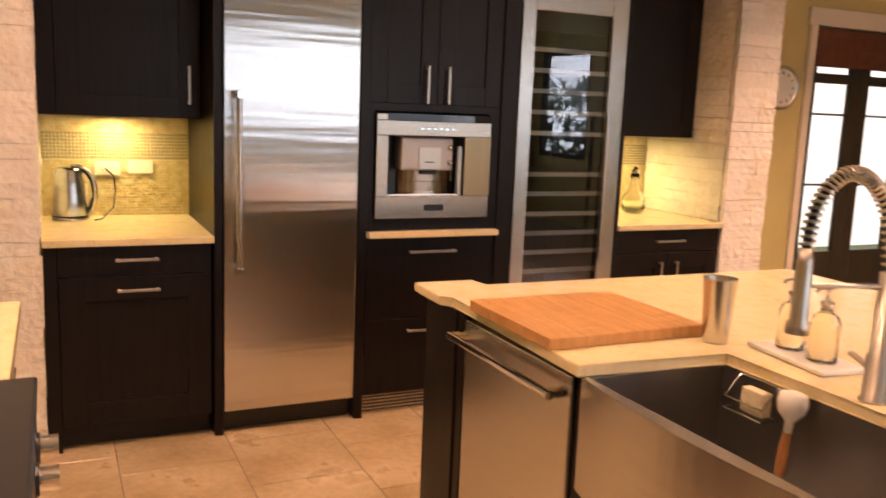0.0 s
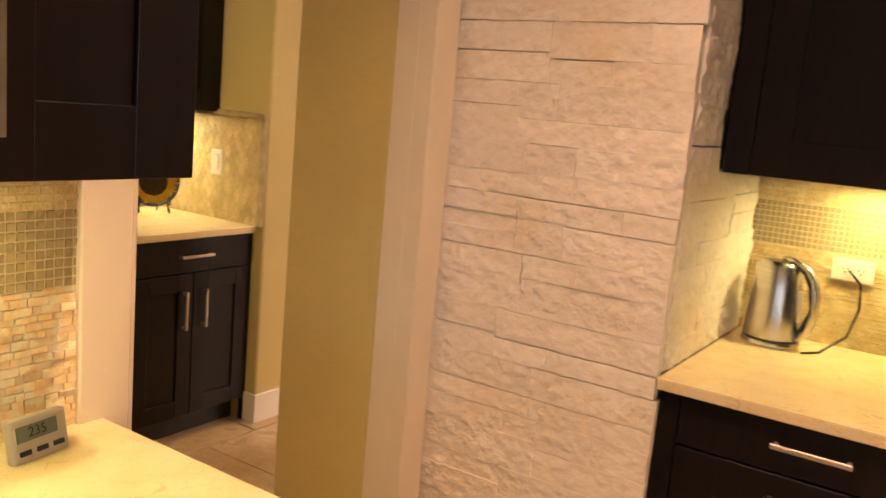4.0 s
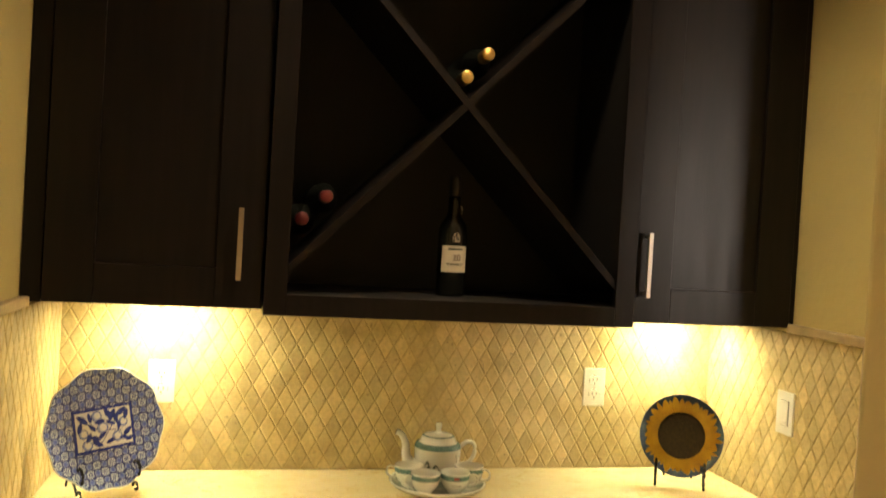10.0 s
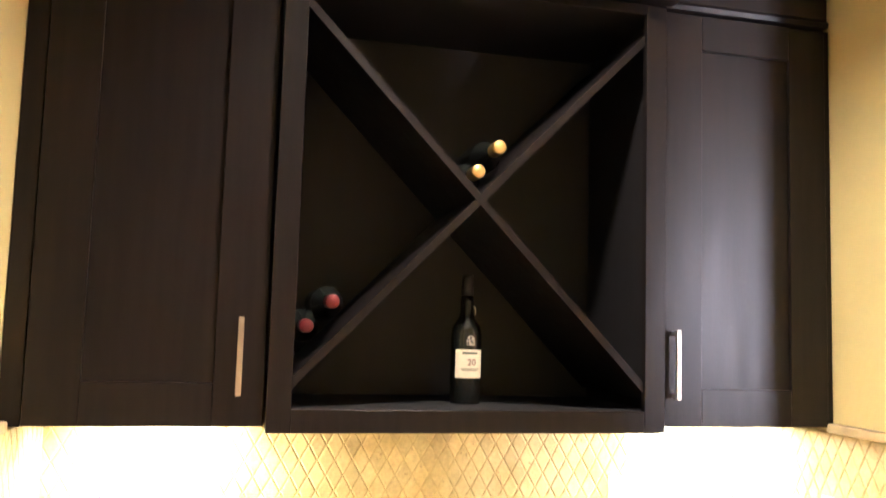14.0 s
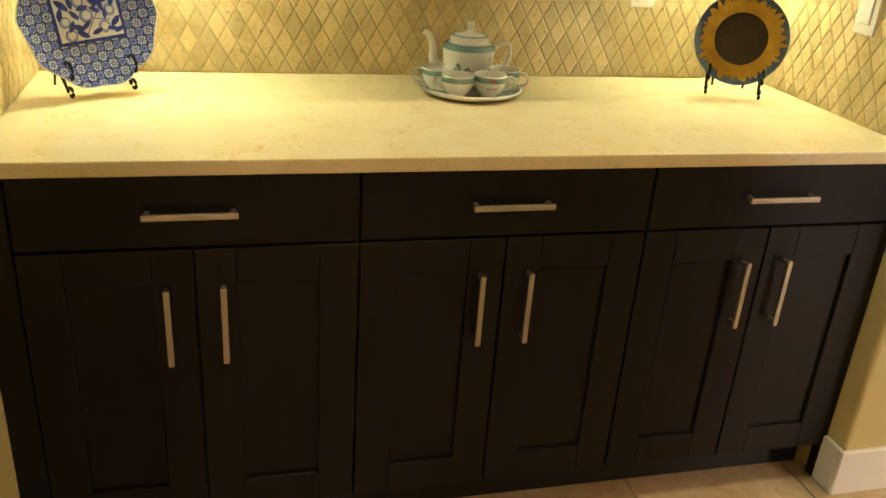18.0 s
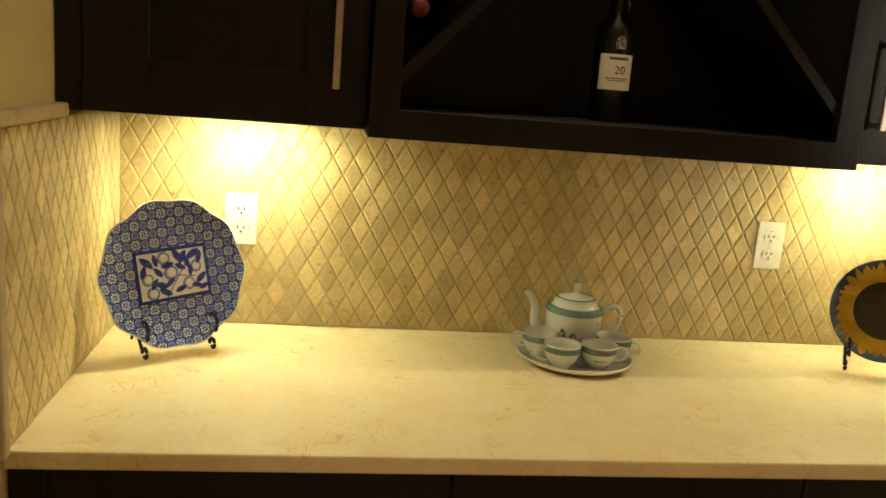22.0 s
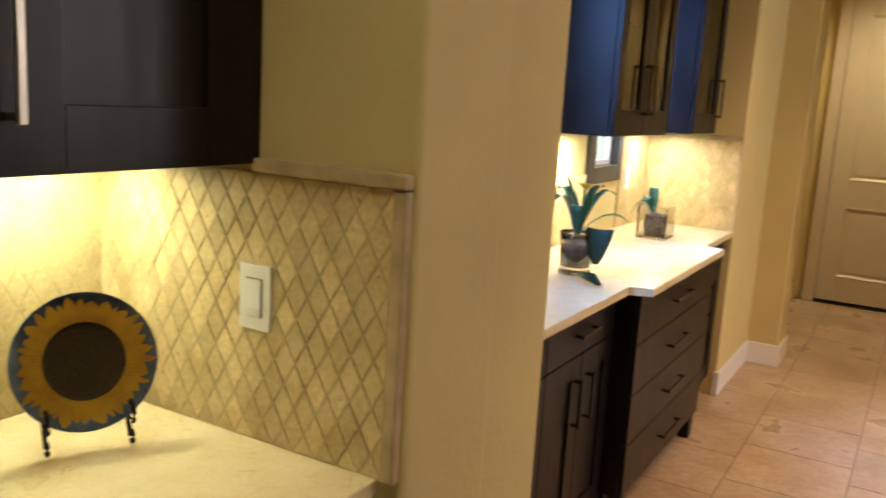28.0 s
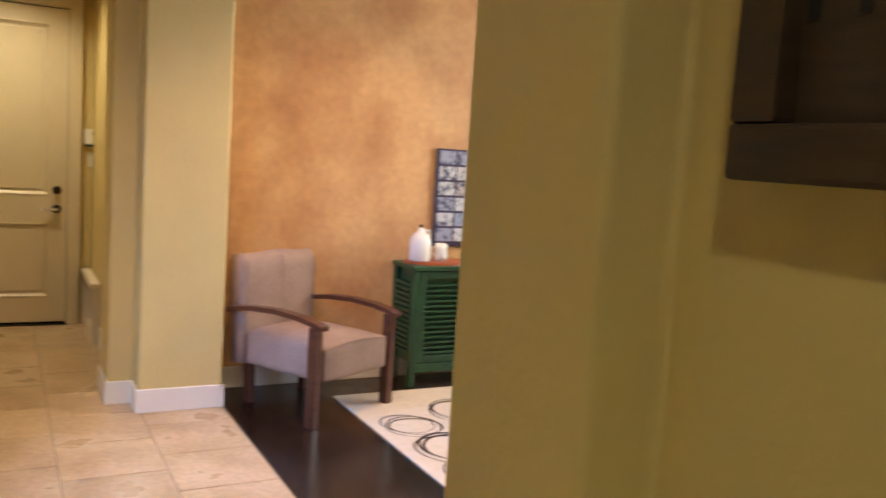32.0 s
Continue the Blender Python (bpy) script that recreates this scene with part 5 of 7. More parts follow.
for p, q in (((-0.02, -0.048), (0.012, -0.005)), ((0.012, -0.005), (0.040, 0.030)), ((0.004, -0.015), (-0.03, 0.010)), ((-0.03, 0.010), (-0.046, 0.018)), ((0.012, -0.005), (0.045, -0.012))):
    part("stem", tube([(*rot(*p), 0.0026), (*rot(*q), 0.0026)], 0.0009, 5), BLUE, pic)

SFM = pose(4.375, 2.662, TZ + 0.001, 0, 0, -27)
plate_stand(SFM, 0.066, "small black iron plate stand with scrolled feet")
sf = thing("decorative_plate", SFM @ pose(0, -0.018, 0.036 + 0.112, 90 - 13, 0, 0), "sunflower plate with a dark centre and blue rim", "plate")
RIM = shader("slate_blue_glaze", (0.07, 0.10, 0.22), 0.25, tint=(0.10, 0.14, 0.25), scale=40)
GOLD = shader("golden_glaze", (0.64, 0.40, 0.035), 0.28, tint=(0.50, 0.27, 0.02), scale=30, stretch=(1, 1, 1), bump=0.4, bump_scale=90)
SEED = shader("seed_brown", (0.022, 0.013, 0.007), 0.7, tint=(0.05, 0.03, 0.015), scale=160, bump=0.9, bump_scale=220, bump_dist=0.003)
part("dish", lathe([(0.0, -0.006), (0.07, -0.006), (0.116, 0.010), (0.116, 0.012), (0.075, 0.001), (0.0, 0.0)], 64), RIM, sf, smooth=True)
ring = bmesh.new()
prev = None
rng = random.Random(5)
cuts = [2 * math.pi * (k + rng.uniform(-0.32, 0.32)) / 34 for k in range(34)]
spans = list(zip(cuts, cuts[1:] + [cuts[0] + 2 * math.pi]))
first = None
for c0, c1 in spans:
    far = rng.uniform(0.101, 0.1150)
    lean = rng.uniform(0.3, 0.7)
    for j in range(7):
        u = j / 7
        a = c0 + (c1 - c0) * u
        hump = min(u / lean, (1 - u) / (1 - lean)) ** 0.7
        tip = 0.093 + (far - 0.093) * hump
        rib = 0.0007 * (j % 2)
        v = [ring.verts.new((r * math.cos(a), r * math.sin(a), z)) for r, z in ((0.060, 0.002 + rib), (0.080, 0.0045 + rib), (tip, 0.0045 + (tip - 0.080) * 0.30))]
        if prev:
            ring.faces.new((prev[0], v[0], v[1], prev[1]))
            ring.faces.new((prev[1], v[1], v[2], prev[2]))
        first = first or v
        prev = v
ring.faces.new((prev[0], first[0], first[1], prev[1]))
ring.faces.new((prev[1], first[1], first[2], prev[2]))
part("petals", ring, GOLD, sf, "golden petals")
part("seed_head", lathe([(0.0660, 0.0005), (0.0655, 0.004), (0.055, 0.006), (0.0, 0.0065)], 48), SEED, sf, "dark brown seed head", True)

# bottles
BOTTLE = shader("dark_bottle_glass", (0.008, 0.009, 0.008), 0.22, vary=0.3)
LABEL = shader("paper_label", (0.70, 0.63, 0.50), 0.6, vary=0.06, scale=40)
REDCAP = shader("red_foil", (0.12, 0.012, 0.016), 0.4, 0.2, vary=0.2)
GOLDCAP = shader("gold_foil", (0.62, 0.42, 0.14), 0.32, 0.8, vary=0.2, scale=60, bump=0.3, bump_scale=200)
port = thing("port_bottle", pose(3.647, 2.600, 1.443), "dark upright port bottle with a cream label", "bottle")
part("glass", lathe([(0.0, 0), (0.035, 0), (0.0375, 0.004), (0.0375, 0.165), (0.034, 0.185), (0.020, 0.205), (0.0155, 0.22), (0.0165, 0.245), (0.0145, 0.26), (0.0, 0.26)], 40), BOTTLE, port, smooth=True)
part("seal", lathe([(0.0, 0.2605), (0.0148, 0.2605), (0.0148, 0.300), (0.0135, 0.312), (0.0, 0.312)], 24), shader("black_foil", (0.03, 0.028, 0.026), 0.45, 0.4, vary=0.2), port, "black foil seal", True)
lb = decal(port, lambda z: 0.0375, radians(-146), radians(-30), 0.062, 0.130, LABEL, "label", n=20, dr=0.0006)
for z, w in ((0.119, 30), (0.083, 36), (0.079, 30)):
    decal(lb, lambda z: 0.0375, radians(-88 - w), radians(-88 + w), z, z + (0.0055 if z > 0.1 else 0.002), INK, "print_bar", n=14, dr=0.0010)
text(lb, "20", 0.022, pose(0.004, -0.0392, 0.099, 90, 0, 4), shader("label_ink", (0.10, 0.02, 0.02), 0.6), extrude=0.0006)
crest = decal(port, lambda z: 0.0375, radians(-103), radians(-73), 0.140, 0.165, shader("silver_print", (0.36, 0.33, 0.28), 0.4, 0.3, tint=(0.05, 0.05, 0.05), scale=180, lo=0.45, hi=0.55), "crest", lambda u: 0.6 + 0.4 * math.sin(u * math.pi), n=12, dr=0.0006)
part("collar_cord", tube([(0.018, -0.002, 0.235), (0.021, -0.003, 0.225), (0.0205, -0.003, 0.215)], 0.0015, 6), LABEL, port)


def lying_bottle(x, z, y_cap, cap, label, dx=0.0, dz=0.0):
    """A bottle lying along y with its neck to the front."""
    b = thing("wine_bottle", pose(x, y_cap, z, -90 + dz, 0, dx), label, "bottle", "wine bottles")
    prof = [(0.0, 0.012), (0.0145, 0.012), (0.0145, 0.07), (0.018, 0.085), (0.036, 0.115), (0.0385, 0.13), (0.0385, 0.30), (0.036, 0.305), (0.0, 0.305)]
    part("glass", lathe(prof, 32), BOTTLE, b, smooth=True)
    part("capsule", lathe([(0.0, 0.0), (0.0150, 0.0), (0.0160, 0.002), (0.0160, 0.050), (0.0150, 0.0501)], 24), cap, b, "foil capsule", True)
    return b


lying_bottle(3.303, 1.675, 2.475, REDCAP, "wine bottle with a red capsule lying in the rack")
lying_bottle(3.248, 1.619, 2.472, REDCAP, "wine bottle with a red capsule lying in the rack")
lying_bottle(3.624, 1.986, 2.445, GOLDCAP, "wine bottle with a gold capsule lying in the rack")
lying_bottle(3.676, 2.048, 2.452, GOLDCAP, "wine bottle with a gold capsule lying in the rack")

# framed picture on the passage wall
pf = thing("framed_picture", pose(2.646, 1.667, 0, 0, 0, 90), "dark green picture in a thin walnut frame", "picture")
WALNUT = shader("walnut_frame", (0.09, 0.035, 0.016), 0.35, vary=0.3, scale=8, stretch=(1, 8, 1))
for r in ((-0.215, 0.215, -0.016, 0, 1.368, 1.388), (-0.215, 0.215, -0.016, 0, 2.028, 2.048), (-0.215, -0.195, -0.016, 0, 1.388, 2.028), (0.195, 0.215, -0.016, 0, 1.388, 2.028)):
    part("frame_rail", boxes([r], 0.002), WALNUT, pf)
part("mat_board", boxes([(-0.195, 0.195, -0.005, 0, 1.388, 2.028)]), CREAM_GLAZE, pf)
part("print", boxes([(-0.194, 0.194, -0.007, -0.0055, 1.389, 2.027)]), shader("dark_print", (0.05, 0.06, 0.04), 0.3, tint=(0.16, 0.14, 0.08), scale=9, detail=6), pf, "dark green landscape print")
part("pane", boxes([(-0.1945, 0.1945, -0.0115, -0.0095, 1.3885, 2.0275)]), GLASS, pf)

# ---- hall counter ----
# hall pulls are nickel; their backlit shade is put into this dark colour
PULL = (shader("shaded_nickel", (0.05, 0.04, 0.035), 0.30, 0.9, vary=0.2, scale=30), "nickel bar pull coloured dark as if backlit")
ctop2 = [(5.192, 2.858), (5.192, 2.335), (6.325, 2.335), (6.345, 2.252), (7.455, 2.252), (7.475, 2.345), (8.096, 2.345), (8.096, 2.858)]
tagged(part("countertop", prism(ctop2, 0.884, 0.914, 0.003), CREAM_STONE), "cream stone hall countertop with a projecting middle", "countertop")
for x, w, s in ((5.195, 0.523, 0.262), (5.72, 0.60, 0.30)):
    base_unit(pose(x, 2.372, 0), w, s, "espresso stained hall base cabinet with a drawer over two doors", "hall base cabinets", depth=0.47)
dk = thing("drawer_cabinet", pose(6.345, 2.292, 0), "espresso stained projecting drawer cabinet", "cabinet", "hall base cabinets")
part("body", boxes([(0, 1.11, 0.021, 0.56, 0.115, 0.883)], 0.001), ESPRESSO, dk)
for z0, z1 in ((0.700, 0.880), (0.510, 0.696), (0.320, 0.506), (0.120, 0.316)):
    drawer(dk, 0.004, 1.106, z0, z1, 0, 0.26)
for x in (0.02, 1.03):
    part("foot", boxes([(x, x + 0.06, 0.01, 0.06, 0.0, 0.115)], 0.004), ESPRESSO, dk)
part("toe_board", boxes([(0.08, 1.03, 0.09, 0.11, 0, 0.115)]), ESPRESSO_IN, dk)
base_unit(pose(7.48, 2.385, 0), 0.61, 0.30, "espresso stained hall base cabinet with a drawer over two doors", "hall base cabinets", depth=0.46)


CASEGLASS = glass("cabinet_glass", (0.90, 0.90, 0.88), 0.0, 1.2)


def glass_cabinet(x, w, doors, label):
    u = thing("glass_wall_cabinet", pose(x, 2.50, 0), label, "cabinet", "hall wall cabinets")
    part("side", boxes([(0, 0.02, 0.021, 0.355, 1.42, 2.62)], 0.001), ESPRESSO, u)
    part("side", boxes([(w - 0.02, w, 0.021, 0.355, 1.42, 2.62)], 0.001), ESPRESSO, u)
    part("bottom", boxes([(0.02, w - 0.02, 0.021, 0.355, 1.42, 1.44)]), ESPRESSO, u)
    part("top", boxes([(0.02, w - 0.02, 0.021, 0.355, 2.60, 2.62)]), ESPRESSO, u)
    part("back", boxes([(0.02, w - 0.02, 0.345, 0.355, 1.44, 2.60)]), ESPRESSO_IN, u)
    for z in (1.84, 2.22):
        part("shelf", boxes([(0.02, w - 0.02, 0.05, 0.345, z, z + 0.008)]), GLASS, u)
    dwid = w / doors
    for k in range(doors):
        x0, x1 = k * dwid + 0.002, (k + 1) * dwid - 0.002
        pane = part("glass_door", boxes([(x0 + 0.062, x1 - 0.062, 0.008, 0.012, 1.52, 2.52)]), CASEGLASS, u, "clear glass pane")
        d = framed(u, "door", ESPRESSO, x0, x1, 1.422, 2.618, 0, 0.02, 0.065, 0.10, pane)
        bar_handle(d, x1 - 0.03 if k == 0 else x0 + 0.03, 1.60, 0.20, True, 0)
    return u


glass_cabinet(6.485, 0.69, 2, "espresso stained wall cabinet with glass doors")
glass_cabinet(7.625, 0.468, 1, "espresso stained wall cabinet with a glass door")
jar = thing("glass_jar", pose(6.75, 2.66, 1.441), "clear glass jar inside the cabinet", "jar")
part("jar", lathe([(0.0, 0), (0.04, 0), (0.045, 0.01), (0.045, 0.08), (0.03, 0.10), (0.03, 0.11), (0.0, 0.112)], 24), GLASS, jar, smooth=True)
part("lid", lathe([(0.0, 0.1125), (0.034, 0.1125), (0.034, 0.125), (0.01, 0.13), (0.01, 0.145), (0.0, 0.147)], 24), CHROME, jar, smooth=True)

# windows over the hall counter
WFRAME = shader("bronze_window_frame", (0.030, 0.025, 0.019), 0.45, vary=0.2, scale=12)
for n, (x0, x1) in enumerate(((7.20, 7.64), (5.48, 6.00))):
    wn = thing(f"window_{n + 1}", pose(0, 0, 0), "narrow hall window in a dark bronze frame", "window", kind="structure")
    fw = part("window_frame", boxes([(x0 - 0.02, x0 + 0.06, 2.838, 2.90, 1.165, 2.37), (x1 - 0.06, x1 + 0.005, 2.838, 2.90, 1.165, 2.37), (x0 + 0.06, x1 - 0.06, 2.838, 2.90, 1.165, 1.245), (x0 + 0.06, x1 - 0.06, 2.838, 2.90, 2.29, 2.37)], 0.003), WFRAME, wn)
    sh = part("sash", boxes([(x0 + 0.06, x0 + 0.085, 2.88, 2.905, 1.245, 2.29), (x1 - 0.085, x1 - 0.06, 2.88, 2.905, 1.245, 2.29), (x0 + 0.085, x1 - 0.085, 2.88, 2.905, 1.245, 1.27), (x0 + 0.085, x1 - 0.085, 2.88, 2.905, 2.265, 2.29)], 0.002), OUTLET, wn)
    pn = part("pane", boxes([(x0 + 0.085, x1 - 0.085, 2.889, 2.893, 1.27, 2.265)]), GLASS, wn)
    pn.visible_shadow = False

# ---- plants ----
LEAF = shader("orchid_leaf", (0.022, 0.088, 0.062), 0.32, tint=(0.015, 0.05, 0.035), scale=14, coat=0.2)
STEM = shader("orchid_stem", (0.10, 0.20, 0.05), 0.5, vary=0.2)
BARK = shader("bark_chips", (0.10, 0.06, 0.045), 0.9, tint=(0.22, 0.17, 0.15), scale=50, bump=0.9, bump_scale=70, bump_dist=0.01)


def blade(pts, width, fold=0.25, ends=(0.07, 0.97)):
    """A leaf along a curved midrib, folded a little along it."""
    bm = bmesh.new()
    pts = [Vector(p) for p in pts]
    rows_v = []
    n = len(pts)
    for i, p in enumerate(pts):
        d = (pts[min(i + 1, n - 1)] - pts[max(i - 1, 0)]).normalized()
        side = d.cross(Vector((0, 0, 1)))
        side = side.normalized() if side.length > 1e-3 else Vector((1, 0, 0))
        nrm = side.cross(d)
        u = i / (n - 1)
        w = width * max(math.sin(math.pi * (ends[0] + (ends[1] - ends[0]) * u)), 0.03) ** 0.52
        rows_v.append([bm.verts.new(p + s * w * side + abs(s) * fold * w * nrm) for s in (-1, -0.5, 0, 0.5, 1)])
    for a, b in zip(rows_v, rows_v[1:]):
        for k in range(4):
            bm.faces.new((a[k], a[k + 1], b[k + 1], b[k]))
    bmesh.ops.solidify(bm, geom=list(bm.faces), thickness=0.0018)
    return bm


def bend(x, y, z, a, reach, rise, drop, n=9):
    return [(x + reach * u * math.cos(a), y + reach * u * math.sin(a), z + rise * math.sin(math.pi * u * 0.55) - drop * u * u) for u in (k / n for k in range(n + 1))]


o1 = thing("orchid_plant", pose(6.385, 2.565, 0.915) @ Matrix.Scale(1.2, 4), "dark leaved orchid in a glass vase on the hall counter", "plant", "orchids")
part("vase", lathe([(0.0, 0), (0.05, 0), (0.052, 0.004), (0.045, 0.02), (0.05, 0.10), (0.055, 0.13), (0.051, 0.13), (0.046, 0.10), (0.041, 0.024), (0.0, 0.02)], 28), GLASS, o1, "clear glass vase", True)
part("bark", lathe([(0.0, 0.021), (0.040, 0.024), (0.045, 0.09), (0.0, 0.10)], 20), BARK, o1, smooth=True)
# brighter green than the broad hanging leaf
LEAF_LIGHT = shader("lighter_orchid_leaf", (0.045, 0.20, 0.13), 0.34, tint=(0.03, 0.12, 0.08), scale=14, coat=0.2)
for a, reach, rise, drop, w in ((-78, 0.15, 0.10, 0.045, 0.019), (-48, 0.11, 0.16, 0.03, 0.022), (-112, 0.085, 0.16, 0.0, 0.022), (60, 0.11, 0.16, 0.03, 0.024), (150, 0.10, 0.15, 0.04, 0.024), (-165, 0.09, 0.13, 0.05, 0.022), (100, 0.07, 0.19, 0.01, 0.020)):
    part("leaf", blade(bend(0, 0, 0.12, radians(a), reach, rise, drop), w), LEAF_LIGHT, o1, smooth=True)
part("leaf", blade(bend(0.02, -0.068, 0.125, radians(188), 0.05, 0.070, 0.150, 14), 0.042, 0.10, (0.015, 0.985)), LEAF, o1, "broad hanging leaf", True)
YELLOW = shader("yellow_petal", (0.75, 0.55, 0.03), 0.5, vary=0.15, scale=40)
for a in (0, 70, 200):
    part("petal", blade(bend(0.0, -0.012, 0.262, radians(a), 0.035, 0.02, 0.01, 5), 0.013), YELLOW, o1, "yellow petal", True)
part("stalk", tube([(0, 0, 0.10), (0.004, -0.006, 0.19), (0.0, -0.012, 0.262)], 0.003, 6), STEM, o1)
part("fallen_leaf", blade([(-0.05, -0.02, 0.012), (-0.10, -0.07, 0.018), (-0.14, -0.13, 0.006)], 0.035), LEAF, o1, smooth=True)

o2 = thing("orchid_plant", pose(7.515, 2.60, 0.915), "small orchid in a square glass vase with bark", "plant", "orchids")
part("vase", boxes([(-0.075, 0.075, -0.07, 0.07, 0.0, 0.012), (-0.075, -0.070, -0.07, 0.07, 0.012, 0.155), (0.070, 0.075, -0.07, 0.07, 0.012, 0.155), (-0.070, 0.070, -0.07, -0.065, 0.012, 0.155), (-0.070, 0.070, 0.065, 0.07, 0.012, 0.155)], 0.001), GLASS, o2, "clear square glass vase")
part("bark", lathe([(0.0, 0.014), (0.045, 0.014), (0.055, 0.06), (0.05, 0.11), (0.0, 0.125)], 14, lambda a: 1 + 0.08 * math.sin(5 * a)), BARK, o2)
for a, reach, rise, drop, w in ((100, 0.10, 0.12, 0.13, 0.032), (80, 0.08, 0.10, 0.10, 0.028), (170, 0.09, 0.12, 0.05, 0.026), (20, 0.07, 0.14, 0.02, 0.024)):
    part("leaf", blade(bend(0, 0.02, 0.11, radians(a), reach, rise, drop), w), LEAF_LIGHT, o2, smooth=True)

# ---- far door and mud room ----
fd = thing("door_1", pose(11.165, 1.785, 0, 0, 0, -90), "closed beige two-panel door at the end of the hall", "door", kind="structure")
DW, DT = 0.418, 2.49
leaf = part("leaf", boxes([(-DW, -DW + 0.13, -0.02, 0.02, 0.026, DT), (DW - 0.13, DW, -0.02, 0.02, 0.026, DT), (-DW + 0.13, DW - 0.13, -0.02, 0.02, DT - 0.12, DT), (-DW + 0.13, DW - 0.13, -0.02, 0.02, 0.82, 1.04), (-DW + 0.13, DW - 0.13, -0.02, 0.02, 0.026, 0.23)], 0.002), DOORPAINT, fd)
for z0, z1 in ((1.04, DT - 0.12), (0.23, 0.82)):
    bm = bmesh.new()
    rings = [[bm.verts.new(c) for c in ((-DW + 0.129 + d, y, z0 - 0.001 + d), (DW - 0.129 - d, y, z0 - 0.001 + d), (DW - 0.129 - d, y, z1 + 0.001 - d), (-DW + 0.129 + d, y, z1 + 0.001 - d))] for d, y in ((0, -0.003), (0, -0.023), (0.008, -0.025), (0.014, -0.019), (0.032, -0.0045))]
    for ra, rb2 in zip(rings, rings[1:]):
        for k in range(4):
            bm.faces.new((ra[k], ra[(k + 1) % 4], rb2[(k + 1) % 4], rb2[k]))
    part("moulding", bm, DOORPAINT, leaf)
    part("panel", boxes([(-DW + 0.127, DW - 0.127, -0.004, 0.010, z0 - 0.003, z1 + 0.003), (-DW + 0.175, DW - 0.175, -0.014, 0.008, z0 + 0.045, z1 - 0.045)], 0.006), DOORPAINT, leaf)
# nickel bolt and rosette take the darkened colour of the hall pulls
part("deadbolt", tube([(DW - 0.075, -0.02, 1.085), (DW - 0.075, -0.045, 1.085)], 0.033, 20), PULL[0], leaf)
rs = part("door_handle", tube([(DW - 0.075, -0.02, 0.935), (DW - 0.075, -0.04, 0.935)], 0.036, 20), PULL[0], leaf)
part("lever", tube([(DW - 0.075, -0.04, 0.935), (DW - 0.075, -0.06, 0.935), (DW - 0.10, -0.062, 0.935), (DW - 0.19, -0.058, 0.930)], 0.013, 10), CHROME, rs)
for z in (0.25, 1.25, 2.25):
    part("hinge", boxes([(-DW - 0.006, -DW + 0.004, -0.028, -0.016, z - 0.05, z + 0.05)], 0.002), NICKEL, leaf)
structure("door_frame", DOORPAINT, [(11.120, 11.172, 2.207, 2.30, 0, 2.60), (11.120, 11.172, 1.27, 1.362, 0, 2.60), (11.120, 11.172, 1.362, 2.207, 2.50, 2.60)], "beige painted door frame", "trim", 0.004)
# black sheet behind the leaf: shade in the door gaps as colour
structure("door_gap_shade", BLACK, [(11.188, 11.215, 1.355, 2.215, 0.0, 2.50)], "black sheet painting the shade in the gaps round the far door", "trim")
# sill coloured black to stand for the shade below the leaf
structure("door_sill_shade", BLACK, [(11.12, 11.2, 1.362, 2.207, 0.0, 0.010)], "door sill painted black for the shade under the door", "trim")
al = thing("alarm_panel", pose(11.168, 1.165, 1.51, 0, 0, -90), "white alarm keypad beside the door", "keypad")
part("case", boxes([(-0.085, 0.075, -0.035, 0, -0.055, 0.07)], 0.006, 2), OUTLET, al)
part("display", boxes([(-0.02, 0.06, -0.037, -0.033, 0.025, 0.05)]), BLACK, al)
part("flap", boxes([(-0.08, 0.07, -0.045, -0.034, -0.07, -0.05)], 0.002), BLACK, al)
socket(pose(11.168, 1.185, 1.34, 0, 0, -90), "white rocker switch below the keypad", kind="switch")
bn = thing("mud_bench", pose(10.75, 1.185, 0), "cream painted mud room bench with open cubbies", "bench")
part("seat", boxes([(-0.40, 0.40, 0.0, 0.07, 0.42, 0.46)], 0.004), TRIM, bn)
for x in (-0.38, 0.0, 0.36):
    part("divider", boxes([(x - 0.01, x + 0.01, 0.0, 0.06, 0, 0.42)]), TRIM, bn)
part("base_board", boxes([(-0.37, -0.01, 0.0, 0.055, 0.0, 0.12)]), TRIM, bn)
# black sheet paints the shade inside the shallow cubbies
part("cubby_shade", boxes([(-0.37, 0.35, 0.009, 0.02, 0.12, 0.42)]), BLACK, bn)

# ---- sitting room ----
FABRIC = shader("taupe_upholstery", (0.33, 0.235, 0.195), 0.85, tint=(0.275, 0.19, 0.155), scale=6, fine=0.10, bump=0.3, bump_scale=300, bump_dist=0.001)
CHERRY = shader("dark_cherry_wood", (0.085, 0.026, 0.016), 0.30, tint=(0.05, 0.015, 0.010), scale=6, stretch=(1, 1, 6), coat=0.2)
chair = thing("armchair", pose(8.590, 0.165, 0, 0, 0, -61.9) @ Matrix.Scale(1.04, 4), "taupe upholstered armchair with dark cherry arms", "chair")


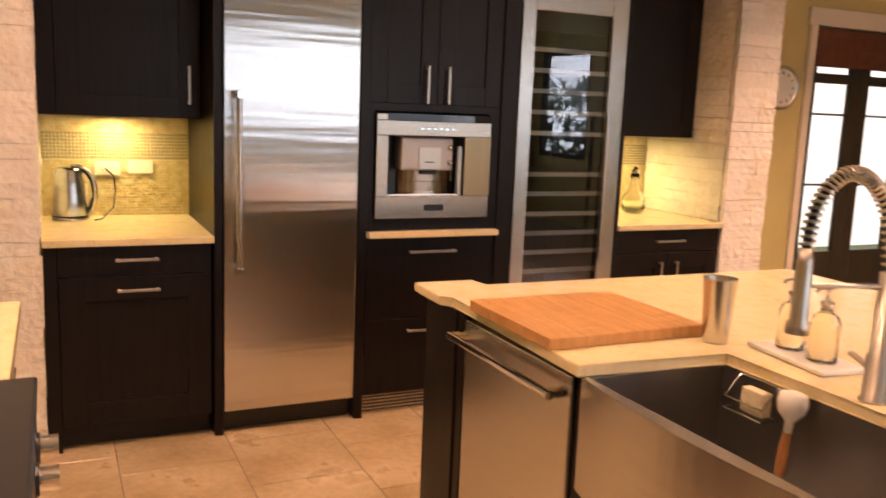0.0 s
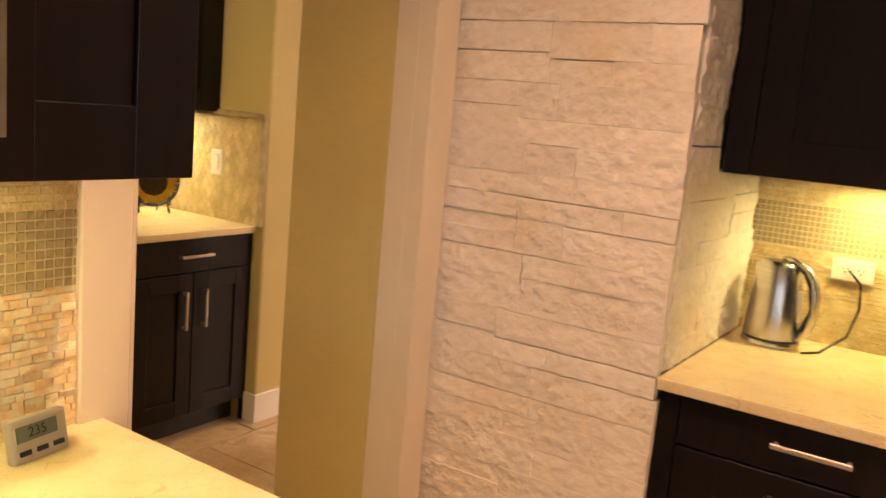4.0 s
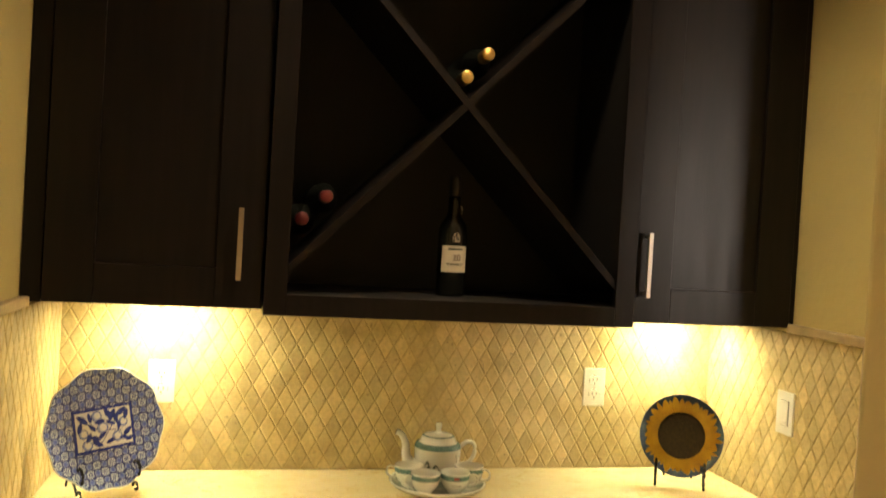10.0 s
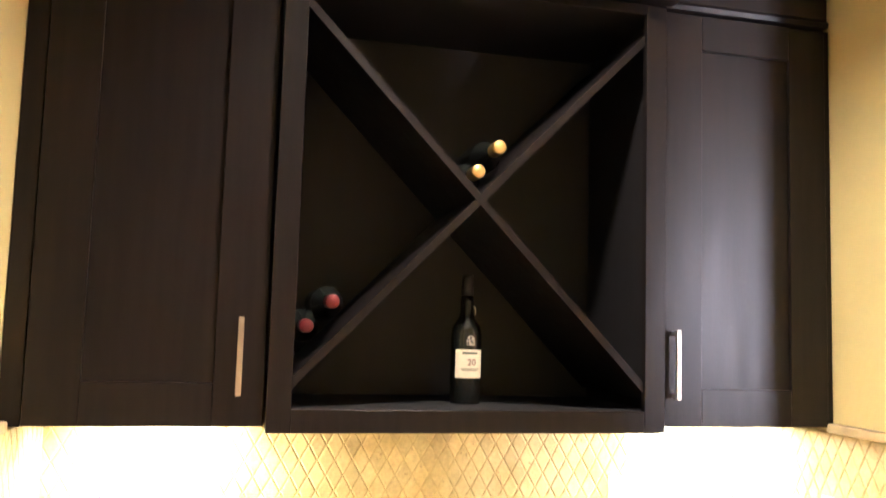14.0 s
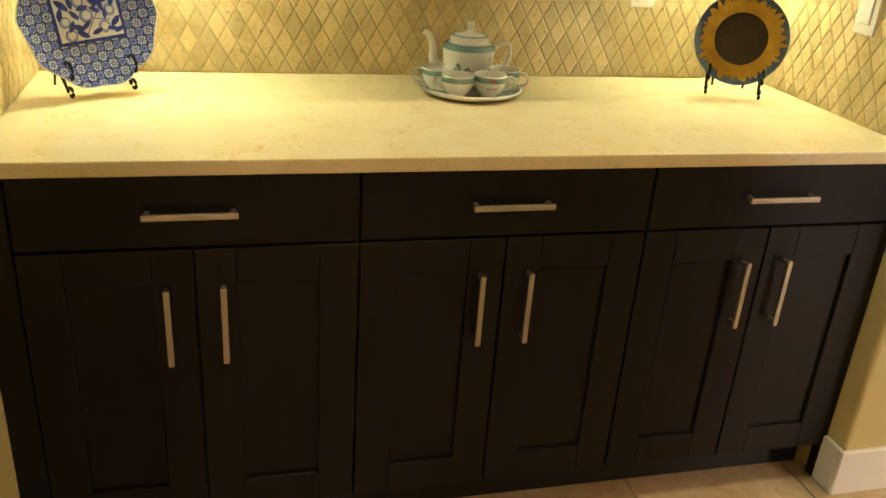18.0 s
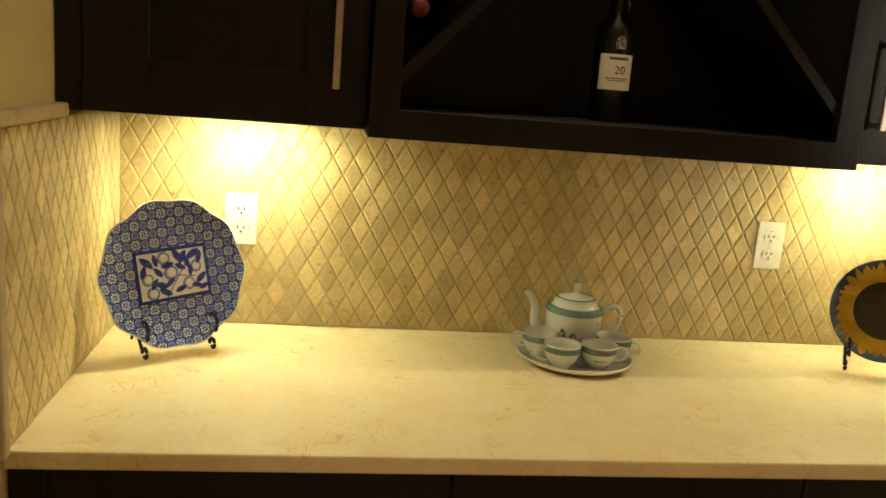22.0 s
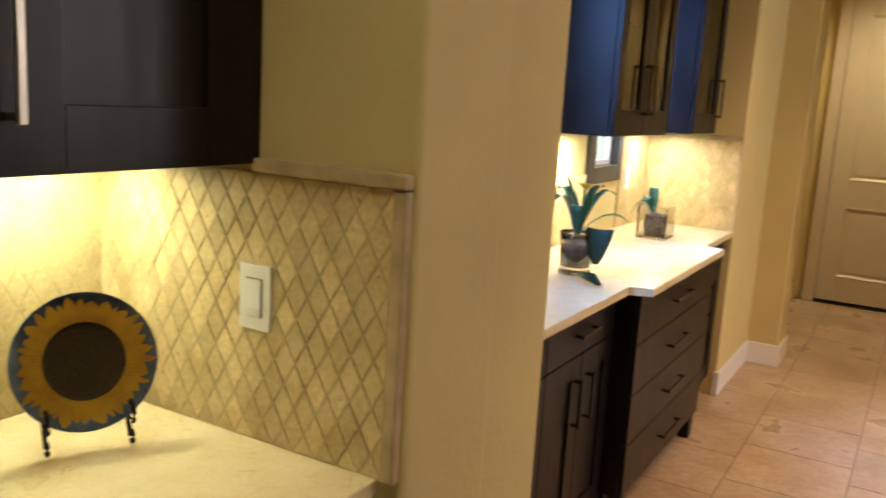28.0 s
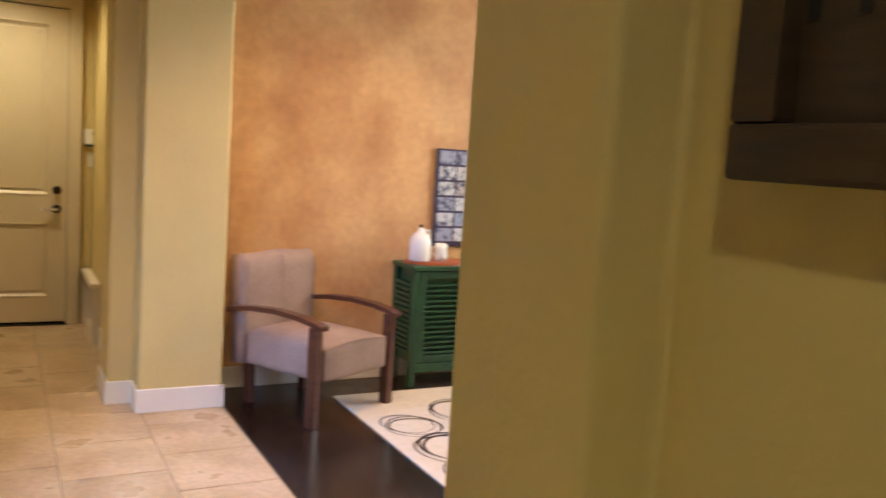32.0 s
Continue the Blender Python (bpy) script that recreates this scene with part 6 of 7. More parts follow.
def cushion(x0, x1, y0, y1, z0, z1, crown_z=0.02, r=0.035):
    """An upholstered block with rounded edges and a crowned top."""
    bm = boxes([(x0, x1, y0, y1, z0, z1)], r, 4)
    bmesh.ops.subdivide_edges(bm, edges=[e for e in bm.edges if e.calc_length() > 0.12], cuts=5, use_grid_fill=True)
    cx, cy = (x0 + x1) / 2, (y0 + y1) / 2
    for v in bm.verts:
        u, w = (v.co.x - cx) / ((x1 - x0) / 2), (v.co.y - cy) / ((y1 - y0) / 2)
        if v.co.z > (z0 + z1) / 2:
            v.co.z += crown_z * (1 - u * u) * (1 - w * w) + crown_z * 0.5 * (1 - abs(u) ** 3)
        v.co.y += 0.006 * math.sin(9 * v.co.x) * (1 - abs(u))
    return bm


part("seat", cushion(-0.275, 0.275, -0.345, 0.26, 0.235, 0.425, 0.032), FABRIC, chair, smooth=True)
back = bmesh.new()
prof = [(0.255, 0.235), (0.265, 0.40), (0.272, 0.60), (0.262, 0.76), (0.275, 0.83), (0.310, 0.872), (0.350, 0.864), (0.372, 0.82), (0.362, 0.60), (0.350, 0.40), (0.335, 0.235)]
cols = []
for k in range(15):
    u = -1 + 2 * k / 14
    sh = 1 - 0.05 * abs(u) ** 6
    cols.append([back.verts.new((0.295 * u, 0.30 + (y - 0.30) * sh + 0.015 * u * u, 0.235 + (z - 0.235) * (1 - 0.012 * abs(u) ** 4) + 0.006 * math.cos(5 * u))) for y, z in prof])
for a, b in zip(cols, cols[1:]):
    for k in range(len(prof)):
        back.faces.new((a[k], b[k], b[(k + 1) % len(prof)], a[(k + 1) % len(prof)]))
back.faces.new(cols[0])
back.faces.new(cols[-1][::-1])
bmesh.ops.recalc_face_normals(back, faces=back.faces)
part("backrest", back, FABRIC, chair, smooth=True)
part("seam", tube([(0.0, 0.252, 0.45), (0.0, 0.257, 0.62), (0.0, 0.2475, 0.76), (0.0, 0.262, 0.832), (0.0, 0.300, 0.876)], 0.0028, 6), FABRIC, chair, "stitched seam down the backrest")
part("welt", tube([(-0.262, -0.338, 0.420), (-0.13, -0.344, 0.436), (0.0, -0.345, 0.441), (0.13, -0.344, 0.436), (0.262, -0.338, 0.420)], 0.0042, 6), FABRIC, chair, "piped front edge of the seat")
for s in (-1, 1):
    x = s * 0.318
    armb = bmesh.new()
    pts = [(-0.375, 0.548), (-0.33, 0.562), (-0.20, 0.582), (-0.02, 0.590), (0.16, 0.580), (0.30, 0.558), (0.345, 0.545)]
    lo = []
    for y, z in pts:
        w = 0.035 if y < -0.1 else 0.030
        lo.append([armb.verts.new((x + dx, y, z + dz)) for dx, dz in ((-w, -0.014), (w, -0.014), (w, 0.014), (-w, 0.014))])
    for a, b in zip(lo, lo[1:]):
        for k in range(4):
            armb.faces.new((a[k], a[(k + 1) % 4], b[(k + 1) % 4], b[k]))
    armb.faces.new(lo[0][::-1])
    armb.faces.new(lo[-1])
    bmesh.ops.recalc_face_normals(armb, faces=armb.faces)
    bmesh.ops.bevel(armb, geom=[e for e in armb.edges if not e.is_boundary], offset=0.003, segments=1, affect="EDGES")
    part("arm", armb, CHERRY, chair, "curved dark cherry arm")
    part("leg", boxes([(x - 0.027, x + 0.027, -0.345, -0.285, 0, 0.545)], 0.004), CHERRY, chair)
    part("leg", slanted(s * 0.225, 0.0, s * 0.235, 0.236, 0.24, 0.29, 0.045), CHERRY, chair)
    part("piping", tube([(s * 0.270, 0.262, 0.40), (s * 0.276, 0.262, 0.60), (s * 0.274, 0.256, 0.76), (s * 0.270, 0.268, 0.825)], 0.004, 6), FABRIC, chair)

GREEN = shader("green_lacquer", (0.022, 0.075, 0.028), 0.36, tint=(0.012, 0.042, 0.018), scale=12, bump=0.1)
gc = thing("louvred_cabinet", pose(8.72, -0.56, 0, 0, 0, -90), "green painted cabinet with louvred doors", "cabinet")
GW, GD, GH = 0.86, 0.32, 0.82
part("top", boxes([(-0.015, GW + 0.015, -0.015, GD, GH - 0.03, GH)], 0.006, 2), GREEN, gc)
part("body", boxes([(0.03, GW - 0.03, 0.05, GD, 0.16, GH - 0.03)]), GREEN, gc)
for x in (0.0, GW - 0.05):
    for y in (0.0, GD - 0.05):
        part("post", boxes([(x, x + 0.05, y, y + 0.05, 0, GH - 0.03)], 0.004), GREEN, gc)
part("apron", boxes([(0.05, GW - 0.05, 0.008, 0.04, 0.10, 0.16)], 0.003), GREEN, gc)
for k in range(2):
    x0 = 0.055 + k * (GW - 0.11) / 2
    x1 = x0 + (GW - 0.11) / 2 - 0.004
    d = part("door", boxes([(x0, x0 + 0.05, 0.008, 0.034, 0.165, GH - 0.035), (x1 - 0.05, x1, 0.008, 0.034, 0.165, GH - 0.035), (x0 + 0.05, x1 - 0.05, 0.008, 0.034, GH - 0.085, GH - 0.035), (x0 + 0.05, x1 - 0.05, 0.008, 0.034, 0.165, 0.215)], 0.002), GREEN, gc)
    for j in range(14):
        z = 0.225 + j * 0.035
        part("louvre", slanted(x0 + 0.05, z + 0.008, x1 - 0.05, z + 0.008, 0.012, 0.036, 0.012), GREEN, d)
for j in range(14):
    part("side_louvre", boxes([(-0.004, 0.029, 0.06, GD - 0.06, 0.225 + 0.035 * j, 0.245 + 0.035 * j)]), GREEN, gc)
TERRA = shader("orange_lacquer", (0.36, 0.09, 0.03), 0.35, vary=0.2)
tr = tagged(part("oval_tray", prism(ellipse(0, 0, 0.13, 0.24, 0, 40), 0, 0.018, 0.004), TERRA), "orange lacquer tray on the green cabinet", "tray")
tr.matrix_world = pose(8.88, -0.80, GH + 0.001)
jug = thing("stoneware_jug", pose(8.87, -0.665, GH + 0.020), "white stoneware jug with a cork on a tray", "jug")
part("body", lathe([(0.0, 0), (0.070, 0), (0.074, 0.01), (0.074, 0.13), (0.060, 0.165), (0.030, 0.195), (0.020, 0.205), (0.021, 0.222), (0.0, 0.222)], 32), PORCELAIN, jug, smooth=True)
part("cork", lathe([(0.0, 0.2225), (0.013, 0.2225), (0.014, 0.245), (0.0, 0.246)], 16), CHERRY, jug, "dark cork", True)
part("handle", tube([(0, -0.025, 0.20), (0, -0.06, 0.205), (0, -0.072, 0.175), (0, -0.06, 0.155)], 0.007, 8), PORCELAIN, jug)
mug = thing("white_pitcher", pose(8.86, -0.82, GH + 0.020), "small white pitcher on the tray", "pitcher")
part("body", lathe([(0.0, 0), (0.040, 0), (0.046, 0.03), (0.040, 0.08), (0.044, 0.115), (0.041, 0.115), (0.036, 0.08), (0.041, 0.03), (0.0, 0.01)], 28), PORCELAIN, mug, smooth=True)
part("handle", tube([(0, 0.040, 0.095), (0, 0.065, 0.09), (0, 0.066, 0.05), (0, 0.042, 0.03)], 0.005, 8), PORCELAIN, mug)
po = thing("collage_poster", pose(9.035, -1.06, 1.26, 0, 0, -90), "dark framed collage of small pale pictures", "poster")
part("frame", boxes([(-0.23, 0.23, -0.012, 0.0, -0.34, 0.34)], 0.003), shader("plum_frame", (0.035, 0.025, 0.06), 0.4, vary=0.2), po)
pr = random.Random(3)
for r in range(6):
    for c in range(3):
        x0, z0 = -0.205 + 0.142 * c, 0.235 - 0.108 * r
        col = pr.choice(((0.52, 0.50, 0.48), (0.30, 0.32, 0.42), (0.45, 0.40, 0.36), (0.55, 0.55, 0.56)))
        nm = "photo_%d" % (int(col[0] * 100))
        mt = bpy.data.materials.get(nm) or shader(nm, col, 0.35, tint=(0.06, 0.07, 0.12), scale=26, detail=3, lo=0.45, hi=0.62)
        part("photo", boxes([(x0, x0 + 0.128, -0.0135, -0.0121, z0, z0 + 0.092)]), mt, po)

RUGM = shader("ivory_rug", (0.62, 0.54, 0.44), 0.95, vary=0.08, scale=20, bump=0.6, bump_scale=400, bump_dist=0.002)
rug = thing("area_rug", pose(7.2, -1.25, 0.001), "ivory rug with dark looping rings", "rug")
part("weave", boxes([(-1.45, 1.47, -1.22, 1.235, 0, 0.008)], 0.003), RUGM, rug)
RINGM = shader("rug_ring_yarn", (0.045, 0.032, 0.03), 0.95, vary=0.3, scale=60)
rr = random.Random(11)


def ring_band(cx, cy, rx, ry, turn, w):
    bm = bmesh.new()
    inner, outer = ellipse(cx, cy, rx - w, ry - w, turn, 48), ellipse(cx + 0.004, cy, rx, ry, turn, 48)
    a = [bm.verts.new((x, y, 0.0095)) for x, y in inner]
    b = [bm.verts.new((x, y, 0.0095)) for x, y in outer]
    for k in range(48):
        bm.faces.new((a[k], b[k], b[(k + 1) % 48], a[(k + 1) % 48]))
    return bm


for gx in range(7):
    for gy in range(6):
        cx, cy = -1.2 + gx * 0.40 + (gy % 2) * 0.18, 0.98 - gy * 0.40 + rr.uniform(-0.05, 0.05)
        if abs(cx) > 1.22 or abs(cy) > 1.0:
            continue
        for j in range(3):
            r0 = rr.uniform(0.13, 0.22)
            part("ring", ring_band(cx + rr.uniform(-0.03, 0.03), cy + rr.uniform(-0.03, 0.03), r0 * 1.12, r0, rr.uniform(0, 3), rr.choice((0.008, 0.011, 0.016))), RINGM, rug)

# plaque on the stepped wall
pq = thing("wooden_plaque", pose(4.199, 1.174, 0.0, 0, 0, 178.6), "dark carved wooden plaque with raised letters", "plaque")
OLDWOOD = shader("old_dark_wood", (0.040, 0.022, 0.011), 0.6, tint=(0.020, 0.011, 0.006), scale=6, stretch=(2, 1, 9), bump=0.3, bump_scale=60)
for r in ((-0.24, 0.24, -0.045, 0, 1.545, 1.60), (-0.24, 0.24, -0.045, 0, 1.90, 1.955), (-0.24, -0.185, -0.045, 0, 1.60, 1.90), (0.185, 0.24, -0.045, 0, 1.60, 1.90)):
    part("frame_rail", boxes([r], 0.006, 2), OLDWOOD, pq)
part("field", boxes([(-0.185, 0.185, -0.018, 0, 1.60, 1.90)]), OLDWOOD, pq)
text(pq, "THA", 0.125, pose(-0.085, -0.0195, 1.732, 90, 0, 0), SEAM)
for k in range(4):
    part("letter_bar", boxes([(0.04 + 0.036 * k, 0.048 + 0.036 * k, -0.022, -0.0185, 1.69, 1.775)], 0.001), SEAM, pq)

# ---- far end of the kitchen ----
structure("door_casing_2", TRIM, [(4.595, 4.62, -4.89, -4.825, 0, 2.18), (4.595, 4.62, -6.07, -6.00, 0, 2.18), (4.595, 4.62, -6.09, -4.805, 2.18, 2.30)], "cream casing of the terrace doors", "trim", 0.003)
for k in range(2):
    y1 = -4.892 - k * 0.555
    fdn = thing(f"door_{k + 2}", pose(4.68, y1, 0, 0, 0, -90), "dark glazed terrace door in the kitchen", "door", kind="structure")
    for r in ((0, 0.10, -0.02, 0.02, 0.01, 2.175), (0.452, 0.552, -0.02, 0.02, 0.01, 2.175), (0.10, 0.452, -0.02, 0.02, 0.01, 0.55), (0.10, 0.452, -0.02, 0.02, 2.08, 2.175), (0.10, 0.452, -0.02, 0.02, 1.79, 1.86)):
        part("stile" if r[1] - r[0] < 0.2 else "rail", boxes([r], 0.002), WFRAME, fdn)
    for z in (1.045, 1.56):
        part("glazing_bar", boxes([(0.10, 0.452, -0.012, 0.012, z, z + 0.016)]), WFRAME, fdn)
    gp = part("pane", boxes([(0.099, 0.453, -0.003, 0.003, 0.549, 2.081)]), GLASS, fdn)
    gp.visible_shadow = False
sh = thing("roman_shade", pose(4.65, -5.445, 0, 0, 0, -90), "folded reddish brown roman shade over the doors", "blind")
SHADE = shader("rust_fabric", (0.16, 0.055, 0.03), 0.9, vary=0.25, scale=12, bump=0.3, bump_scale=200)
for k in range(3):
    part("fold", boxes([(-0.548, 0.548, -0.035 - 0.008 * k, 0.0 - 0.008 * k, 2.07 - 0.085 * k, 2.17 - 0.07 * k)], 0.012, 3), SHADE, sh)
clock = thing("wall_clock", pose(4.618, -4.605, 1.735, 0, 0, -90), "round grey wall clock behind the stone column", "clock")
fc = part("rim", lathe([(0.0, 0), (0.15, 0), (0.15, 0.03), (0.135, 0.035), (0.128, 0.02), (0.0, 0.02)], 48), NICKEL, clock, smooth=True)
fc.matrix_local = pose(0, 0, 0, 90, 0, 0)
dial = part("dial", lathe([(0.0, 0.0205), (0.127, 0.0205), (0.127, 0.0215), (0.0, 0.0215)], 48), OUTLET, clock)
dial.matrix_local = pose(0, 0, 0, 90, 0, 0)
for k in range(12):
    a = math.pi * k / 6
    part("tick", boxes([(0.10 * math.sin(a) - 0.004, 0.10 * math.sin(a) + 0.004, -0.024, -0.0216, 0.10 * math.cos(a) - 0.010, 0.10 * math.cos(a) + 0.010)]), BLACK, dial).matrix_local = pose(0, 0, 0, -90, 0, 0)
dec = thing("glass_decanter", pose(4.37, -3.23, TOPZ + 0.001), "clear glass decanter on the counter", "decanter")
part("body", lathe([(0.0, 0), (0.06, 0), (0.075, 0.03), (0.07, 0.09), (0.03, 0.14), (0.022, 0.20), (0.03, 0.235), (0.026, 0.235), (0.018, 0.20), (0.026, 0.14), (0.064, 0.09), (0.068, 0.03), (0.0, 0.01)], 28), GLASS, dec, smooth=True)
part("stopper", lathe([(0.0, 0.2355), (0.022, 0.2355), (0.03, 0.26), (0.0, 0.285)], 20), CHROME, dec, smooth=True)
# west windows and what lies outside
for k in range(5):
    y0 = -6.2 + k * 1.06
    wk = thing(f"window_{k + 3}", pose(-3.16, 0, 0), "tall kitchen window in a dark frame", "window", kind="structure")
    for r in ((-0.04, 0.06, y0, y0 + 0.05, 1.05, 2.4), (-0.04, 0.06, y0 + 1.01, y0 + 1.06, 1.05, 2.4), (-0.04, 0.06, y0 + 0.05, y0 + 1.01, 1.05, 1.11), (-0.04, 0.06, y0 + 0.05, y0 + 1.01, 2.34, 2.4)):
        part("window_frame", boxes([r], 0.003), WFRAME, wk)
    pw = part("pane", boxes([(0.0, 0.005, y0 + 0.05, y0 + 1.01, 1.11, 2.34)]), GLASS, wk)
    pw.visible_shadow = False
ws = thing("window_8", pose(-2.35, -6.44, 0), "kitchen window in a dark frame facing the garden", "window", kind="structure")
for r in ((-0.6, -0.55, -0.05, 0.05, 0.9, 2.35), (0.55, 0.6, -0.05, 0.05, 0.9, 2.35), (-0.55, 0.55, -0.05, 0.05, 0.9, 0.96), (-0.55, 0.55, -0.05, 0.05, 2.29, 2.35)):
    part("window_frame", boxes([r], 0.003), WFRAME, ws)
part("pane", boxes([(-0.55, 0.55, 0.0, 0.005, 0.96, 2.29)]), GLASS, ws).visible_shadow = False
WHITEBRICK = shader("white_brick", (0.72, 0.70, 0.66), 0.8, vary=0.12, scale=9, bump=0.5, bump_scale=30)
GRASS = shader("lawn", (0.05, 0.10, 0.03), 0.9, vary=0.4, scale=3)
structure("ground", GRASS, [(-400, 400, -400, 400, -0.5, -0.13)], "lawn and garden outside", "ground")
structure("wall_terrace", WHITEBRICK, [(8.2, 8.4, -16.0, -3.4, -0.13, 4.0)], "white brick terrace wall outside the doors", "wall")
tagged(block("backdrop_sky", glow("bright_sky_haze", (0.72, 0.86, 1.0), 5.0), -16, 6, -13.2, -13.1, -0.12, 9.0), "pale bright sky beyond the garden hedge", "sky", "", "structure")
HEDGE = shader("hedge_leaves", (0.05, 0.11, 0.035), 0.8, tint=(0.02, 0.05, 0.02), scale=7, detail=8, bump=0.9, bump_scale=12, bump_dist=0.1)
hb = bmesh.new()
hr = random.Random(8)
for k in range(4200):
    p = Vector((hr.gauss(-9, 0.7), hr.uniform(-5, 3), hr.uniform(-0.1, 2.4))) if k < 2600 else Vector((hr.uniform(-9, -2), hr.gauss(-10.2, 0.5), hr.uniform(-0.1, 2.2)))
    a, b = Vector((hr.gauss(0, 1), hr.gauss(0, 1), hr.gauss(0, 1))).normalized() * 0.14, Vector((hr.gauss(0, 1), hr.gauss(0, 1), hr.gauss(0, 1))).normalized() * 0.08
    hb.faces.new([hb.verts.new(p + s) for s in (a, b, -a, -b)])
tagged(part("hedge", hb, HEDGE), "green garden hedge outside the kitchen windows", "hedge", "", "stuff")

# ---- lamp fittings ----
for x, y, w, c in DOWN:
    d = thing("recessed_downlight", pose(x, y, CEIL - 0.012), "round recessed ceiling downlight", "ceiling light", "downlights")
    part("trim_ring", lathe([(0.062, 0.0), (0.085, 0.0), (0.085, 0.0115), (0.062, 0.0115)], 32), WHITE, d)
for x, y, z, w in PUCK:
    d = thing("puck_fitting", pose(x, y, z + 0.003) @ (Matrix.Diagonal((2.6, 1, 1, 1)) if 1 < y and x < 6 else Matrix()), "small slim lamp under a cabinet", "lamp", "under-cabinet lamps")
    part("housing", lathe([(0.0, 0.004), (0.036, 0.004), (0.036, 0.0105), (0.0, 0.0105)], 24), NICKEL, d)

# ---- pieces: pencil trim and diamond tiles ----
PENCIL = shader("travertine_trim", (0.55, 0.42, 0.25), 0.45, vary=0.25, scale=20, bump=0.2, bump_scale=80)


def poly_tile(poly, thick, inset, lift):
    """A tile over a flat outline (u, v), its rim worn round in two steps; faces +w."""
    n = len(poly)
    cx, cy = sum(p[0] for p in poly) / n, sum(p[1] for p in poly) / n

    def shrunk(by):
        out = []
        for x, y in poly:
            d = math.hypot(x - cx, y - cy)
            f = max(0.0, 1 - by / max(d, 1e-6))
            out.append((cx + (x - cx) * f, cy + (y - cy) * f))
        return out

    v = []
    for by, z in ((0.0, 0.0), (0.0, thick - lift), (inset * 0.45, thick - lift * 0.30), (inset, thick)):
        v += [(x, y, z) for x, y in shrunk(by)]
    f = []
    for base in (0, n, 2 * n):
        f += [(base + k, base + (k + 1) % n, base + n + (k + 1) % n, base + n + k) for k in range(n)]
    f.append(tuple(range(3 * n, 4 * n)))
    return v, f


def clip(poly, u0, u1, v0, v1):
    for ax, lim, sgn in ((0, u0, 1), (0, u1, -1), (1, v0, 1), (1, v1, -1)):
        out = []
        for k in range(len(poly)):
            p, q = poly[k - 1], poly[k]
            dp, dq = sgn * (p[ax] - lim), sgn * (q[ax] - lim)
            if (dp >= 0) != (dq >= 0):
                t = dp / (dp - dq)
                out.append((p[0] + t * (q[0] - p[0]), p[1] + t * (q[1] - p[1])))
            if dq >= 0:
                out.append(q)
        poly = out
        if len(poly) < 3:
            return []
    return poly


def raw(name, v, f, material):
    me = bpy.data.meshes.new(name)
    me.from_pydata(v, [], f)
    me.materials.append(material)
    return me


FULL = None


def diamonds(panel, m, u1, v1, singles, W=0.0461, H=0.0792, ou=0.0, ov=0.0):
    """Fills a panel of u1 by v1 with rhombic tiles; m maps (u, v, out) to the world. singles(u, v): built as a part."""
    global FULL
    gap = 0.0010
    jv, jf = [], []
    rng = random.Random(int(u1 * 1000))
    cols_n, rows_n = int(u1 / W) + 2, int(v1 / (H / 2)) + 2
    for j in range(-1, rows_n):
        for i in range(-1, cols_n):
            cu, cv = ou + i * W + (W / 2 if j % 2 else 0), ov + j * H / 2
            full = [(-W / 2 + gap, 0), (0, -H / 2 + gap * 1.7), (W / 2 - gap, 0), (0, H / 2 - gap * 1.7)]
            poly = clip([(cu + x, cv + y) for x, y in full], 0.001, u1 - 0.001, 0.001, v1 - 0.001)
            if not poly:
                continue
            area = abs(sum(poly[k - 1][0] * poly[k][1] - poly[k][0] * poly[k - 1][1] for k in range(len(poly)))) / 2
            if area < 1.2e-4:
                continue
            cx, cy = sum(p[0] for p in poly) / len(poly), sum(p[1] for p in poly) / len(poly)
            th = 0.0075 + rng.uniform(-0.0005, 0.0005)
            whole = len(poly) == 4 and area > 0.98 * (W - 2 * gap) * (H - 3.4 * gap) / 2
            if singles(cx, cy):
                if whole:
                    if FULL is None:
                        FULL = raw("tile", *poly_tile(full, 0.0075, 0.0052, 0.0019), DIAMOND)
                    me, loc = FULL, (cu, cv, rng.uniform(-0.0005, 0.0005))
                else:
                    me, loc = raw("tile", *poly_tile([(x - cx, y - cy) for x, y in poly], th, 0.0052, 0.0019), DIAMOND), (cx, cy, 0)
                ob = new("tile", me)
                ob.parent = panel
                ob.matrix_local = m @ pose(*loc, rng.gauss(0, 0.3), rng.gauss(0, 0.3), 0)
            else:
                v, f = poly_tile(poly, th, 0.0052, 0.0019)
                o = len(jv)
                jv += [tuple(m @ Vector(p)) for p in v]
                jf += [tuple(o + k for k in q) for q in f]
    if jv:
        ob = new("tile_field", raw("tile_field", jv, jf, DIAMOND))
        ob.parent = panel
        ob["kind"] = "stuff"


def tile_wall(name, m, u1, v1, singles, label, ou=0.0104, ov=0.0):
    """A grouted bed with tiles on it. m: local x along the wall, local y up, local z out of the wall."""
    bed = part("grout_bed", boxes([(0, u1, 0, v1, 0.0, 0.0099)]), DIAMOND_GROUT)
    bed.name = name
    bed.matrix_world = m
    tagged(bed, label, "backsplash", "", "structure")
    diamonds(bed, pose(0, 0, 0.0045), u1, v1, singles, ou=ou, ov=ov)
    return bed


UP = pose(0, 0, 0, 90, 0, 0)
tile_wall("backsplash_back", pose(2.666 - 0.0461 / 2, BACK, 0.9145) @ UP, 1.926, 0.500, lambda u, v: 0.24 < u < 1.44, "tumbled travertine diamond tile backsplash", 0.0104 + 0.0461 / 2)
tile_wall("backsplash_left", pose(NICHE_L, 2.170, 0.9145, 0, 0, 90) @ UP, 0.678, 0.475, lambda u, v: True, "tumbled travertine diamond tile side splash")
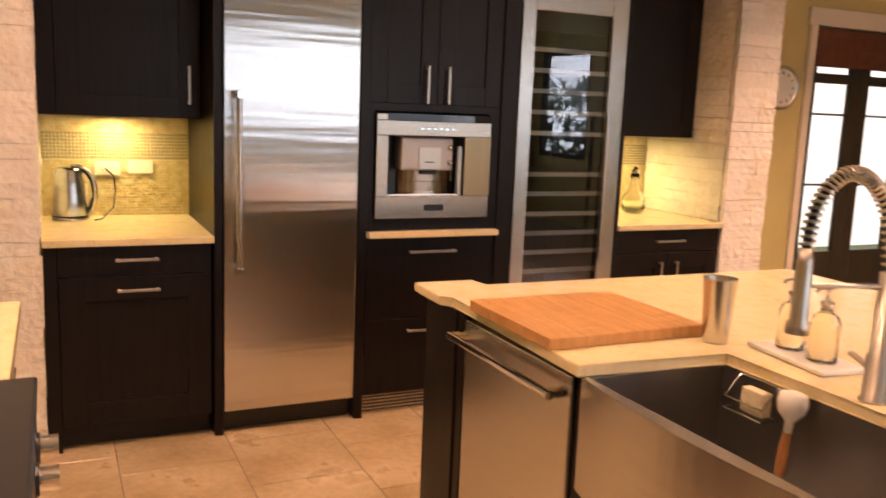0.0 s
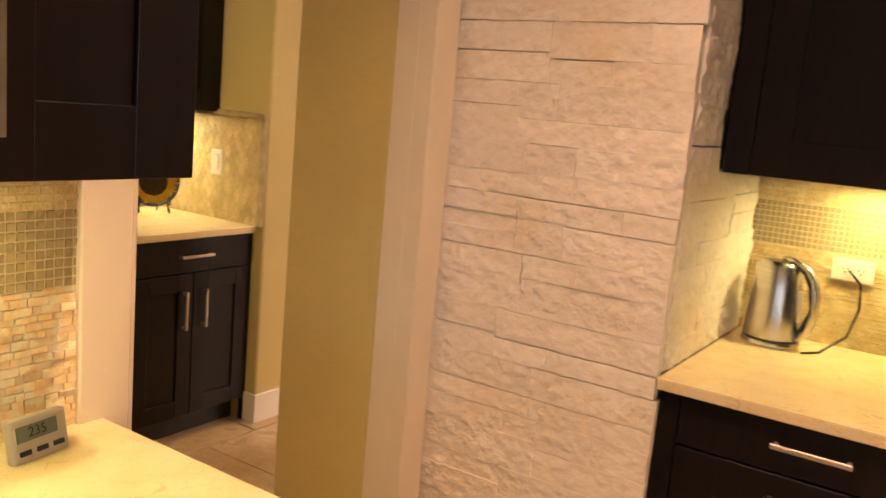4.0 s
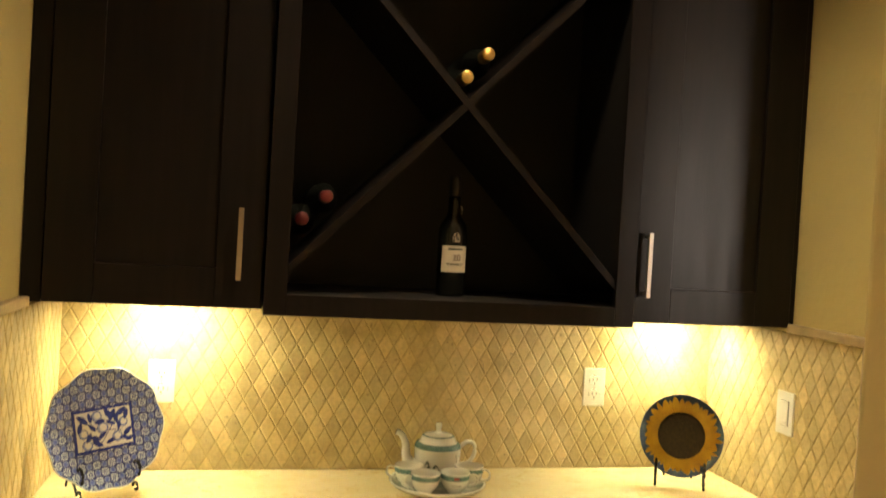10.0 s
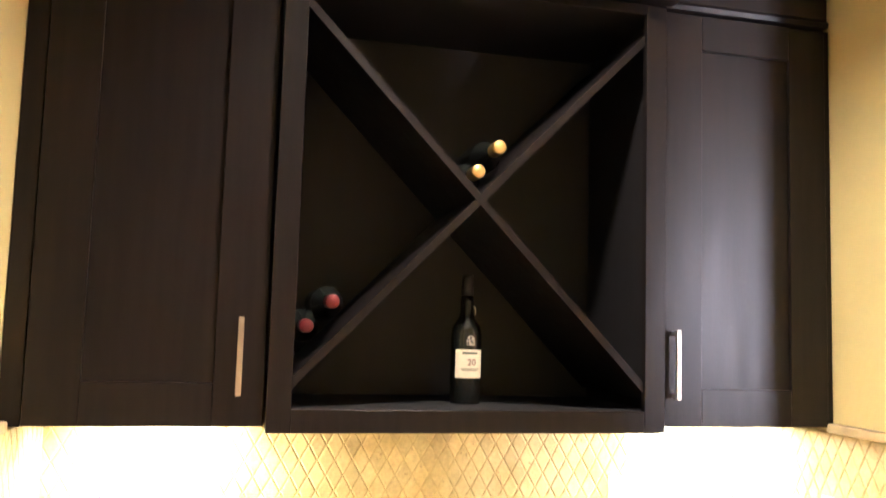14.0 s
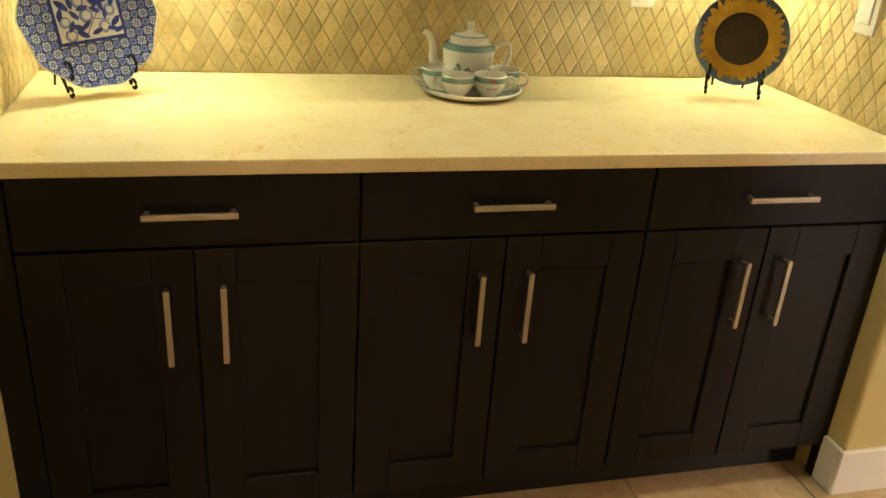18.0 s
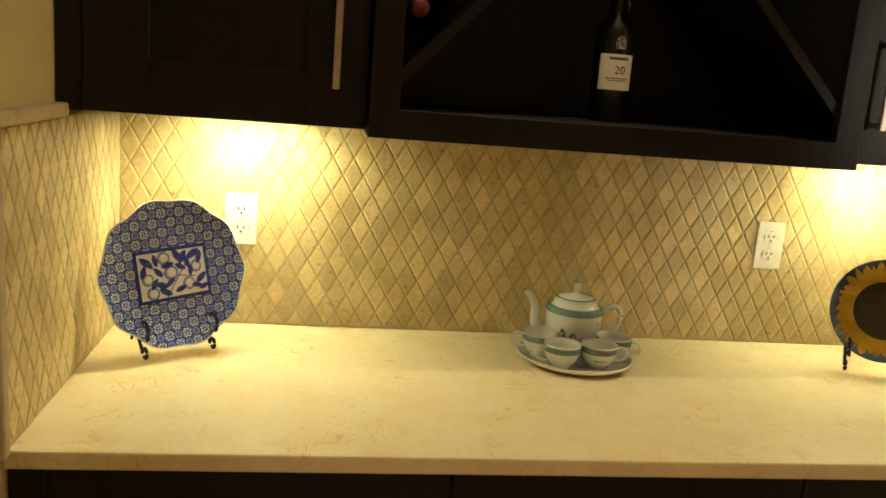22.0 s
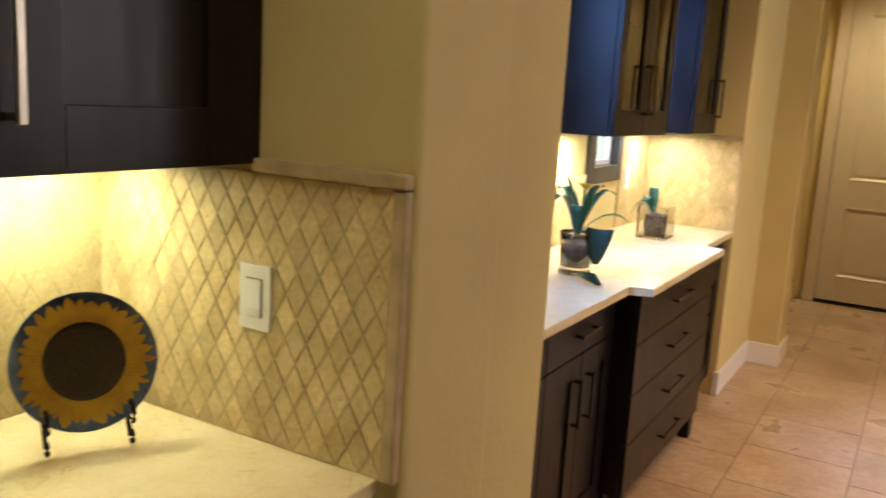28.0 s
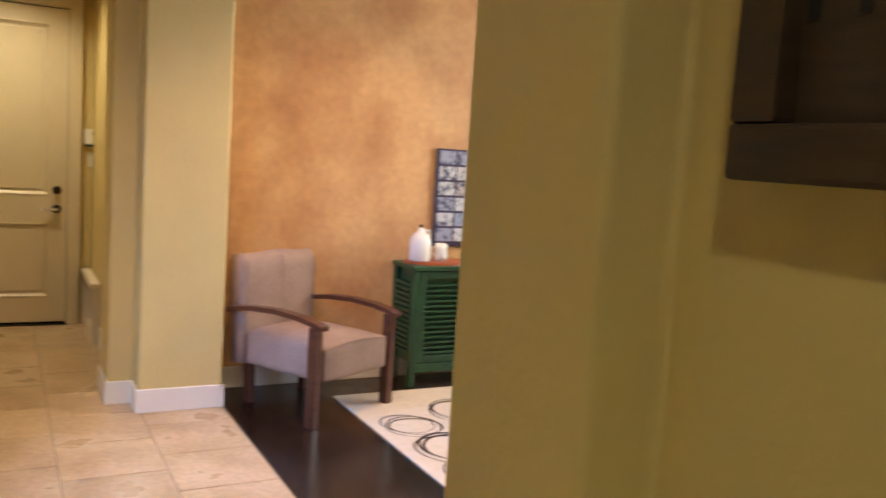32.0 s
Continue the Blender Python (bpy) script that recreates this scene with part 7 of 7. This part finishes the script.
tile_wall("backsplash_right", pose(NICHE_R, 2.848, 0.9145, 0, 0, -90) @ UP, 0.678, 0.475, lambda u, v: True, "tumbled travertine diamond tile side splash")
tile_wall("backsplash_hall", pose(6.0, BACK, 0.9145) @ UP, 1.19, 0.30, lambda u, v: False, "tumbled travertine diamond tile backsplash")
tile_wall("backsplash_hall_corner", pose(7.66, BACK, 0.9145) @ UP, 0.436, 0.50, lambda u, v: False, "tumbled travertine diamond tile backsplash")
tile_wall("backsplash_hall_end", pose(8.10, 2.848, 0.9145, 0, 0, -90) @ UP, 0.49, 0.475, lambda u, v: True, "tumbled travertine diamond tile side splash")
for x, s in ((NICHE_L, 1), (NICHE_R, -1)):
    tagged(part("tile_trim", boxes([tuple(sorted((x, x + s * 0.024))) + (2.142, 2.452, 1.390, 1.414)], 0.006, 3), PENCIL), "travertine pencil trim along the top of the tiles", "trim", "", "structure")
    tagged(part("tile_trim", boxes([tuple(sorted((x, x + s * 0.020))) + (2.142, 2.167, 0.9145, 1.389)], 0.006, 3), PENCIL), "travertine rope trim along the edge of the tiles", "trim", "", "structure")
tagged(part("tile_trim", boxes([(8.078, 8.10, 2.345, 2.52, 1.390, 1.412)], 0.006, 3), PENCIL), "travertine pencil trim along the top of the tiles", "trim", "", "structure")
tagged(part("tile_trim", boxes([(8.082, 8.10, 2.342, 2.357, 0.9145, 1.389)], 0.005, 3), PENCIL), "travertine trim along the edge of the tiles", "trim", "", "structure")

# ---- pieces: split stone ----
stone_core = bpy.data.objects["wall_stone_core"]


def split_stone(w, h, deep, rng, ou, ov, seed):
    """A rough-faced stone at (ou, ov) of its wall: u across, v up, w out; its face is broken into shallow chips."""
    nu, nv = max(4, min(36, int(w / 0.011) + 1)), max(5, min(9, int(h / 0.0085)))
    slope, tilt = rng.uniform(-0.0014, 0.0014), rng.uniform(-0.0014, 0.0014)
    v, f = [], []
    for j in range(nv + 1):
        for i in range(nu + 1):
            x, y = w * i / nu, h * j / nv
            p, q = ou + x, ov + y
            broad = noise.noise(Vector((p * 8, q * 13, seed)))
            chip = abs(noise.noise(Vector((p * 24 + 0.7 * broad, q * 27, seed + 4.1))))
            grit = noise.noise(Vector((p * 58, q * 62, seed + 9.3)))
            out = deep + slope * (2 * i / nu - 1) + tilt * (2 * j / nv - 1) + 0.0034 * broad + 0.0125 * chip + 0.0032 * grit
            if j in (0, nv):
                y += 0.0010 * noise.noise(Vector((p * 30, q * 9, 7.7)))
            v.append((x, y, out))
    for j in range(nv):
        for i in range(nu):
            a = j * (nu + 1) + i
            f.append((a, a + 1, a + nu + 2, a + nu + 1))
    loop = [i for i in range(nu + 1)] + [j * (nu + 1) + nu for j in range(1, nv + 1)] + [nv * (nu + 1) + i for i in range(nu - 1, -1, -1)] + [j * (nu + 1) for j in range(nv - 1, 0, -1)]
    o = len(v)
    n = len(loop)
    v += [v[k] for k in loop] + [(v[k][0], v[k][1], 0.0) for k in loop]
    f += [(o + (k + 1) % n, o + k, o + n + k, o + n + (k + 1) % n) for k in range(n)]
    return v, f, nu * nv


def stone_face(m, width, z0, z1, seed, ragged=0.0):
    """Ledger panels set side by side in courses; each panel is two or three rows of stones of its own heights and lengths."""
    rng = random.Random(seed)
    z = z0
    while z < z1 - 0.02:
        high = min(rng.uniform(0.135, 0.160), z1 - z)
        if z1 - z - high < 0.05:
            high = z1 - z
        edges = [rng.uniform(-ragged, 0.0)]
        while width - edges[-1] > 0.50:
            edges.append(edges[-1] + rng.uniform(0.22, 0.46))
        edges.append(width + (rng.uniform(-ragged, ragged) if ragged else 0))
        for u0, u1 in zip(edges, edges[1:]):
            cut = rng.choice(((0.5, 0.5), (0.40, 0.60), (0.60, 0.40), (0.55, 0.45), (0.33, 0.30, 0.37), (0.45, 0.55), (0.5, 0.5), (0.42, 0.58)))
            zz = z
            for c in cut:
                h2 = high * c
                ends = [u0]
                while u1 - ends[-1] > 0.30:
                    step = rng.uniform(0.11, 0.42)
                    if u1 - ends[-1] - step < 0.07:
                        break
                    ends.append(ends[-1] + step)
                ends.append(u1)
                for a, b in zip(ends, ends[1:]):
                    v, f, smooth_n = split_stone(b - a - rng.choice((0.0005, 0.0012, 0.0020)), h2 - rng.choice((0.0003, 0.0010, 0.0018, 0.0026, 0.0034)), rng.uniform(0.0222, 0.0262), rng, a, zz, seed * 1.37)
                    me = raw("stone", v, f, STONE)
                    me.polygons.foreach_set("use_smooth", [k < smooth_n for k in range(len(f))])
                    ob = new("stone", me)
                    ob.parent = stone_core
                    ob.matrix_local = m @ pose(a, zz, 0)
                zz += h2
        z += high


# front faces look to -x, the niche faces to -y and +y
stone_face(pose(3.890, 0.75, 0, 0, 0, -90) @ UP, 0.69, 0.0, 2.62, 21, 0.006)
stone_face(pose(3.895, 0.088, 0) @ UP, 0.70, 0.916, 1.41, 22)
stone_face(pose(3.895, 0.088, 0) @ UP, 0.24, 1.41, 2.62, 23)
stone_face(pose(3.890, -3.487, 0, 0, 0, -90) @ UP, 0.313, 0.0, 2.62, 24, 0.006)
stone_face(pose(4.60, -3.512, 0, 0, 0, 180) @ UP, 0.70, 0.916, 2.62, 25)

# ---- pieces: split mosaic with a glass band ----
MOSAIC = shader("split_mosaic", (0.92, 0.84, 0.68), 0.5, tint=(0.88, 0.62, 0.33), scale=46, island=0.12, fine=0.10, bump=0.7, bump_scale=90, bump_dist=0.004)
MOSAIC_FAR = shader("split_mosaic_joined", (0.80, 0.67, 0.40), 0.55, tint=(0.66, 0.48, 0.23), scale=26, fine=0.2, bump=0.7, bump_scale=90, bump_dist=0.004)
GLASSTILE = shader("glass_mosaic", (0.44, 0.35, 0.20), 0.14, island=0.10, vary=0.1, scale=30, coat=0.5)


GP = 0.0164  # pitch of the glass tiles
BED = shader("mosaic_joint", (0.76, 0.64, 0.42), 0.85, vary=0.15, scale=40)


def mosaic(name, m, u1, bands, label, singles):
    bed = part("bed", boxes([(0, u1, 0, bands[-1][1], 0, 0.0065)]), BED)
    bed.name = name
    bed.matrix_world = m
    tagged(bed, label, "backsplash", "", "structure")
    rng = random.Random(len(name))
    jv, jf, gv, gf = [], [], [], []

    def put(x0, x1, y0, y1, t, mat, store, nm):
        v = [(x0, y0, 0.003), (x1, y0, 0.003), (x1, y1, 0.003), (x0, y1, 0.003)]
        e = min(0.0007, (x1 - x0) * 0.2)
        v += [(x0 + e, y0 + e, t + rng.uniform(-0.0020, 0.0020)), (x1 - e, y0 + e, t + rng.uniform(-0.0020, 0.0020)), (x1 - e, y1 - e, t + rng.uniform(-0.0020, 0.0020)), (x0 + e, y1 - e, t + rng.uniform(-0.0020, 0.0020))]
        f = [(4, 5, 6, 7), (0, 1, 5, 4), (1, 2, 6, 5), (2, 3, 7, 6), (3, 0, 4, 7)]
        if singles(x0, y0):
            ob = new(nm, raw(nm, v, f, mat))
            ob.parent = bed
        else:
            o = len(store[0])
            store[0].extend(v)
            store[1].extend(tuple(o + k for k in q) for q in f)

    for z0, z1, kind in bands:
        if kind == "glass":
            n, k = round((z1 - z0) / GP), int(u1 / GP)
            for j in range(n):
                for i in range(k + 1):
                    x0 = i * GP
                    put(x0 + 0.0011, min(x0 + GP - 0.0011, u1), z0 + j * GP + 0.0011, z0 + j * GP + GP - 0.0011, 0.0085, GLASSTILE, (gv, gf), "glass_tile")
        else:
            z = z0
            while z < z1 - 0.006:
                h = min(rng.uniform(0.011, 0.016), z1 - z)
                u = 0.0
                while u < u1 - 0.004:
                    w = min(rng.uniform(0.014, 0.036), u1 - u)
                    put(u, u + w - 0.0002, z, z + h - 0.0002, rng.uniform(0.0080, 0.0135), MOSAIC, (jv, jf), "mosaic_strip")
                    u += w
                z += h
    for v, f, mat in ((jv, jf, MOSAIC_FAR), (gv, gf, GLASSTILE)):
        if v:
            ob = new("mosaic_field", raw("mosaic_field", v, f, mat))
            ob.parent = bed
            ob["kind"] = "stuff"


mosaic("backsplash_nook", pose(4.62, 0.07, 0.9145, 0, 0, -90) @ UP, 0.69, ((0, 0.275, "stone"), (0.275, 0.406, "glass"), (0.406, 0.495, "stone")), "cream split mosaic backsplash with a glass band", lambda u, v: False)
mosaic("backsplash_range", pose(2.04, 0.715, 0.9145) @ UP, 0.695, ((0, 0.245, "stone"), (0.245, 0.376, "glass"), (0.376, 0.485, "stone")), "cream split mosaic backsplash with a glass band", lambda u, v: u > 0.45 and v < 0.376)
mosaic("backsplash_cooler", pose(4.62, -2.754, 0.9145, 0, 0, -90) @ UP, 0.735, ((0, 0.275, "stone"), (0.275, 0.406, "glass"), (0.406, 0.468, "stone")), "cream split mosaic backsplash with a glass band", lambda u, v: False)

# ---- pieces: floors ----
TILES = {}


def slab_piece(w, d, material, name, thick=0.010, e=0.0015):
    key = (round(w, 4), round(d, 4), name)
    if key not in TILES:
        v = [(-w / 2, -d / 2, -thick), (w / 2, -d / 2, -thick), (w / 2, d / 2, -thick), (-w / 2, d / 2, -thick)]
        v += [(x, y, -e) for x, y, _ in v] + [(x * (1 - 2 * e / w), y * (1 - 2 * e / d), 0) for x, y, _ in v]
        f = [(8, 9, 10, 11)] + [(b + k, b + (k + 1) % 4, b + 4 + (k + 1) % 4, b + 4 + k) for b in (0, 4) for k in range(4)]
        TILES[key] = raw(name, v, f, material)
    return TILES[key]


def floor_pieces(floor, x0, x1, y0, y1, material, name, px, py, ox, oy, gap, stagger=0.5, seed=1):
    rng = random.Random(seed)
    j = math.floor((y0 - oy) / py)
    while oy + j * py < y1:
        b0, b1 = max(y0, oy + j * py), min(y1, oy + (j + 1) * py)
        shift = stagger * px if j % 2 else 0.0
        if stagger > 0.9:
            shift = rng.uniform(0, px)
        i = math.floor((x0 - ox - shift) / px)
        while ox + shift + i * px < x1:
            a0, a1 = max(x0, ox + shift + i * px), min(x1, ox + shift + (i + 1) * px)
            i += 1
            if a1 - a0 < 0.02 or b1 - b0 < 0.02:
                continue
            ob = new(name, slab_piece(a1 - a0 - gap, b1 - b0 - gap, material, name))
            ob.parent = floor
            ob.location = ((a0 + a1) / 2, (b0 + b1) / 2, rng.uniform(-0.0006, 0.0))
        j += 1


fk = tagged(new("floor_kitchen"), "beige travertine floor tiles of the kitchen", "floor", "", "structure")
fh2 = tagged(new("floor_hall"), "beige travertine floor tiles of the hall", "floor", "", "structure")
fs = tagged(new("floor_sitting_room"), "dark stained wood floor of the sitting room", "floor", "", "structure")
P = 0.466
floor_pieces(fk, -3.1, 4.60, -4.4, 0.72, TILE, "floor_tile", P, P, 7.505, -0.198, 0.006, 0.58)
floor_pieces(fh2, 2.67, 4.86, 0.72, 2.86, TILE, "floor_tile", P, P, 7.505, 1.598, 0.006, 0.58)
floor_pieces(fh2, 4.86, 11.16, 0.672, 2.86, TILE, "floor_tile", P, P, 7.505, 1.598, 0.006, 0.58)
floor_pieces(fs, 4.86, 9.05, -3.08, 0.666, DARK_FLOOR, "floor_board", 1.25, 0.126, 4.86, 0.666, 0.0012, 1.0)
